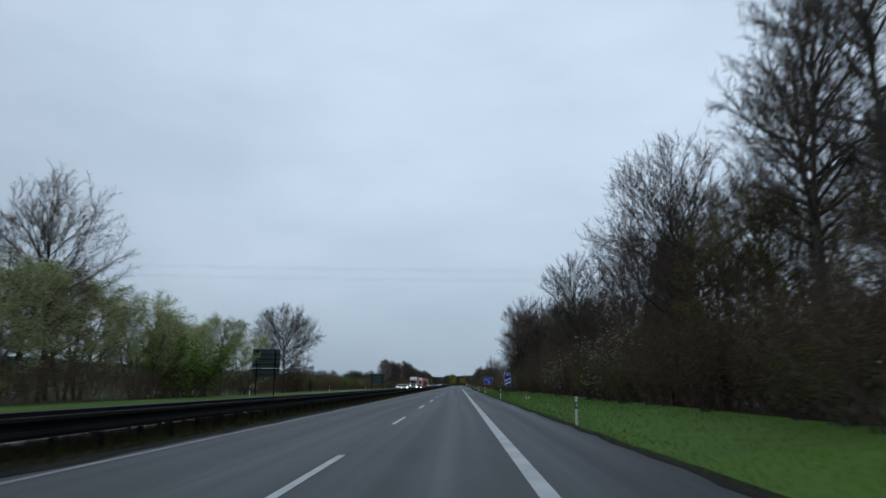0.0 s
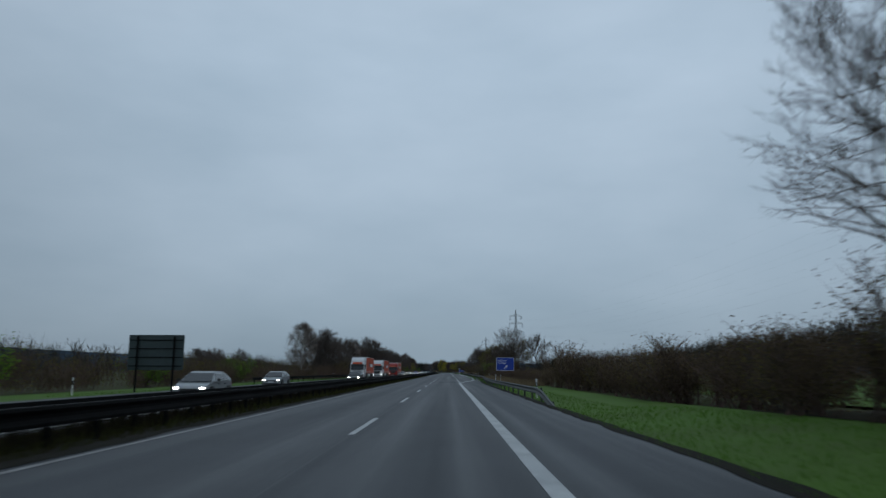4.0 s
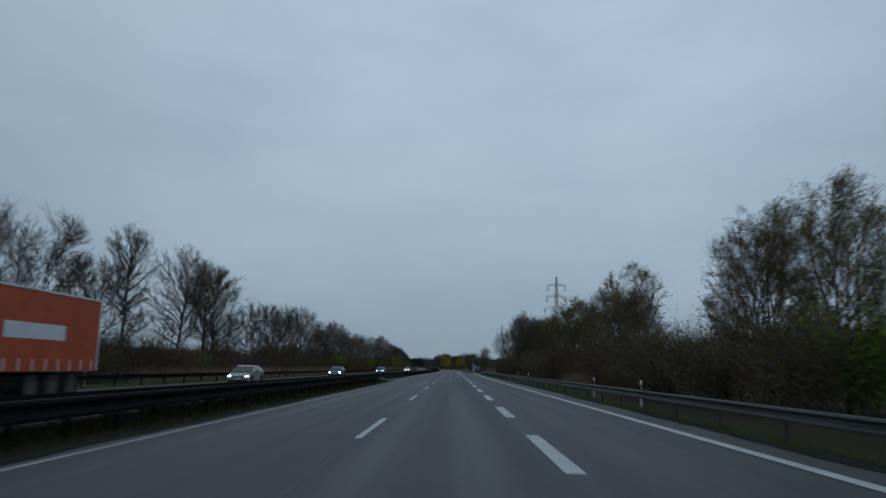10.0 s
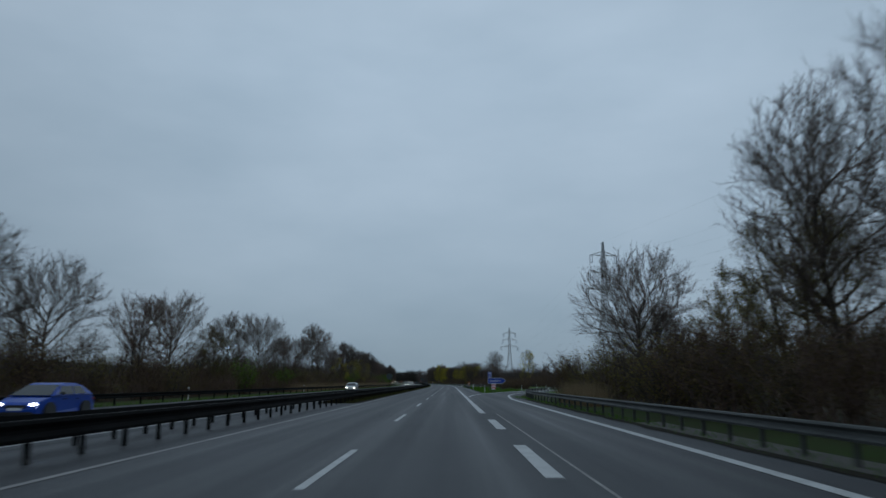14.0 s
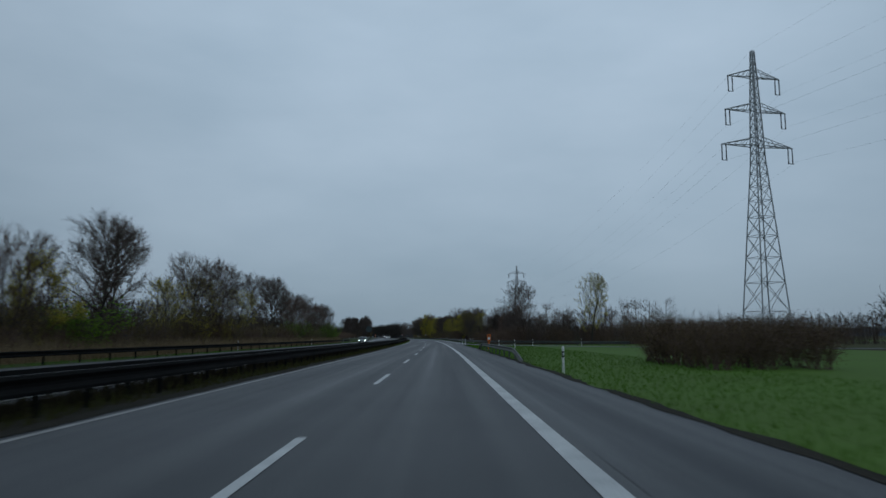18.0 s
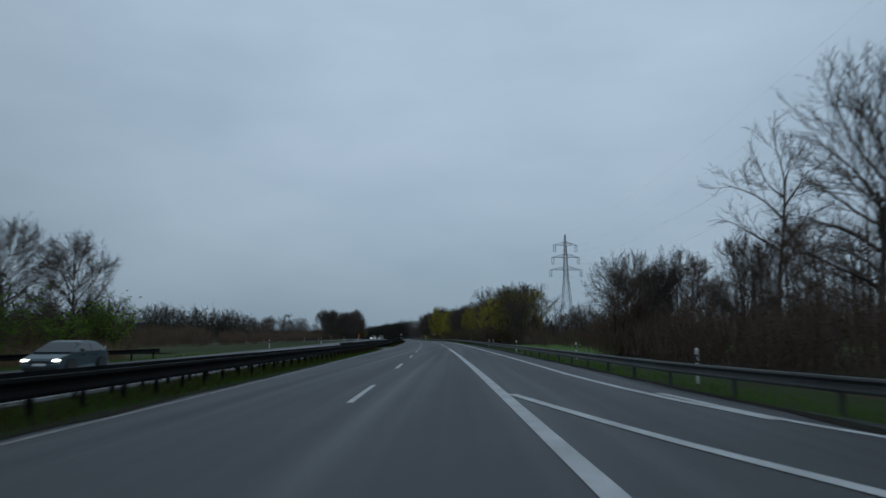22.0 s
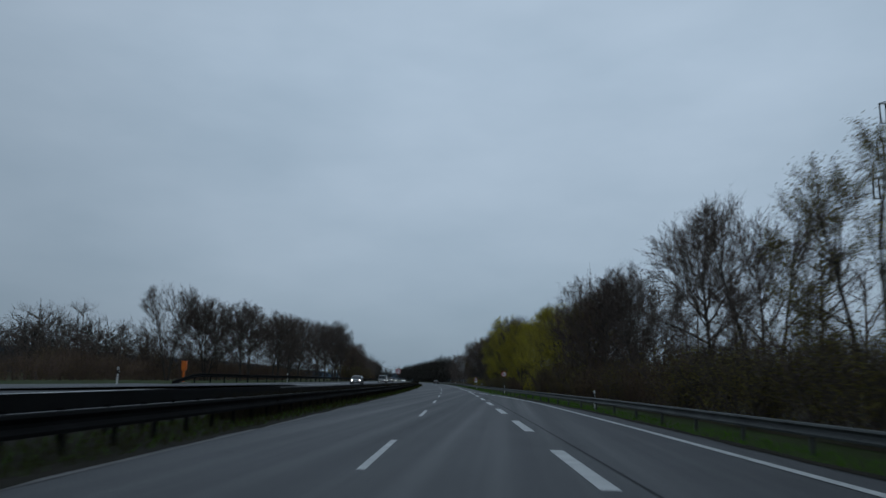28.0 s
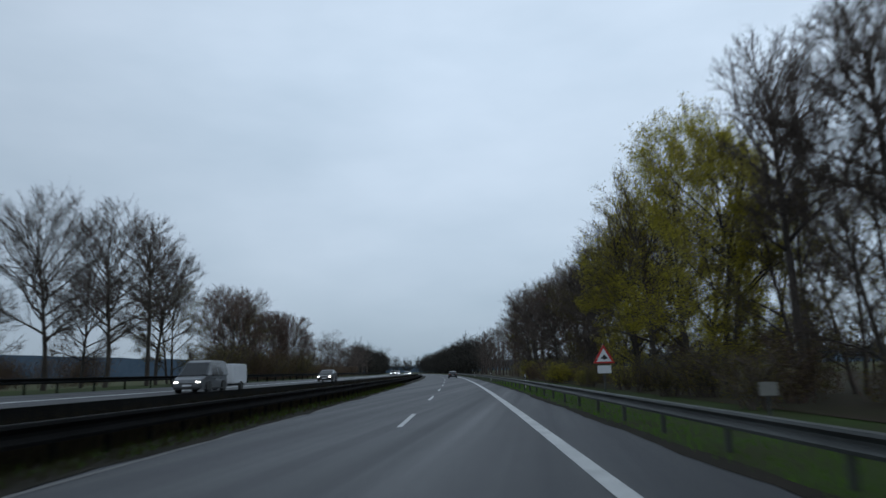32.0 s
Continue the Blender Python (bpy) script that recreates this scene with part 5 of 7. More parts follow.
def sliver(v, f, p, q, w, rng):
    """A thin twig: one long narrow triangle."""
    side = (q - p).cross(Vector((rng.uniform(-1, 1), rng.uniform(-1, 1), rng.uniform(-1, 1))))
    side = side * (w / (side.length + 1e-6))
    k = len(v)
    v.extend((p - side, p + side, q))
    f.append((k, k + 1, k + 2))


def grow(rng, H, clear, rad, limbs, subs, twigs, steep, stems=1, lead=0.8, droop=0.0, twig_len=0.85, fine=7, thick=1.0, coarse=False):
    """A bare broadleaf: limbs that leave the trunk and sweep upwards, forking into ever finer branches, with fans of twigs."""
    wv, wf, tv, tf, tips = [], [], [], [], []
    rnd, gauss = rng.uniform, rng.gauss
    mid, half = H * (clear + 1) / 2, H * (1 - clear) / 2
    up = Vector((0, 0, 1))

    def reach(p, d):
        """How far it is from p along d to the skin of the crown."""
        q, e = Vector((p.x / rad, p.y / rad, (p.z - mid) / half)), Vector((d.x / rad, d.y / rad, d.z / half))
        a, b, c = e.dot(e), q.dot(e), q.dot(q) - 1
        return max(0.0, (-b + math.sqrt(max(0.0, b * b - a * c))) / a)

    def turned(d, angle):
        """d bent away by an angle to a random side."""
        side = d.cross(Vector((gauss(0, 1), gauss(0, 1), gauss(0, 1)))).normalized()
        return (d * math.cos(angle) + side * math.sin(angle)).normalized()

    def stretch(p, d, length, n, r_a, r_b, sides, v, f, wander, lift):
        pts, dirs = [p], [d]
        n, sides = (max(1, n // 2), 3) if coarse else (n, sides)
        for i in range(n):
            d = (d + Vector((gauss(0, wander), gauss(0, wander), gauss(0, wander))) + up * lift).normalized()
            q = p + d * (length / n)
            tube(v, f, p, q, r_a + (r_b - r_a) * i / n, r_a + (r_b - r_a) * (i + 1) / n, sides)
            p = q
            pts.append(p)
            dirs.append(d)
        return pts, dirs

    def along(pts, u):
        w = min(u, 0.999) * (len(pts) - 1)
        j = int(w)
        return pts[j].lerp(pts[j + 1], w - j), j

    def spray(p, d, length):
        """A twig with its side twigs."""
        e = p + d * length
        sliver(tv, tf, p, e, 0.0115 * thick, rng)
        tips.append(e)
        tips.append(p.lerp(e, 0.5))
        for y in range(fine):
            g0 = p.lerp(e, (y + rnd(0.3, 1.0)) / (fine + 0.6))
            gd = turned(d, rnd(0.35, 0.75))
            gd.z += 0.15 - 0.7 * droop
            sliver(tv, tf, g0, g0 + gd.normalized() * length * rnd(0.4, 0.8), 0.0088 * thick, rng)

    base = H * 0.0140
    for st in range(stems):
        a0 = 6.283 * st / stems + rnd(0, 1)
        off = 0.0 if stems == 1 else 1.0
        foot = Vector((math.cos(a0) * 0.22 * off, math.sin(a0) * 0.22 * off, -0.2))
        lean = Vector((math.cos(a0) * 0.17 * off + gauss(0, 0.02), math.sin(a0) * 0.17 * off + gauss(0, 0.02), 1)).normalized()
        rb = base / (1 + 0.25 * (stems - 1))
        trunk, _ = stretch(foot, lean, H * lead * rnd(0.94, 1.02), 10, rb, rb * 0.25, 6, wv, wf, 0.035, 0.02)
        n = max(6, limbs // stems)
        for k in range(n):
            u = (k + rnd(0.1, 0.9)) / n
            z0 = clear * 0.85 / lead
            p, j = along(trunk, z0 + (0.99 - z0) * u ** 0.85)
            az = k * 2.4 + rnd(-0.35, 0.35) if stems == 1 else a0 + rnd(-1.9, 1.9)
            el = min(1.40, 0.20 + 0.36 * steep + 0.58 * u + rnd(-0.12, 0.12))
            d = Vector((math.cos(az) * math.cos(el), math.sin(az) * math.cos(el), math.sin(el)))
            ln = reach(p, d) * rnd(0.64, 0.88)
            rr = rb * (0.42 - 0.22 * u) + 0.012
            limb, ldirs = stretch(p, d, ln, 6, rr, rr * 0.22, 4, wv, wf, 0.10, 0.015)
            for m in range(subs):
                u2 = 0.22 + 0.78 * (m + rnd(0.1, 0.9)) / subs
                q, j = along(limb, u2)
                d2 = turned(ldirs[j + 1], rnd(0.45, 1.0) * (1.15 - 0.35 * u2))
                d2.z += 0.08
                d2.normalize()
                l2 = min(reach(q, d2) * rnd(0.80, 1.02), rad * rnd(0.42, 0.68))
                if l2 < 0.25:
                    l2 = 0.25 + rnd(0, 0.3)
                r2 = max(0.014, rr * (0.55 - 0.30 * u2) * 0.7)
                br, bdirs = stretch(q, d2, l2, 3, r2 * thick, 0.008 * thick, 3, tv, tf, 0.10, 0.05 - 0.10 * droop)
                for x in range(twigs):
                    u3 = 0.15 + 0.85 * (x + rnd(0.1, 0.9)) / twigs
                    z, j = along(br, u3)
                    d3 = turned(bdirs[j + 1], rnd(0.30, 0.90))
                    d3.z += 0.12 - 0.6 * droop
                    spray(z, d3.normalized(), twig_len * rnd(0.55, 1.15) * (0.8 + 0.06 * l2))
    return wv, wf, tv, tf, tips


def leaves(rng, spots, n, size, jitter, flat=0.0):
    """n small leaf sprays about the given places."""
    v, f = [], []
    for _ in range(n):
        c = spots[rng.randrange(len(spots))]
        c = c + Vector((rng.gauss(0, jitter), rng.gauss(0, jitter), rng.gauss(0, jitter)))
        a = Vector((rng.gauss(0, 1), rng.gauss(0, 1), rng.gauss(0, 1))).normalized()
        b = a.cross(Vector((rng.gauss(0, 1), rng.gauss(0, 1), rng.gauss(0, 1) + flat))).normalized()
        h = size * rng.uniform(0.6, 1.3)
        k = len(v)
        v += [c - a * h * 0.55, c + a * h * 0.55, c + b * h * 0.62]
        f.append((k, k + 1, k + 2))
    return v, f


def blob_points(rng, n, rx, ry, rz, z, hollow=0.4):
    out = []
    while len(out) < n:
        p = Vector((rng.uniform(-1, 1), rng.uniform(-1, 1), rng.uniform(-1, 1)))
        if hollow < p.length < 1:
            out.append(Vector((p.x * rx, p.y * ry, z + p.z * rz)))
    return out


PLANTS = {}


def make_tree(key):
    rng = random.Random("tree " + key)
    tall = key.startswith("tall_")
    key = key.replace("tall_", "")
    H = 17.0 if tall else 12.0
    kinds = dict(
        # clear, radius, limbs, subs, twigs, steep, stems, lead
        oak=(0.14, 5.3, 24, 11, 10, 0.55, 1, 0.66, "bark", "twig", "bare broadleaf tree with a wide crown of fine twigs", None),
        lone=(0.20, 5.3, 32, 12, 11, 0.55, 1, 0.62, "bark", "twig", "lone bare tree with a round dense crown on a short trunk", None),
        ash=(0.20, 4.2, 21, 10, 10, 0.9, 1, 0.70, "bark", "twig", "bare tree with steep limbs and grey-brown twigs", None),
        maple=(0.10, 4.2, 24, 9, 10, 0.8, 2, 0.72, "bark", "twig_red", "bare two-stemmed tree with reddish-brown twigs", None),
        alder=(0.08, 3.2, 24, 7, 8, 0.5, 1, 0.90, "bark", "twig_red", "slender bare tree with short side branches", None),
        pole=(0.38, 2.9, 20, 8, 9, 1.0, 1, 0.84, "bark", "twig", "tall thin bare tree with a high narrow crown", None),
        gaunt=(0.44, 3.2, 9, 5, 6, 0.75, 1, 0.8, "bark", "twig", "gaunt bare tree with a few crooked limbs", None),
        birch=(0.18, 3.3, 26, 11, 12, 1.0, 1, 0.88, "birch", "twig_pale", "birch with a pale trunk and drooping fine twigs", None),
        coppice=(0.06, 4.2, 30, 9, 10, 1.0, 3, 0.74, "bark", "twig", "bare many-stemmed tree with a dense twiggy crown", None),
        sallow=(0.07, 4.0, 20, 7, 6, 0.9, 2, 0.78, "bark", "twig", "tree with fresh yellow-green leaves on dark branches", ("leaf_yellow", 32000, 0.098)),
        hazel=(0.08, 3.7, 20, 7, 7, 1.0, 2, 0.76, "bark", "twig", "tree with sparse olive-brown young leaves", ("leaf_olive", 16000, 0.088)),
        budding=(0.14, 3.7, 20, 7, 7, 0.95, 1, 0.8, "bark", "twig", "tree with thin yellow-green young leaves", ("leaf_yellow", 15000, 0.086)),
        pale=(0.05, 4.1, 20, 7, 6, 0.8, 2, 0.75, "bark", "twig", "bushy tree with pale green spring leaves", ("leaf_pale", 26000, 0.10)),
    )
    clear, rad, limbs, subs, twigs, steep, stems, lead, bk, tw, label, lf = kinds[key]
    wv, wf, tv, tf, tips = grow(rng, H, clear + (0.06 if tall and not lf else 0), rad * (1.28 if tall else 1), limbs + (6 if tall else 0), subs, twigs, steep, stems, lead, 0.75 if key == "birch" else 0.0, 0.85 if key != "pole" else 0.7)
    ob = new("tree")
    part("trunk", meshed("trunk", wv, wf, M[bk], True), None, ob, "trunk and limbs")
    part("crown", meshed("crown", tv, tf, M[tw]), None, ob, "fine bare twigs")
    if lf:
        v, f = leaves(rng, tips, int(lf[1] * (1.6 if tall else 1)), lf[2], 0.16)
        part("foliage", meshed("foliage", v, f, M[lf[0]]), None, ob, "small young leaves")
    return tagged(ob, label, "tree"), H


def make_conifer(key):
    rng = random.Random("conifer " + key)
    ob = new("conifer")
    H, rad, n = (12, 2.0, 4200) if key == "cypress" else (8, 3.6, 7000)
    part("trunk", rod((0, 0, -0.2), (0, 0, H * 0.92), 0.22, 0.03, 8), M["bark"], ob)
    pts = []
    for _ in range(n):
        t = rng.random() ** 1.25
        r = rad * ((1 - t) ** 0.75 if key == "cypress" else math.sqrt(max(0, 1 - t ** 2.2))) * (0.45 + 0.55 * math.sqrt(rng.random()))
        a = rng.uniform(0, 6.283)
        r *= 0.86 + 0.2 * math.sin(5 * a + 9 * t)
        pts.append(Vector((r * math.cos(a), r * math.sin(a), 0.25 + t * (H - 0.3))))
    v, f = leaves(rng, pts, n * 2, 0.25, 0.10)
    part("foliage", meshed("foliage", v, f, M["needle"]), None, ob, "dense dark needles")
    return tagged(ob, "narrow pointed dark conifer" if key == "cypress" else "broad dark evergreen tree", "tree"), float(H)


def make_shrub(key):
    rng = random.Random("shrub " + key)
    sets = dict(
        brown=("twig_red", "leaf_brown", 2700, 0.062, "dense brown leafless roadside shrub"),
        olive=("twig", "leaf_olive", 2500, 0.064, "dense olive-brown roadside shrub"),
        green=("twig", "leaf_green", 2600, 0.12, "bush with fresh green leaves"),
        pale=("twig", "blossom", 1700, 0.09, "shrub with pale blossom on grey twigs"),
        yellow=("twig", "leaf_yellow", 2600, 0.12, "bush with fresh yellow-green leaves"),
    )
    tw, lf, n, size, label = sets[key]
    tv, tf, tips = [], [], []
    for k in range(22):
        a, e = rng.uniform(0, 6.283), rng.uniform(0.15, 1.0)
        p = Vector((rng.uniform(-0.5, 0.5), rng.uniform(-0.5, 0.5), -0.1))
        d = Vector((math.cos(a) * e * 0.6, math.sin(a) * e * 0.6, 1)).normalized()
        ln = rng.uniform(1.8, 3.0)
        pts = [p]
        for i in range(4):
            d = (d + Vector((rng.uniform(-0.2, 0.2), rng.uniform(-0.2, 0.2), rng.uniform(-0.1, 0.1)))).normalized()
            q = p + d * ln / 4
            tube(tv, tf, p, q, 0.026 - 0.005 * i, 0.021 - 0.005 * i, 3)
            p = q
            pts.append(p)
        for x in range(20):
            u = rng.uniform(0.2, 1.0) * 4
            j = min(3, int(u))
            z = pts[j].lerp(pts[j + 1], u - j)
            wd = (d + Vector((rng.uniform(-1, 1), rng.uniform(-1, 1), rng.uniform(-0.3, 0.7)))).normalized()
            e2 = z + wd * rng.uniform(0.35, 0.9)
            sliver(tv, tf, z, e2, 0.011, rng)
            sliver(tv, tf, z.lerp(e2, 0.4), z.lerp(e2, 0.4) + Vector((rng.uniform(-0.4, 0.4), rng.uniform(-0.4, 0.4), rng.uniform(0, 0.5))), 0.009, rng)
            tips += [e2, z.lerp(e2, 0.5)]
    ob = new("shrub")
    part("branchwork", meshed("branchwork", tv, tf, M[tw]), None, ob, "thin stems and twigs")
    low = blob_points(rng, 260, 1.35, 1.35, 1.1, 1.1, 0.0)
    v, f = leaves(rng, tips + low, n, size, 0.12)
    part("foliage", meshed("foliage", v, f, M[lf]), None, ob, "small leaves")
    return tagged(ob, label, "shrub"), 3.0


MAKERS = dict(tree=make_tree, conifer=make_conifer, shrub=make_shrub)


def plant(what, key, s, o, h, turn=None, wide=1.0, group="", lean=0.0):
    """Sets a plant of that kind beside the road, h metres high."""
    turn = plant.rng.uniform(0, 360) if turn is None else turn
    p = R(s, o, -0.05)
    if what == "tree" and h > 13.3 and key in ("oak", "ash", "pole", "budding", "sallow"):
        key = "tall_" + key
    if (what, key) not in PLANTS:
        ob, H = MAKERS[what](key)
        PLANTS[what, key] = (ob, H)
    else:
        src, H = PLANTS[what, key]
        ob = copy_thing(src, Matrix())
    k = h / H
    ob.matrix_basis = pose(p.x, p.y, p.z, lean, 0, turn) @ Matrix.Diagonal((k * wide, k * wide, k, 1))
    if group:
        tagged(ob, group=group)
    return ob


plant.rng = random.Random(11)
RNG = plant.rng


def row(what, keys, s0, s1, step, o0, o1, h0, h1, wide=1.0, group=""):
    """A loose row of plants along the road."""
    s = s0
    while s < s1:
        plant(what, RNG.choice(keys), s + RNG.uniform(-0.35, 0.35) * step, RNG.uniform(o0, o1), RNG.uniform(h0, h1), wide=wide * RNG.uniform(0.9, 1.15), group=group)
        s += step


def thicket(s0, s1, step, o0, o1, h0, h1, leaf, label, seed, dense=330):
    """A mass of undergrowth too thick to tell its shrubs apart."""
    rg = random.Random(seed)
    v, f, tv, tf = [], [], [], []
    s = s0
    while s < s1:
        h, base = rg.uniform(h0, h1), R(s + rg.uniform(-0.5, 0.5) * step, rg.uniform(o0, o1), -0.05)
        pts = [base + p for p in blob_points(rg, 160, h * 0.50, h * 0.50, h * 0.43, h * 0.42, 0.0)]
        lv, lf = leaves(rg, pts, int(dense * 1.6 * (0.7 + 0.16 * h)), 0.078 + 0.006 * h, 0.05 * h)
        k = len(v)
        v += lv
        f += [tuple(k + i for i in q) for q in lf]
        for _ in range(190):
            p = base + Vector((rg.gauss(0, 0.23 * h), rg.gauss(0, 0.23 * h), rg.uniform(0, 0.55 * h)))
            d = Vector((rg.gauss(0, 0.35), rg.gauss(0, 0.35), 1)).normalized()
            sliver(tv, tf, p, p + d * rg.uniform(0.3, 0.62) * h, 0.016, rg)
        s += step
    tagged(new("thicket", meshed("thicket", v, f, M[leaf])), label, "undergrowth", kind="stuff")
    tagged(new("thicket", meshed("thicket", tv, tf, M["twig_red"])), "bare twigs of the " + label.split(" ", 1)[1], "undergrowth", kind="stuff")


def woodland(s0, s1, step, o0, o1, h0, h1, label, seed, twig="twig", per=420):
    """Trees that stand behind others: trunks, limbs and a haze of twigs, in one mesh."""
    rg = random.Random(seed)
    v, f = [], []
    s = s0
    while s < s1:
        h, p = rg.uniform(h0, h1), R(s + rg.uniform(-0.4, 0.4) * step, rg.uniform(o0, o1), -0.1)
        top = p + Vector((rg.uniform(-0.6, 0.6), rg.uniform(-0.6, 0.6), h * 0.88))
        tube(v, f, p, top, 0.012 * h, 0.03, 5)
        ends = []
        for k in range(16):
            t = rg.uniform(0.12, 0.9)
            a, r = rg.uniform(0, 6.283), h * 0.32 * math.sin(math.pi * min(1, 0.2 + 0.75 * t)) * rg.uniform(0.7, 1.15)
            q = p.lerp(top, t)
            e = q + Vector((math.cos(a) * r, math.sin(a) * r, r * rg.uniform(0.35, 0.9)))
            tube(v, f, q, e, 0.05, 0.015, 3)
            ends.append((q, e))
        for _ in range(per):
            q, e = ends[rg.randrange(16)]
            z = q.lerp(e, rg.uniform(0.2, 1.0)) + Vector((rg.gauss(0, 0.25), rg.gauss(0, 0.25), rg.gauss(0, 0.25)))
            sliver(v, f, z, z + Vector((rg.gauss(0, 0.5), rg.gauss(0, 0.5), rg.uniform(0.0, 1.2))), 0.016, rg)
        s += step
    tagged(new("woodland", meshed("woodland", v, f, M[twig])), label, "trees", kind="stuff")


def saplings(s0, s1, o0, o1, count, h0, h1, label, seed):
    """A stand of young trees: thin upright stems with short steep twigs, in one mesh."""
    rg = random.Random(seed)
    v, f = [], []
    for _ in range(count):
        a, b = rg.uniform(s0, s1), rg.uniform(o0, o1)
        p, h = R(a, b, -0.1), rg.triangular(0.55 * h0, h1) * (0.92 + 0.10 * math.sin(a * 0.9 + b * 0.55) + 0.07 * math.sin(b * 1.7))
        top = p + Vector((rg.gauss(0, 0.25), rg.gauss(0, 0.25), h))
        tube(v, f, p, p.lerp(top, 0.75), 0.045, 0.018, 3)
        sliver(v, f, p.lerp(top, 0.75), top, 0.018, rg)
        for k in range(26):
            q = p.lerp(top, rg.uniform(0.2, 0.96))
            d = Vector((rg.gauss(0, 0.42), rg.gauss(0, 0.42), 1)).normalized()
            sliver(v, f, q, q + d * rg.uniform(0.5, 1.5), 0.012, rg)
    tagged(new("saplings", meshed("saplings", v, f, M["twig"])), label, "trees", kind="stuff")


def stuff(name, count, s0, s1, o0, o1, h, w, material, label, seed, lean=0.3, fall=1.0, keep=None):
    """Upright blades strewn over a strip."""
    rg = np.random.RandomState(seed)
    s = rg.uniform(s0, s1, count)
    o = o0 + (o1 - o0) * rg.uniform(0, 1, count) ** fall
    v, f = [], []
    for i in range(count):
        if keep and not keep(s[i], o[i]):
            continue
        p = R(s[i], o[i], -0.04)
        hh = h * rg.uniform(0.5, 1.2)
        a = rg.uniform(0, 6.283)
        dx, dy = math.cos(a) * w, math.sin(a) * w
        b, c = rg.normal(0, lean * hh), rg.normal(0, lean * hh)
        k = len(v)
        v += [(p.x - dx, p.y - dy, p.z), (p.x + dx, p.y + dy, p.z), (p.x + b, p.y + c, p.z + hh)]
        f.append((k, k + 1, k + 2))
    return tagged(new(name, meshed(name, v, f, M[material])), label, "grass", kind="stuff")


# right side, before the exit: tall trees over a dense thicket
GR, GL = "trees on the right bank", "trees on the left bank"
row("shrub", ["brown", "brown", "olive", "olive"], -30, 128, 3.2, 12.4, 13.6, 2.6, 4.2, 1.25, "thicket beside the verge")
thicket(60, 96, 1.9, 15.0, 18.0, 6.8, 9.0, "leaf_brown", "tall dense brown growth beside the motorway", 141, 520)
thicket(-24, 58, 2.6, 15.5, 19.0, 6.0, 8.2, "leaf_olive", "tall dense olive growth beside the motorway", 142, 420)
thicket(-30, 126, 2.2, 14.2, 16.5, 4.6, 6.6, "leaf_brown", "dense brown undergrowth beside the motorway", 101)
row("tree", ["coppice", "hazel", "maple"], -25, 122, 7.5, 15.5, 20, 8, 11, 1.0, GR)
for key, s, o, h in (("pole", -6, 15.4, 17), ("pole", 1, 16.5, 18), ("pole", 5, 18.5, 17), ("ash", 18.5, 16.5, 17.0), ("pole", 25, 19, 16), ("ash", 12, 20, 14.5), ("hazel", 8, 16.5, 11), ("coppice", 3, 21, 13), ("oak", 36, 18.5, 17), ("ash", 53, 16, 15.6),
                     ("ash", 47, 21, 16.4), ("coppice", 64, 17.5, 12.5), ("hazel", 70, 16.5, 11.5), ("coppice", 76, 18.5, 11.5), ("oak", 77, 16.5, 14.0), ("ash", 66, 21, 13.2), ("maple", 92, 14.5, 13.5), ("oak", 108, 15.0, 14.6), ("ash", 118, 17, 15.6), ("oak", 126, 15.5, 13.5)):
    plant("tree", key, s, o, h, group=GR)
plant("conifer", "cypress", 58.5, 27.0, 18.8, wide=1.45)
for s, o, h in ((97, 17.0, 11.0), (103, 16.4, 10.6), (109, 16.0, 9.6), (114, 15.4, 8.0), (119, 14.6, 5.6), (90, 17.5, 10.0)):
    plant("conifer", "evergreen", s, o, h)
plant("shrub", "pale", 22, 13.0, 4.6, wide=1.2)
plant("shrub", "pale", 44, 12.8, 4.0, wide=1.2)
plant("shrub", "pale", 97, 11.0, 4.0, wide=1.1)
plant("shrub", "pale", 91, 11.2, 3.0, wide=1.0)
# low hedge along the exit lane
for s0, s1, h0, h1 in ((128, 183, 2.4, 3.6), (204, 238, 1.2, 1.8), (238, 264, 1.2, 1.7), (268, 296, 1.8, 2.7)):
    row("shrub", ["brown", "olive", "brown"], s0, s1, 2.4, 12.8, 16.0, h0, h1, 1.6, "low hedge behind the barrier")
thicket(188, 262, 1.5, 10.6, 13.4, 1.2, 1.9, "leaf_brown", "rough brown scrub behind the crash barrier", 151, 300)
thicket(190, 246, 2.6, 12.5, 16.5, 1.4, 2.1, "leaf_olive", "rough olive scrub behind the crash barrier", 152, 300)
stuff("dry_grass", 9000, 186, 262, 9.0, 12.4, 0.8, 0.02, "reed", "tall dry grass behind the crash barrier", 153)
plant("shrub", "brown", 181, 13.4, 4.6, wide=1.2)
thicket(130, 184, 3.1, 15.5, 18.0, 2.2, 3.6, "leaf_brown", "dense brown undergrowth beside the motorway", 102)
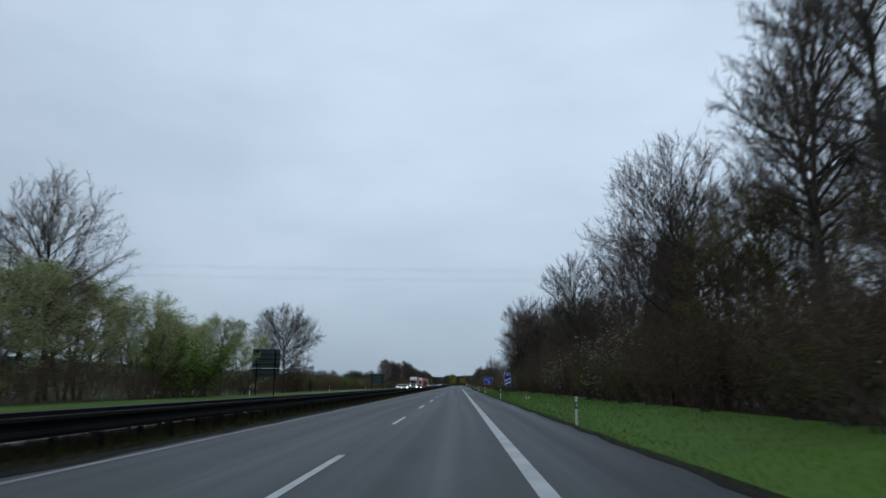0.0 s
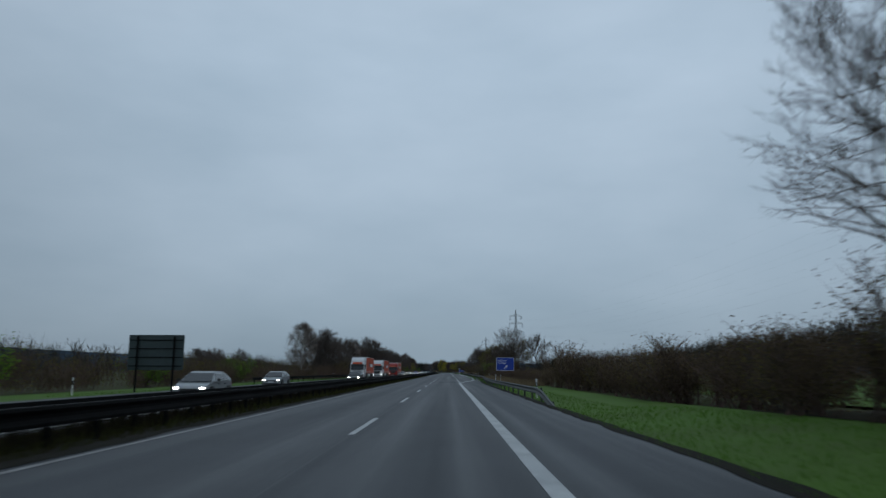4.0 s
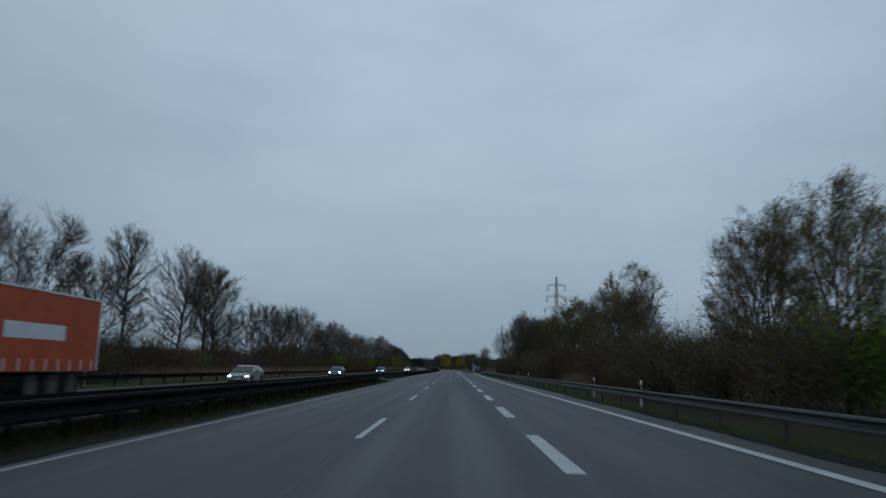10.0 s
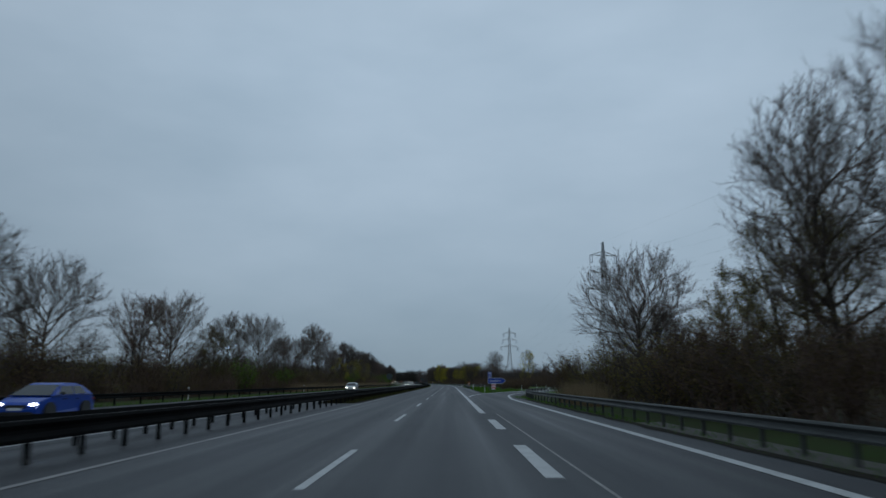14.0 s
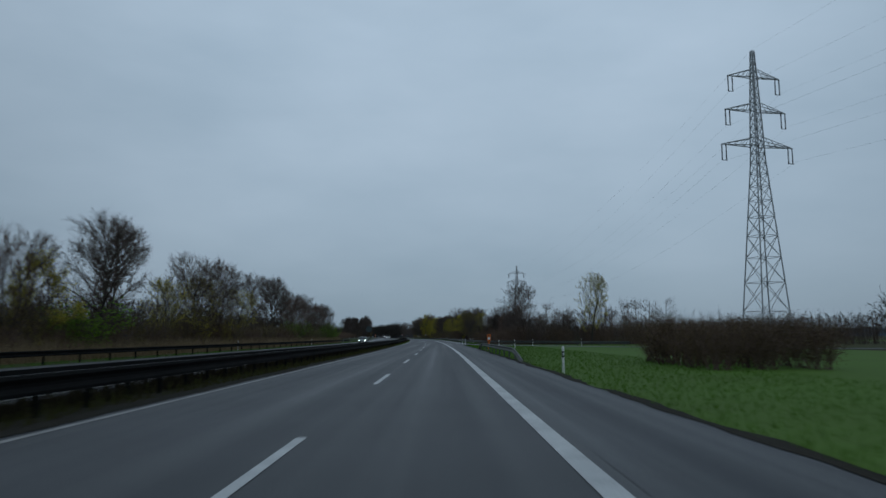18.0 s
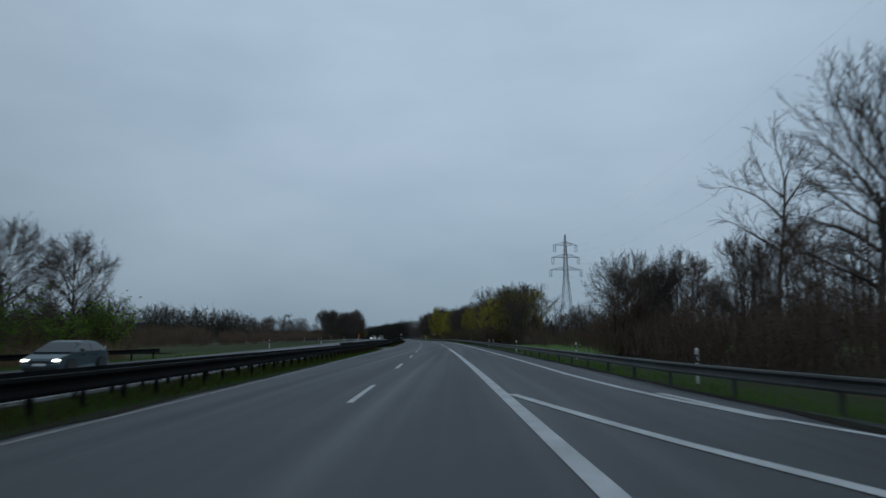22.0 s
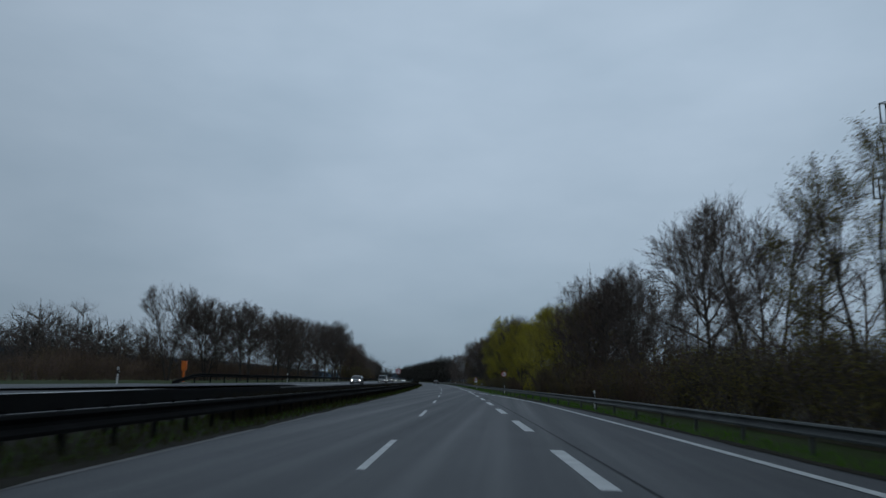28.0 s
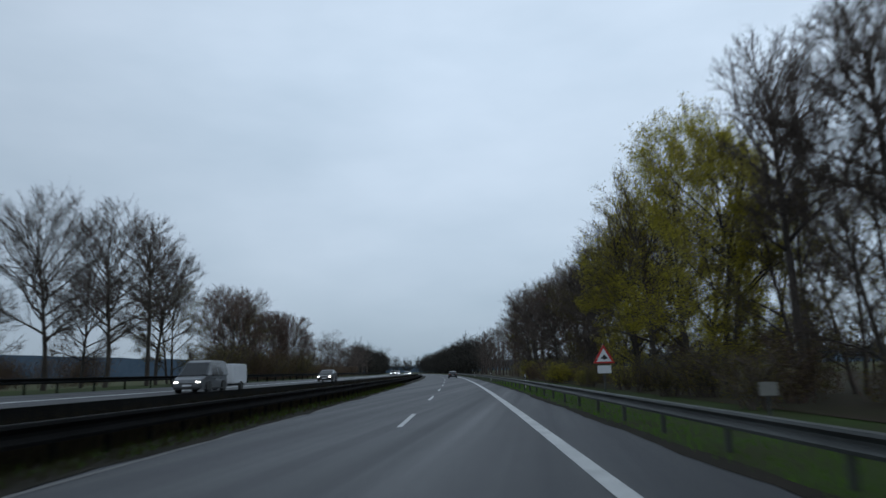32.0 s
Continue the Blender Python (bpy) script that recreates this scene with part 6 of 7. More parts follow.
# wooded stretch beside the exit lane
row("shrub", ["brown", "olive", "brown"], 298, 314, 3.3, 13.6, 15.2, 3.0, 4.4, 1.3, "thicket beside the exit lane")
row("shrub", ["olive", "brown", "olive", "brown"], 333, 508, 3.3, 13.0, 15.2, 3.0, 4.6, 1.3, "thicket beside the exit lane")
thicket(300, 505, 2.6, 16.5, 19.5, 4.2, 6.0, "leaf_brown", "dense brown undergrowth beside the motorway", 103)
row("tree", ["coppice", "hazel", "alder", "maple"], 322, 500, 8.0, 16, 23, 7.5, 9.5, 1.0, GR)
for key, s, o, h in (("oak", 305.5, 18.6, 13.6), ("ash", 306, 26, 11.5), ("coppice", 311, 20.5, 10.5), ("hazel", 316, 23, 10.5), ("ash", 317, 17, 8.8), ("hazel", 336, 16.5, 9), ("hazel", 347, 18.5, 10.4), ("hazel", 341, 19.5, 9.4), ("hazel", 375, 18, 11.2), ("hazel", 381, 17, 9.4), ("hazel", 398, 17.5, 9.6), ("hazel", 406, 18.5, 10.4), ("hazel", 416, 19, 12), ("oak", 430, 17.5, 10.4),
                     ("ash", 437, 18, 10.5), ("oak", 451, 16.5, 11.8), ("oak", 460, 17, 12.2), ("ash", 468, 17.5, 14), ("hazel", 474, 18.5, 10.5), ("oak", 495, 16.5, 11.6), ("maple", 503, 20, 9)):
    plant("tree", key, s, o, h, group=GR)
plant("shrub", "green", 325.5, 14.9, 4.3, wide=1.3)
plant("shrub", "green", 333, 16.0, 4.2)
# inside the ramp loop
for s in np.arange(604, 617, 2.2):
    for o in (14.4, 16.7, 19.0):
        plant("shrub", "brown", s + RNG.uniform(-0.4, 0.4), o + RNG.uniform(-0.4, 0.4), RNG.uniform(2.3, 2.8), wide=1.25, group="clipped brown hedge on the meadow")
for k, (s, o) in enumerate(((536, 23), (544, 26), (552, 29), (560, 32), (568, 36), (575, 41), (581, 47), (584, 55), (582, 64), (578, 74))):
    thicket(s, s + 6, 1.2, o, o + 7, 4.2, 6.2, "leaf_brown", "dense dark growth outside the ramp loop", 160 + k, 330)
for k in range(5):
    thicket(681, 687, 1.5, 30 + 6 * k, 36 + 6 * k, 4.6, 6.0, "leaf_brown", "dense brown growth behind the entry ramp", 180 + k, 330)
for k in range(6):
    thicket(658, 666, 2.0, 64 + 8 * k, 72 + 8 * k, 5.0, 7.0, "leaf_brown", "dense brown growth behind the meadow", 190 + k, 330)
plant("tree", "budding", 701, 29.6, 13.4, wide=0.85)
# young wood behind the entry ramp
row("tree", ["coppice", "pole", "alder"], 716, 764, 3.6, 16.5, 21, 5.8, 8.3, 0.8, "young wood by the entry ramp")
woodland(706, 764, 3.8, 22, 30, 6.5, 8.8, "bare trees standing behind the roadside row", 201, "twig")
woodland(700, 752, 3.6, 32, 46, 7.5, 9.5, "bare trees standing behind the roadside row", 202, "twig")
thicket(712, 764, 1.9, 14.6, 16.5, 2.6, 4.0, "leaf_brown", "dense brown undergrowth beside the motorway", 104)
thicket(700, 756, 2.8, 24, 44, 3.5, 4.6, "leaf_brown", "dense brown undergrowth beside the motorway", 105)
for key, s, o, h in (("ash", 734, 20.7, 14), ("gaunt", 742, 20, 13.2)):
    plant("tree", key, s, o, h, group=GR)
for k in range(11):
    thicket(703, 717, 2.2, 17 + 6 * k, 23 + 6 * k, 3.2, 4.6, "leaf_brown", "dense brown young growth facing the meadow", 120 + k, 330)
saplings(704, 722, 18.5, 34, 260, 4.6, 6.2, "dense young bare stems beside the entry ramp", 171)
saplings(700, 716, 34, 84, 620, 5.2, 7.0, "dense young bare stems facing the meadow", 172)
saplings(722, 764, 17.5, 26, 360, 5.2, 7.2, "dense young bare stems beside the entry ramp", 173)
plant("shrub", "brown", 757, 16.0, 4.8, wide=1.2)
plant("tree", "coppice", 758, 17.5, 7.2, wide=1.15, group=GR)
plant("tree", "hazel", 763, 19.0, 6.4, wide=1.2, group=GR)
plant("tree", "oak", 781, 22.5, 10.5)
plant("tree", "maple", 787, 27, 9)
thicket(768, 838, 4.3, 17, 26, 2.2, 4.0, "leaf_brown", "dense brown undergrowth beside the motorway", 106)
for key, s, o, h in (("coppice", 811, 24, 6.6), ("maple", 826, 24.5, 5.6), ("coppice", 833, 17.5, 8.2), ("alder", 846, 34, 6.5)):
    plant("tree", key, s, o, h)
# long wooded bank to the end
row("shrub", ["olive", "yellow", "olive", "brown"], 1000, 1160, 5.0, 11.5, 14.5, 1.6, 3.2, 1.3, "thicket beside the carriageway")
row("shrub", ["brown", "olive", "brown", "olive"], 838, 1000, 4.0, 12.4, 14.6, 2.6, 4.2, 1.3, "thicket beside the carriageway")
thicket(840, 1018, 2.8, 16, 19, 4, 6, "leaf_brown", "dense brown undergrowth beside the motorway", 107)
for key, s, o, h in (("coppice", 858, 21.5, 13.4), ("oak", 866, 22.5, 13.6), ("coppice", 873, 21, 13), ("hazel", 839, 18, 10.2), ("hazel", 844, 16.8, 11.2), ("coppice", 848, 19.5, 11.6), ("budding", 846, 22, 11), ("hazel", 853, 17.2, 10.6), ("sallow", 850, 15.6, 8.6), ("sallow", 860, 15.6, 8.0), ("hazel", 866, 17.5, 9.8),
                     ("sallow", 874, 16.6, 10.6), ("hazel", 881, 17, 10.4), ("oak", 889, 17.5, 14.4), ("sallow", 896, 15.6, 9.5), ("hazel", 904, 17, 10.5), ("ash", 914, 18, 12), ("sallow", 923, 16, 10), ("hazel", 933, 17, 11.5),
                     ("coppice", 943, 17, 12), ("ash", 953, 18, 13), ("coppice", 962, 16.5, 10.5)):
    plant("tree", key, s, o, h, group=GR)
for key, s, o, h in (("ash", 970, 17, 12), ("oak", 982, 17, 13.2), ("alder", 976, 15.5, 11), ("hazel", 998, 18.5, 12.0), ("hazel", 986, 16.5, 11.0), ("oak", 1000, 21, 13.2), ("ash", 990, 19, 12.2), ("maple", 995, 16.5, 11.4), ("sallow", 1004, 16.5, 12.0), ("budding", 1011, 17, 13),
                     ("sallow", 1019, 16.3, 13), ("ash", 1027, 18, 14), ("sallow", 1034, 16, 12.6), ("sallow", 1040, 17, 12.4), ("sallow", 1048, 15.6, 13.2), ("sallow", 1055, 16, 10.6), ("budding", 1056, 18.5, 13), ("pole", 1061, 16, 14.6),
                     ("coppice", 1067, 16.5, 13.2), ("pole", 1069, 18, 16.2), ("pole", 1073, 16, 16.2), ("hazel", 1076, 17.5, 11), ("sallow", 1081, 15.8, 16), ("sallow", 1087, 16.4, 17.8), ("budding", 1094, 15.6, 17), ("sallow", 1101, 16.2, 15.5)):
    plant("tree", key, s, o, h, group=GR)
woodland(1190, 1330, 4, 15.5, 21, 14, 17.5, "bare trees along the distant bank", 231)
row("tree", ["hazel", "budding"], 1076, 1100, 11, 17, 20.5, 9, 12.5, 1.0, GR)
row("tree", ["ash", "oak", "hazel", "coppice", "maple"], 1099, 1190, 7.0, 15.5, 19, 14, 17.5, 1.0, GR)
woodland(845, 1022, 8.4, 22, 30, 10, 14, "bare trees standing behind the roadside row", 203, "twig")

# left side
row("tree", ["pale", "pale", "pale", "hazel"], -8, 68, 4.6, -29, -25, 8.2, 10.6, 1.3, GL)
plant("shrub", "green", 46, -24.2, 5.5, wide=1.3)
plant("shrub", "green", 41, -25, 6.5, wide=1.2)
thicket(0, 68, 2.5, -25, -23, 2.6, 3.8, "leaf_brown", "dense brown undergrowth beside the motorway", 108)
plant("tree", "ash", 30, -30, 18.5, group=GL)
plant("tree", "oak", 20, -33, 15, group=GL)
plant("tree", "lone", 82.6, -23.8, 13.2, wide=0.97, group=GL)
thicket(70, 250, 3.6, -28, -25, 2.8, 4.6, "leaf_olive", "uneven olive hedge beyond the oncoming carriageway", 148, 420)
for s, h in ((112, 3.2), (128, 2.8), (151, 3.4), (176, 3.0), (203, 3.3)):
    plant("shrub", "green", s, -25.5, h, wide=1.5)
thicket(70, 250, 4.6, -26.5, -24, 1.8, 3.0, "leaf_brown", "dense brown undergrowth beside the motorway", 109)
thicket(92, 240, 6.7, -34, -28, 2.5, 4.4, "leaf_brown", "dense brown undergrowth beside the motorway", 110)
plant("shrub", "brown", 93, -25, 4.4, wide=1.3)
plant("shrub", "olive", 97, -25.5, 3.8, wide=1.5)
plant("tree", "birch", 244, -25.0, 10.3, wide=1.05, group=GL)
for s, o, h in ((236, -30, 2.6), (241, -31, 2.8), (231, -29, 2.4)):
    plant("shrub", "green", s, o, h, wide=1.4)
for key, s, o, h in (("lone", 296, -58, 7.4), ("oak", 305, -65, 7.6), ("lone", 288, -66, 6.4), ("ash", 312, -56, 7.6), ("oak", 284, -54, 6.0), ("lone", 321, -70, 8)):
    plant("tree", key, s, o, h)
plant("shrub", "green", 272, -46, 3.8, wide=1.3)
plant("tree", "sallow", 622, -25.5, 7.6, group=GL)
for key, s, o, h in (("lone", 264, -24.8, 10.6), ("oak", 269, -26.5, 10.2), ("oak", 274, -25.5, 9.4), ("maple", 281, -26, 8.5), ("ash", 294, -27, 9.2), ("ash", 304, -27, 9.4), ("oak", 314, -28, 11), ("ash", 324, -26.5, 11), ("birch", 332, -27, 10),
                     ("maple", 341, -26, 9), ("oak", 350, -27, 10.2), ("coppice", 358, -28, 13), ("oak", 366, -27, 10.2), ("pole", 374, -28, 14), ("ash", 384, -27, 13.8), ("pole", 390, -26, 13), ("ash", 397, -27, 13)):
    plant("tree", key, s, o, h, group=GL)
for key, s, o, h in (("coppice", 403, -28, 8.5), ("maple", 416, -27, 11), ("oak", 425, -26, 11), ("ash", 435, -27, 10.5), ("ash", 446, -27, 12.5), ("maple", 455, -26, 9), ("ash", 464, -26.5, 9), ("oak", 474, -27.5, 11.5),
                     ("ash", 480, -26.5, 12), ("oak", 490, -26, 10.3), ("maple", 505, -26, 9.6), ("oak", 517, -27.5, 11), ("hazel", 526, -26, 8), ("ash", 536, -27, 10.5), ("oak", 550, -27, 11.8), ("maple", 562, -26, 9)):
    plant("tree", key, s, o, h, group=GL)
for key, s, o, h in (("coppice", 574, -27, 10.5), ("pole", 589, -26, 13.4), ("ash", 597, -26.5, 13), ("ash", 610, -27, 9.5), ("maple", 619, -26, 9), ("ash", 630, -25.5, 11.6), ("pole", 636, -27, 12), ("budding", 642, -24.5, 7.5),
                     ("oak", 656, -26.5, 11.2), ("ash", 664, -26, 11), ("budding", 671, -25, 8.5), ("pole", 686, -27, 11.5), ("ash", 695, -26, 11.4), ("pole", 700, -26.5, 12), ("maple", 712, -26, 9.8), ("ash", 719, -27, 10.2),
                     ("ash", 727, -26, 10.4), ("maple", 744, -26.5, 9.6), ("oak", 752, -27, 9.8), ("ash", 760, -26, 9.8)):
    plant("tree", key, s, o, h, group=GL)
thicket(284, 764, 4.4, -28.5, -24.2, 3.2, 5.6, "leaf_olive", "dense olive undergrowth beyond the oncoming carriageway", 147, 420)
thicket(244, 764, 2.8, -26.2, -23.0, 2.0, 3.6, "leaf_brown", "dense brown undergrowth beside the motorway", 111)
woodland(280, 570, 12.8, -36, -30, 6.5, 8.5, "bare trees standing behind the roadside row", 204, "twig")
thicket(770, 990, 3.2, -44, -32, 2.0, 3.6, "leaf_brown", "dense brown undergrowth beside the motorway", 112)
thicket(786, 940, 2.6, -74, -54, 4.2, 6.4, "leaf_olive", "dense dull growth beyond the oncoming carriageway", 155, 420)
thicket(800, 900, 3.4, -56, -46, 3.0, 4.6, "leaf_brown", "dense brown growth beyond the oncoming carriageway", 156, 330)
woodland(800, 930, 9.6, -70, -52, 4.5, 7.0, "bare trees standing behind the roadside row", 205, "twig")
woodland(936, 1012, 3.6, -62, -42, 8, 10.5, "bare trees standing behind the roadside row", 206, "twig")
for key, s, o, h in (("ash", 1008, -28, 11), ("pole", 1016, -29, 11.5), ("ash", 1025, -27.5, 11.2), ("ash", 1032, -28, 11), ("pole", 1040, -28, 12), ("ash", 1049, -28, 12), ("oak", 1061, -28, 13), ("ash", 1072, -28, 13.2),
                     ("pole", 1082, -27.5, 13), ("ash", 1092, -27, 14.2), ("ash", 1103, -28, 16), ("pole", 1109, -27, 15.8), ("ash", 1116, -29, 15)):
    plant("tree", key, s, o, h, group=GL)
row("tree", ["ash", "coppice", "pole", "oak"], 1002, 1118, 10, -40, -33, 9.5, 13, 1.0, GL)
woodland(1180, 1330, 4, -31, -25, 10, 12.5, "bare trees along the distant bank", 232)
row("tree", ["coppice", "oak", "hazel", "maple"], 1122, 1180, 7, -30, -25, 10, 12.5, 1.05, GL)
thicket(1122, 1260, 2.8, -29, -25, 2.4, 4.0, "leaf_brown", "dense brown undergrowth beside the motorway", 113)

thicket(286, 560, 6.2, -29, -26, 3.5, 5.5, "leaf_olive", "dense olive undergrowth beyond the motorway", 143, 420)
thicket(1018, 1200, 3.6, 14.5, 18.5, 1.6, 3.0, "leaf_olive", "low olive undergrowth beside the motorway", 144, 420)

row("shrub", ["olive", "green", "olive", "brown", "olive"], 300, 764, 8.5, -25.6, -23.8, 3.0, 5.2, 1.35, "bushes beyond the oncoming carriageway")
plant("tree", "budding", 657, -25.6, 9.0, group=GL)
for s, o, h in ((652, -25.2, 3.8), (661, -24.8, 3.4)):
    plant("shrub", "yellow", s, o, h)
woodland(570, 764, 9.6, -36, -30, 7.0, 9.5, "bare trees standing behind the roadside row", 208, "twig")
row("shrub", ["olive", "brown", "olive"], 1120, 1180, 4.0, -27.5, -24.5, 3.6, 5.6, 1.35, "bushes beyond the oncoming carriageway")

plant("tree", "ash", 99, 14.4, 16.0, group=GR)

# dry reeds, grass
stuff("reeds", 9000, 296, 345, -23.2, -21.8, 1.5, 0.02, "reed", "tall dry pale reeds beside the barrier", 3)
stuff("reeds", 9000, 365, 460, -23.2, -21.8, 1.3, 0.02, "reed", "tall dry pale reeds beside the barrier", 4)
stuff("reeds", 18000, 552, 760, -23.2, -21.6, 1.4, 0.02, "reed", "tall dry pale reeds beside the barrier", 5)
stuff("reeds", 2500, 486, 498, 10.6, 12.2, 1.5, 0.02, "reed", "tall dry pale reeds behind the barrier", 6)
stuff("reeds", 900, 366, 370, 11.0, 12.6, 1.3, 0.02, "reed", "tall dry pale reeds behind the barrier", 7)
stuff("grass", 26000, -30, 140, 6.55, 12.0, 0.13, 0.012, "blade", "short bright green grass on the verge", 8, fall=1.3)
stuff("grass", 9000, 140, 300, 6.7, 9.6, 0.14, 0.012, "blade", "short green grass under the barrier", 9)
stuff("grass", 7000, 300, 520, 8.6, 9.8, 0.14, 0.012, "blade", "short green grass under the barrier", 10)
between = lerp([(545, 7.6), (549.8, 9.0), (563.4, 12.2), (586, 18.8), (676, 18.0), (689, 13.0), (700, 6.4)])
stuff("grass", 34000, 545, 700, 6.6, 16.0, 0.13, 0.012, "blade", "short bright green grass between the ramps", 12, fall=1.2, keep=lambda s, o: o < between(s))
stuff("grass", 14000, 715, 1000, 8.7, 10.4, 0.16, 0.012, "blade", "short green grass under the barrier", 13)
stuff("grass", 7000, 985, 1130, 5.6, 8.4, 0.15, 0.012, "blade", "short green grass under the barrier", 14)
stuff("weeds", 34000, -30, 383, -7.2, -4.75, 0.30, 0.02, "blade_dry", "dull weeds on the central reservation", 15)
stuff("weeds", 26000, 492, 795, -7.2, -4.75, 0.28, 0.02, "blade_dry", "dull weeds on the central reservation", 16)
stuff("weeds", 36000, -40, 383, -6.6, -5.6, 0.52, 0.022, "dead_weed", "dead brown weeds between the barriers", 22)
stuff("weeds", 12000, 492, 640, -6.6, -5.6, 0.50, 0.022, "dead_weed", "dead brown weeds between the barriers", 23)
stuff("weeds", 8000, 766, 789, -6.7, -5.0, 0.55, 0.022, "dead_weed", "dead brown weeds between the barriers", 25)
stuff("weeds", 42000, 930, 1200, -6.7, -5.6, 0.85, 0.022, "dead_weed", "tall dead brown weeds between the barriers", 24)
stuff("weeds", 16000, 690, 795, -7.0, -4.4, 0.17, 0.014, "blade", "green weeds on the central reservation", 17)
stuff("weeds", 12000, 812, 1130, -7.0, -4.45, 0.2, 0.016, "blade", "green weeds on the central reservation", 21)
stuff("weeds", 30000, 812, 1130, -7.0, -4.45, 0.26, 0.018, "blade_dry", "green weeds on the central reservation", 18)
stuff("grass", 9000, 150, 780, -20.5, -18.7, 0.2, 0.02, "blade", "green grass beyond the oncoming carriageway", 19)


# ---- distance ----
FAR_TREES = []
for i in range(6):
    rg = random.Random("far tree %d" % i)
    wv, wf, tv, tf, _ = grow(rg, 10.0, 0.10, 3.7 + 0.3 * (i % 3), 7, 3, 2, 0.8 + 0.1 * i, 1 + i % 2, 0.70, 0.0, 1.6, 3, 3.4, True)
    lv, lf = leaves(rg, blob_points(rg, 60, 3.2, 3.2, 3.4, 4.0, 0.0), 80, 0.62, 0.3)
    fv, ff = [], []
    for v, f in ((wv, wf), (tv, tf), (lv, lf)):
        k = len(fv)
        fv += [tuple(q) for q in v]
        for q in f:
            ff += [[k + q[0], k + q[j], k + q[j + 1]] for j in range(1, len(q) - 1)]
    FAR_TREES.append((np.array(fv), np.array(ff)))


def far_wood(name, places, label, seed):
    """Many far bare trees in one mesh."""
    rg = random.Random(seed)
    vs, fs, k = [], [], 0
    for p, h, w in places:
        v, f = FAR_TREES[rg.randrange(6)]
        a, c = rg.uniform(0, 6.283), w / 3.7
        turn = np.array([[math.cos(a) * c, -math.sin(a) * c, 0], [math.sin(a) * c, math.cos(a) * c, 0], [0, 0, h / 10.0]])
        vs.append(v @ turn.T + np.array(p))
        fs.append(f + k)
        k += len(v)
    return tagged(new(name, meshed(name, np.concatenate(vs), np.concatenate(fs).tolist(), M["far"])), label, "trees", kind="stuff")


def belt(s0, s1, o0, o1, step, h0, h1, seed):
    rg = random.Random(seed)
    n = max(2, int(math.hypot(s1 - s0, o1 - o0) / step))
    out = []
    for i in range(n):
        for j in range(2):
            t = (i + rg.random()) / n
            h = rg.uniform(h0, h1)
            out.append((R(s0 + (s1 - s0) * t + rg.uniform(-6, 6), o0 + (o1 - o0) * t + rg.uniform(-6, 6), 0), h, h * rg.uniform(0.3, 0.45)))
    return out


far_wood("far_wood", belt(480, 640, 165, 76, 4.5, 11, 15, 14), "dark leafless wood behind the farm shed", 39)
far_wood("far_wood", belt(300, 760, 150, 190, 4, 17, 23, 1) + belt(760, 900, 190, 330, 7, 12, 16, 2), "dark leafless wood beyond the field", 31)
far_wood("far_wood", belt(640, 730, 66, 110, 4, 9, 12, 3) + belt(600, 640, 110, 66, 5, 9, 12, 4), "dark leafless wood behind the meadow", 32)
far_wood("far_wood", belt(770, 1130, -120, -90, 3.8, 9, 17, 5) + belt(560, 800, -150, -110, 6, 8, 11, 6), "dark leafless wood beyond the far ramp", 33)
far_wood("far_wood", belt(120, 560, -150, -110, 6, 8, 12, 7), "dark leafless wood beyond the fields", 34)
far_wood("far_wood", belt(1330, 1720, 17, 24, 4, 13, 17, 8) + belt(1330, 1720, -30, -24, 4, 10, 14, 9), "dark leafless wood along the distant bend", 35)
far_wood("far_wood", belt(1760, 1900, -160, 240, 6, 14, 20, 10), "dark leafless wood across the distant road", 36)
woodland(1000, 1090, 2.4, -76, -50, 9, 13, "bare trees standing behind the far ramp", 208, "twig", 460)
thicket(936, 1000, 2.6, -60, -42, 3.0, 5.0, "leaf_brown", "dense brown undergrowth behind the far ramp", 146)
thicket(985, 1124, 1.3, -46, -36, 3.0, 5.4, "leaf_brown", "low dark growth under the tall trees", 154, 300)
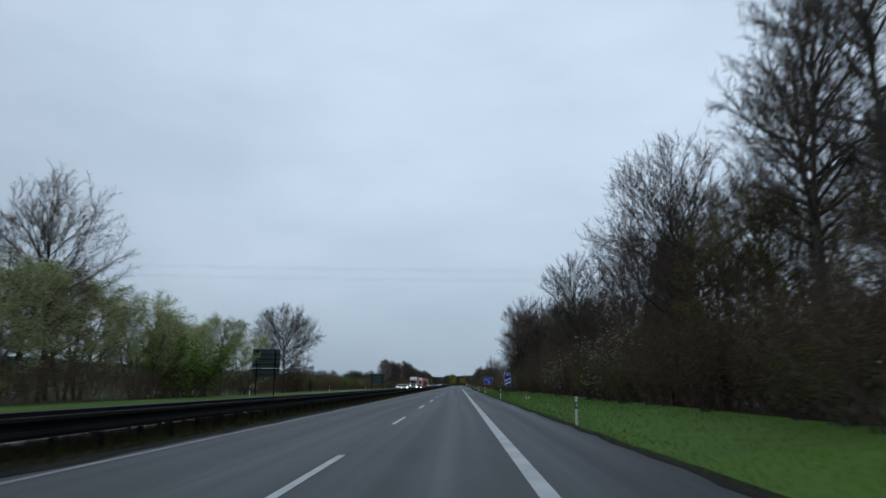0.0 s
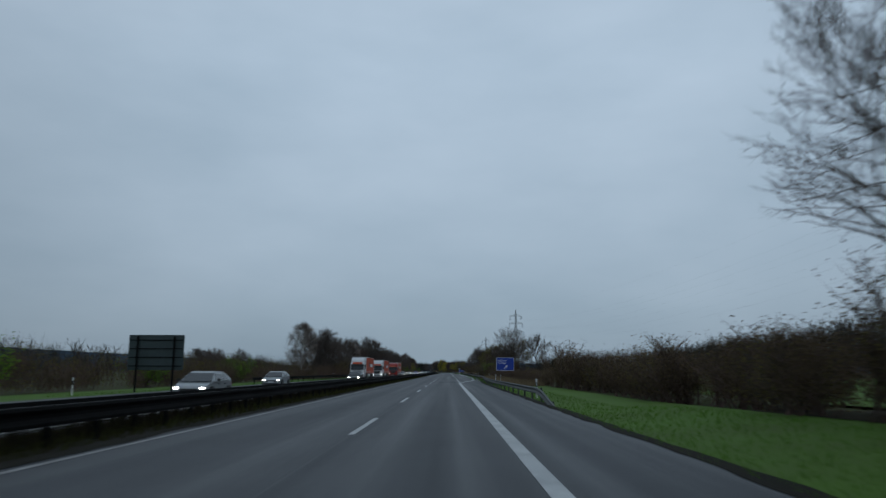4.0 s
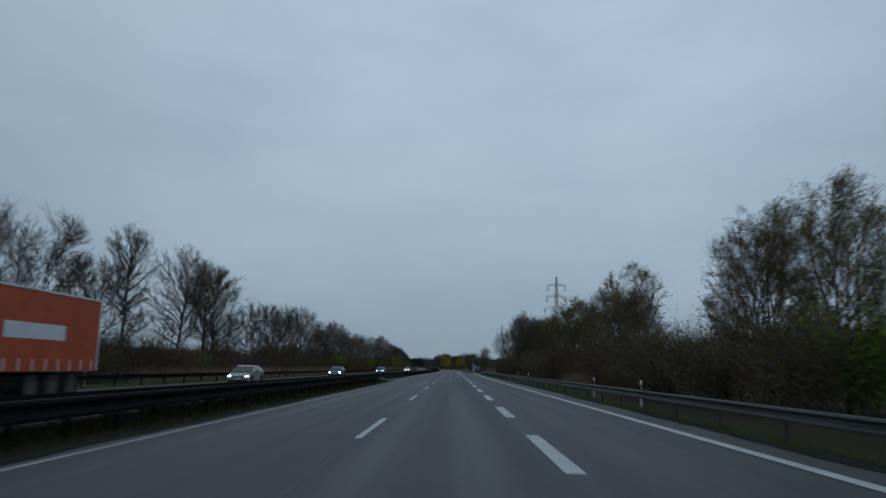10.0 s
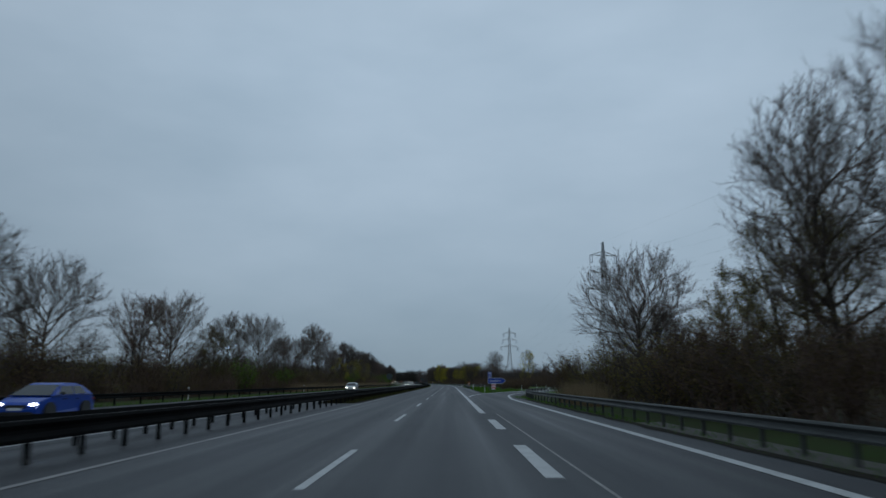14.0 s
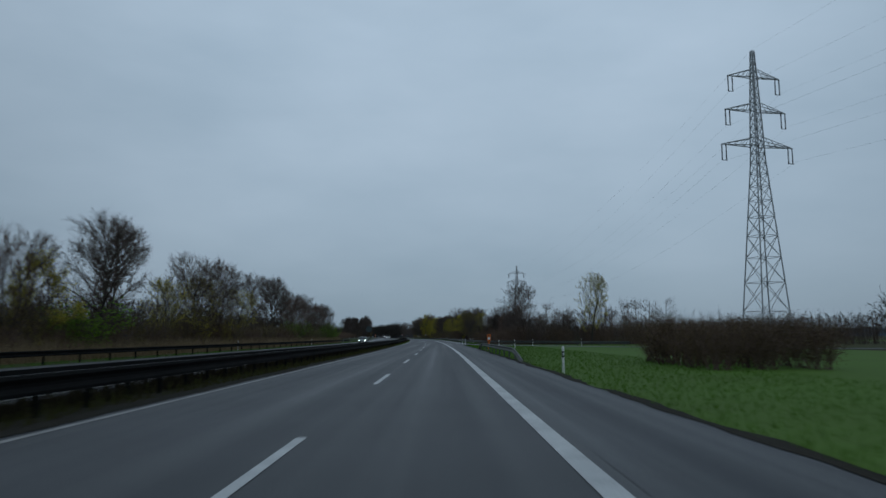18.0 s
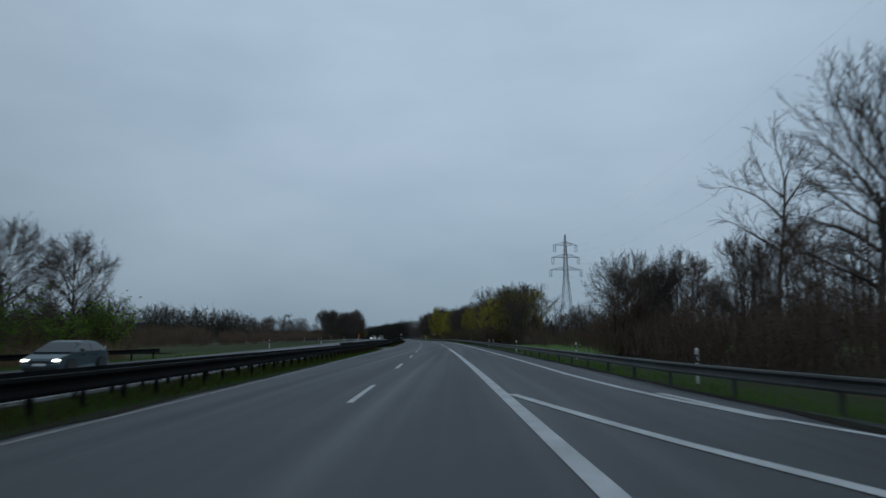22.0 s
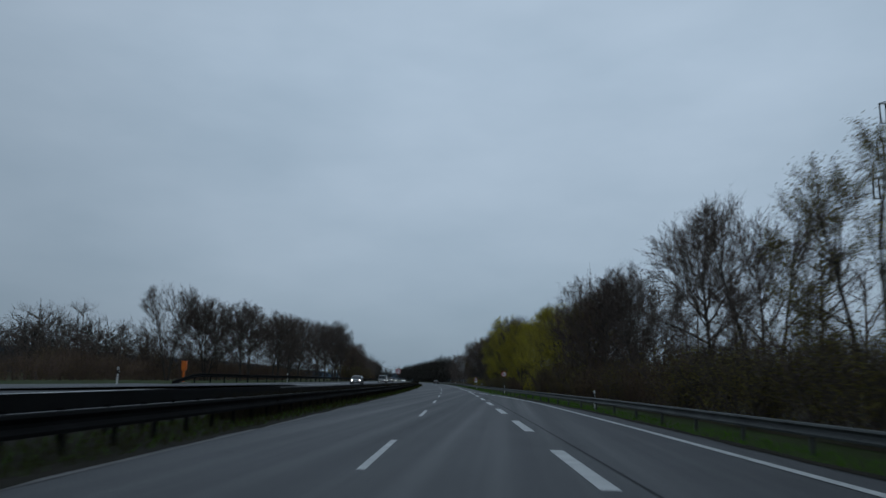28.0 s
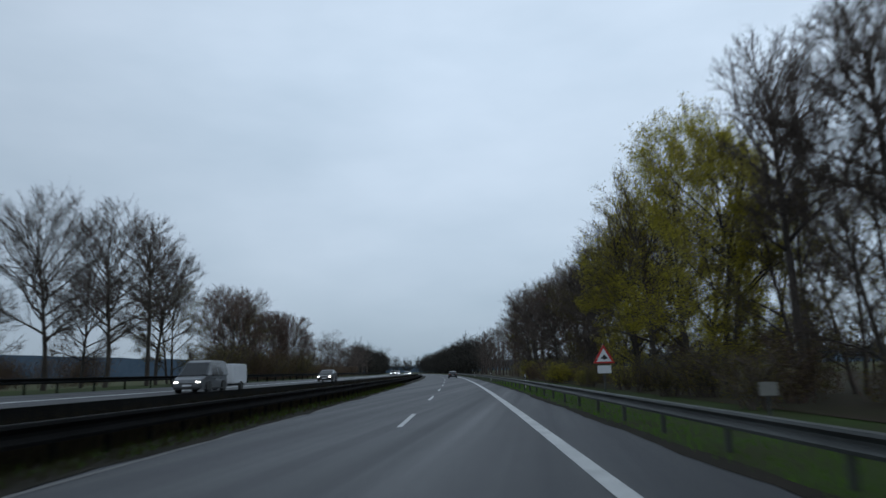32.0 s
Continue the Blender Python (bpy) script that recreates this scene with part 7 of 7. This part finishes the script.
thicket(1000, 1110, 2.2, -66, -48, 3.0, 5.0, "leaf_brown", "dense brown undergrowth behind the far ramp", 145)
far_wood("far_wood", belt(900, 1330, 70, 60, 6, 9, 12, 11), "dark leafless wood beyond the bank", 37)

far_wood("far_wood", belt(-100, 1900, 420, 380, 13, 16, 24, 12) + belt(-100, 1900, -420, -380, 13, 9, 15, 13), "distant dark woods beyond the fields", 38)

# low wooded hills on the horizon, their haze put into the colour
hv, hf = [], []
n = 160
for i in range(n + 1):
    a = radians(-70 + 140 * i / n)
    r = 3200
    h = 34 + 60 * max(0.0, min(1.0, (math.degrees(a) - 12) / 22)) + 26 * noise.noise(Vector((i * 0.06, 3.1, 0))) + 7 * noise.noise(Vector((i * 0.5, 9.1, 0)))
    x, y = -math.sin(a) * r, 400 + math.cos(a) * r
    hv += [(x, y, -1), (x * 1.02, 400 + (y - 400) * 1.02, h), (x * 1.2, 400 + (y - 400) * 1.2, -1)]
for i in range(n):
    for j in range(2):
        hf.append((3 * i + j, 3 * i + 3 + j, 3 * i + 4 + j, 3 * i + 1 + j))
tagged(new("backdrop", meshed("backdrop", hv, hf, M["hill"], True)), "low wooded hills on the horizon, tinted blue for haze", "hills", kind="structure")

# farm shed across the field
sh = new("shed")
sh.matrix_basis = pose(*R(446, 84), 0, 0, 36)
part("wall", box(-13, 13, -7, -6.7, -0.2, 4.4), M["wall"], sh, "dark boarded wall")
part("wall", box(-13, 13, 6.7, 7, -0.2, 4.4), M["wall"], sh, "dark boarded wall")
part("wall", box(-13, -12.7, -6.7, 6.7, -0.2, 4.4), M["concrete"], sh, "pale end wall")
part("wall", box(12.7, 13, -6.7, 6.7, -0.2, 4.4), M["wall"], sh, "dark boarded wall")
part("roof", prism([(-7.6, 4.3), (0, 5.7), (7.6, 4.3), (7.6, 4.55), (0, 5.95), (-7.6, 4.55)], "x", -13.5, 13.5), M["roof"], sh, "pale sheet roof")
for x in (-8, -2, 4, 10):
    part("door", box(x - 1.6, x + 1.6, -7.06, -6.98, 0, 3.4), M["black"], sh, "dark open bay")
tagged(sh, "long low farm shed with a pale sheet roof", "shed")
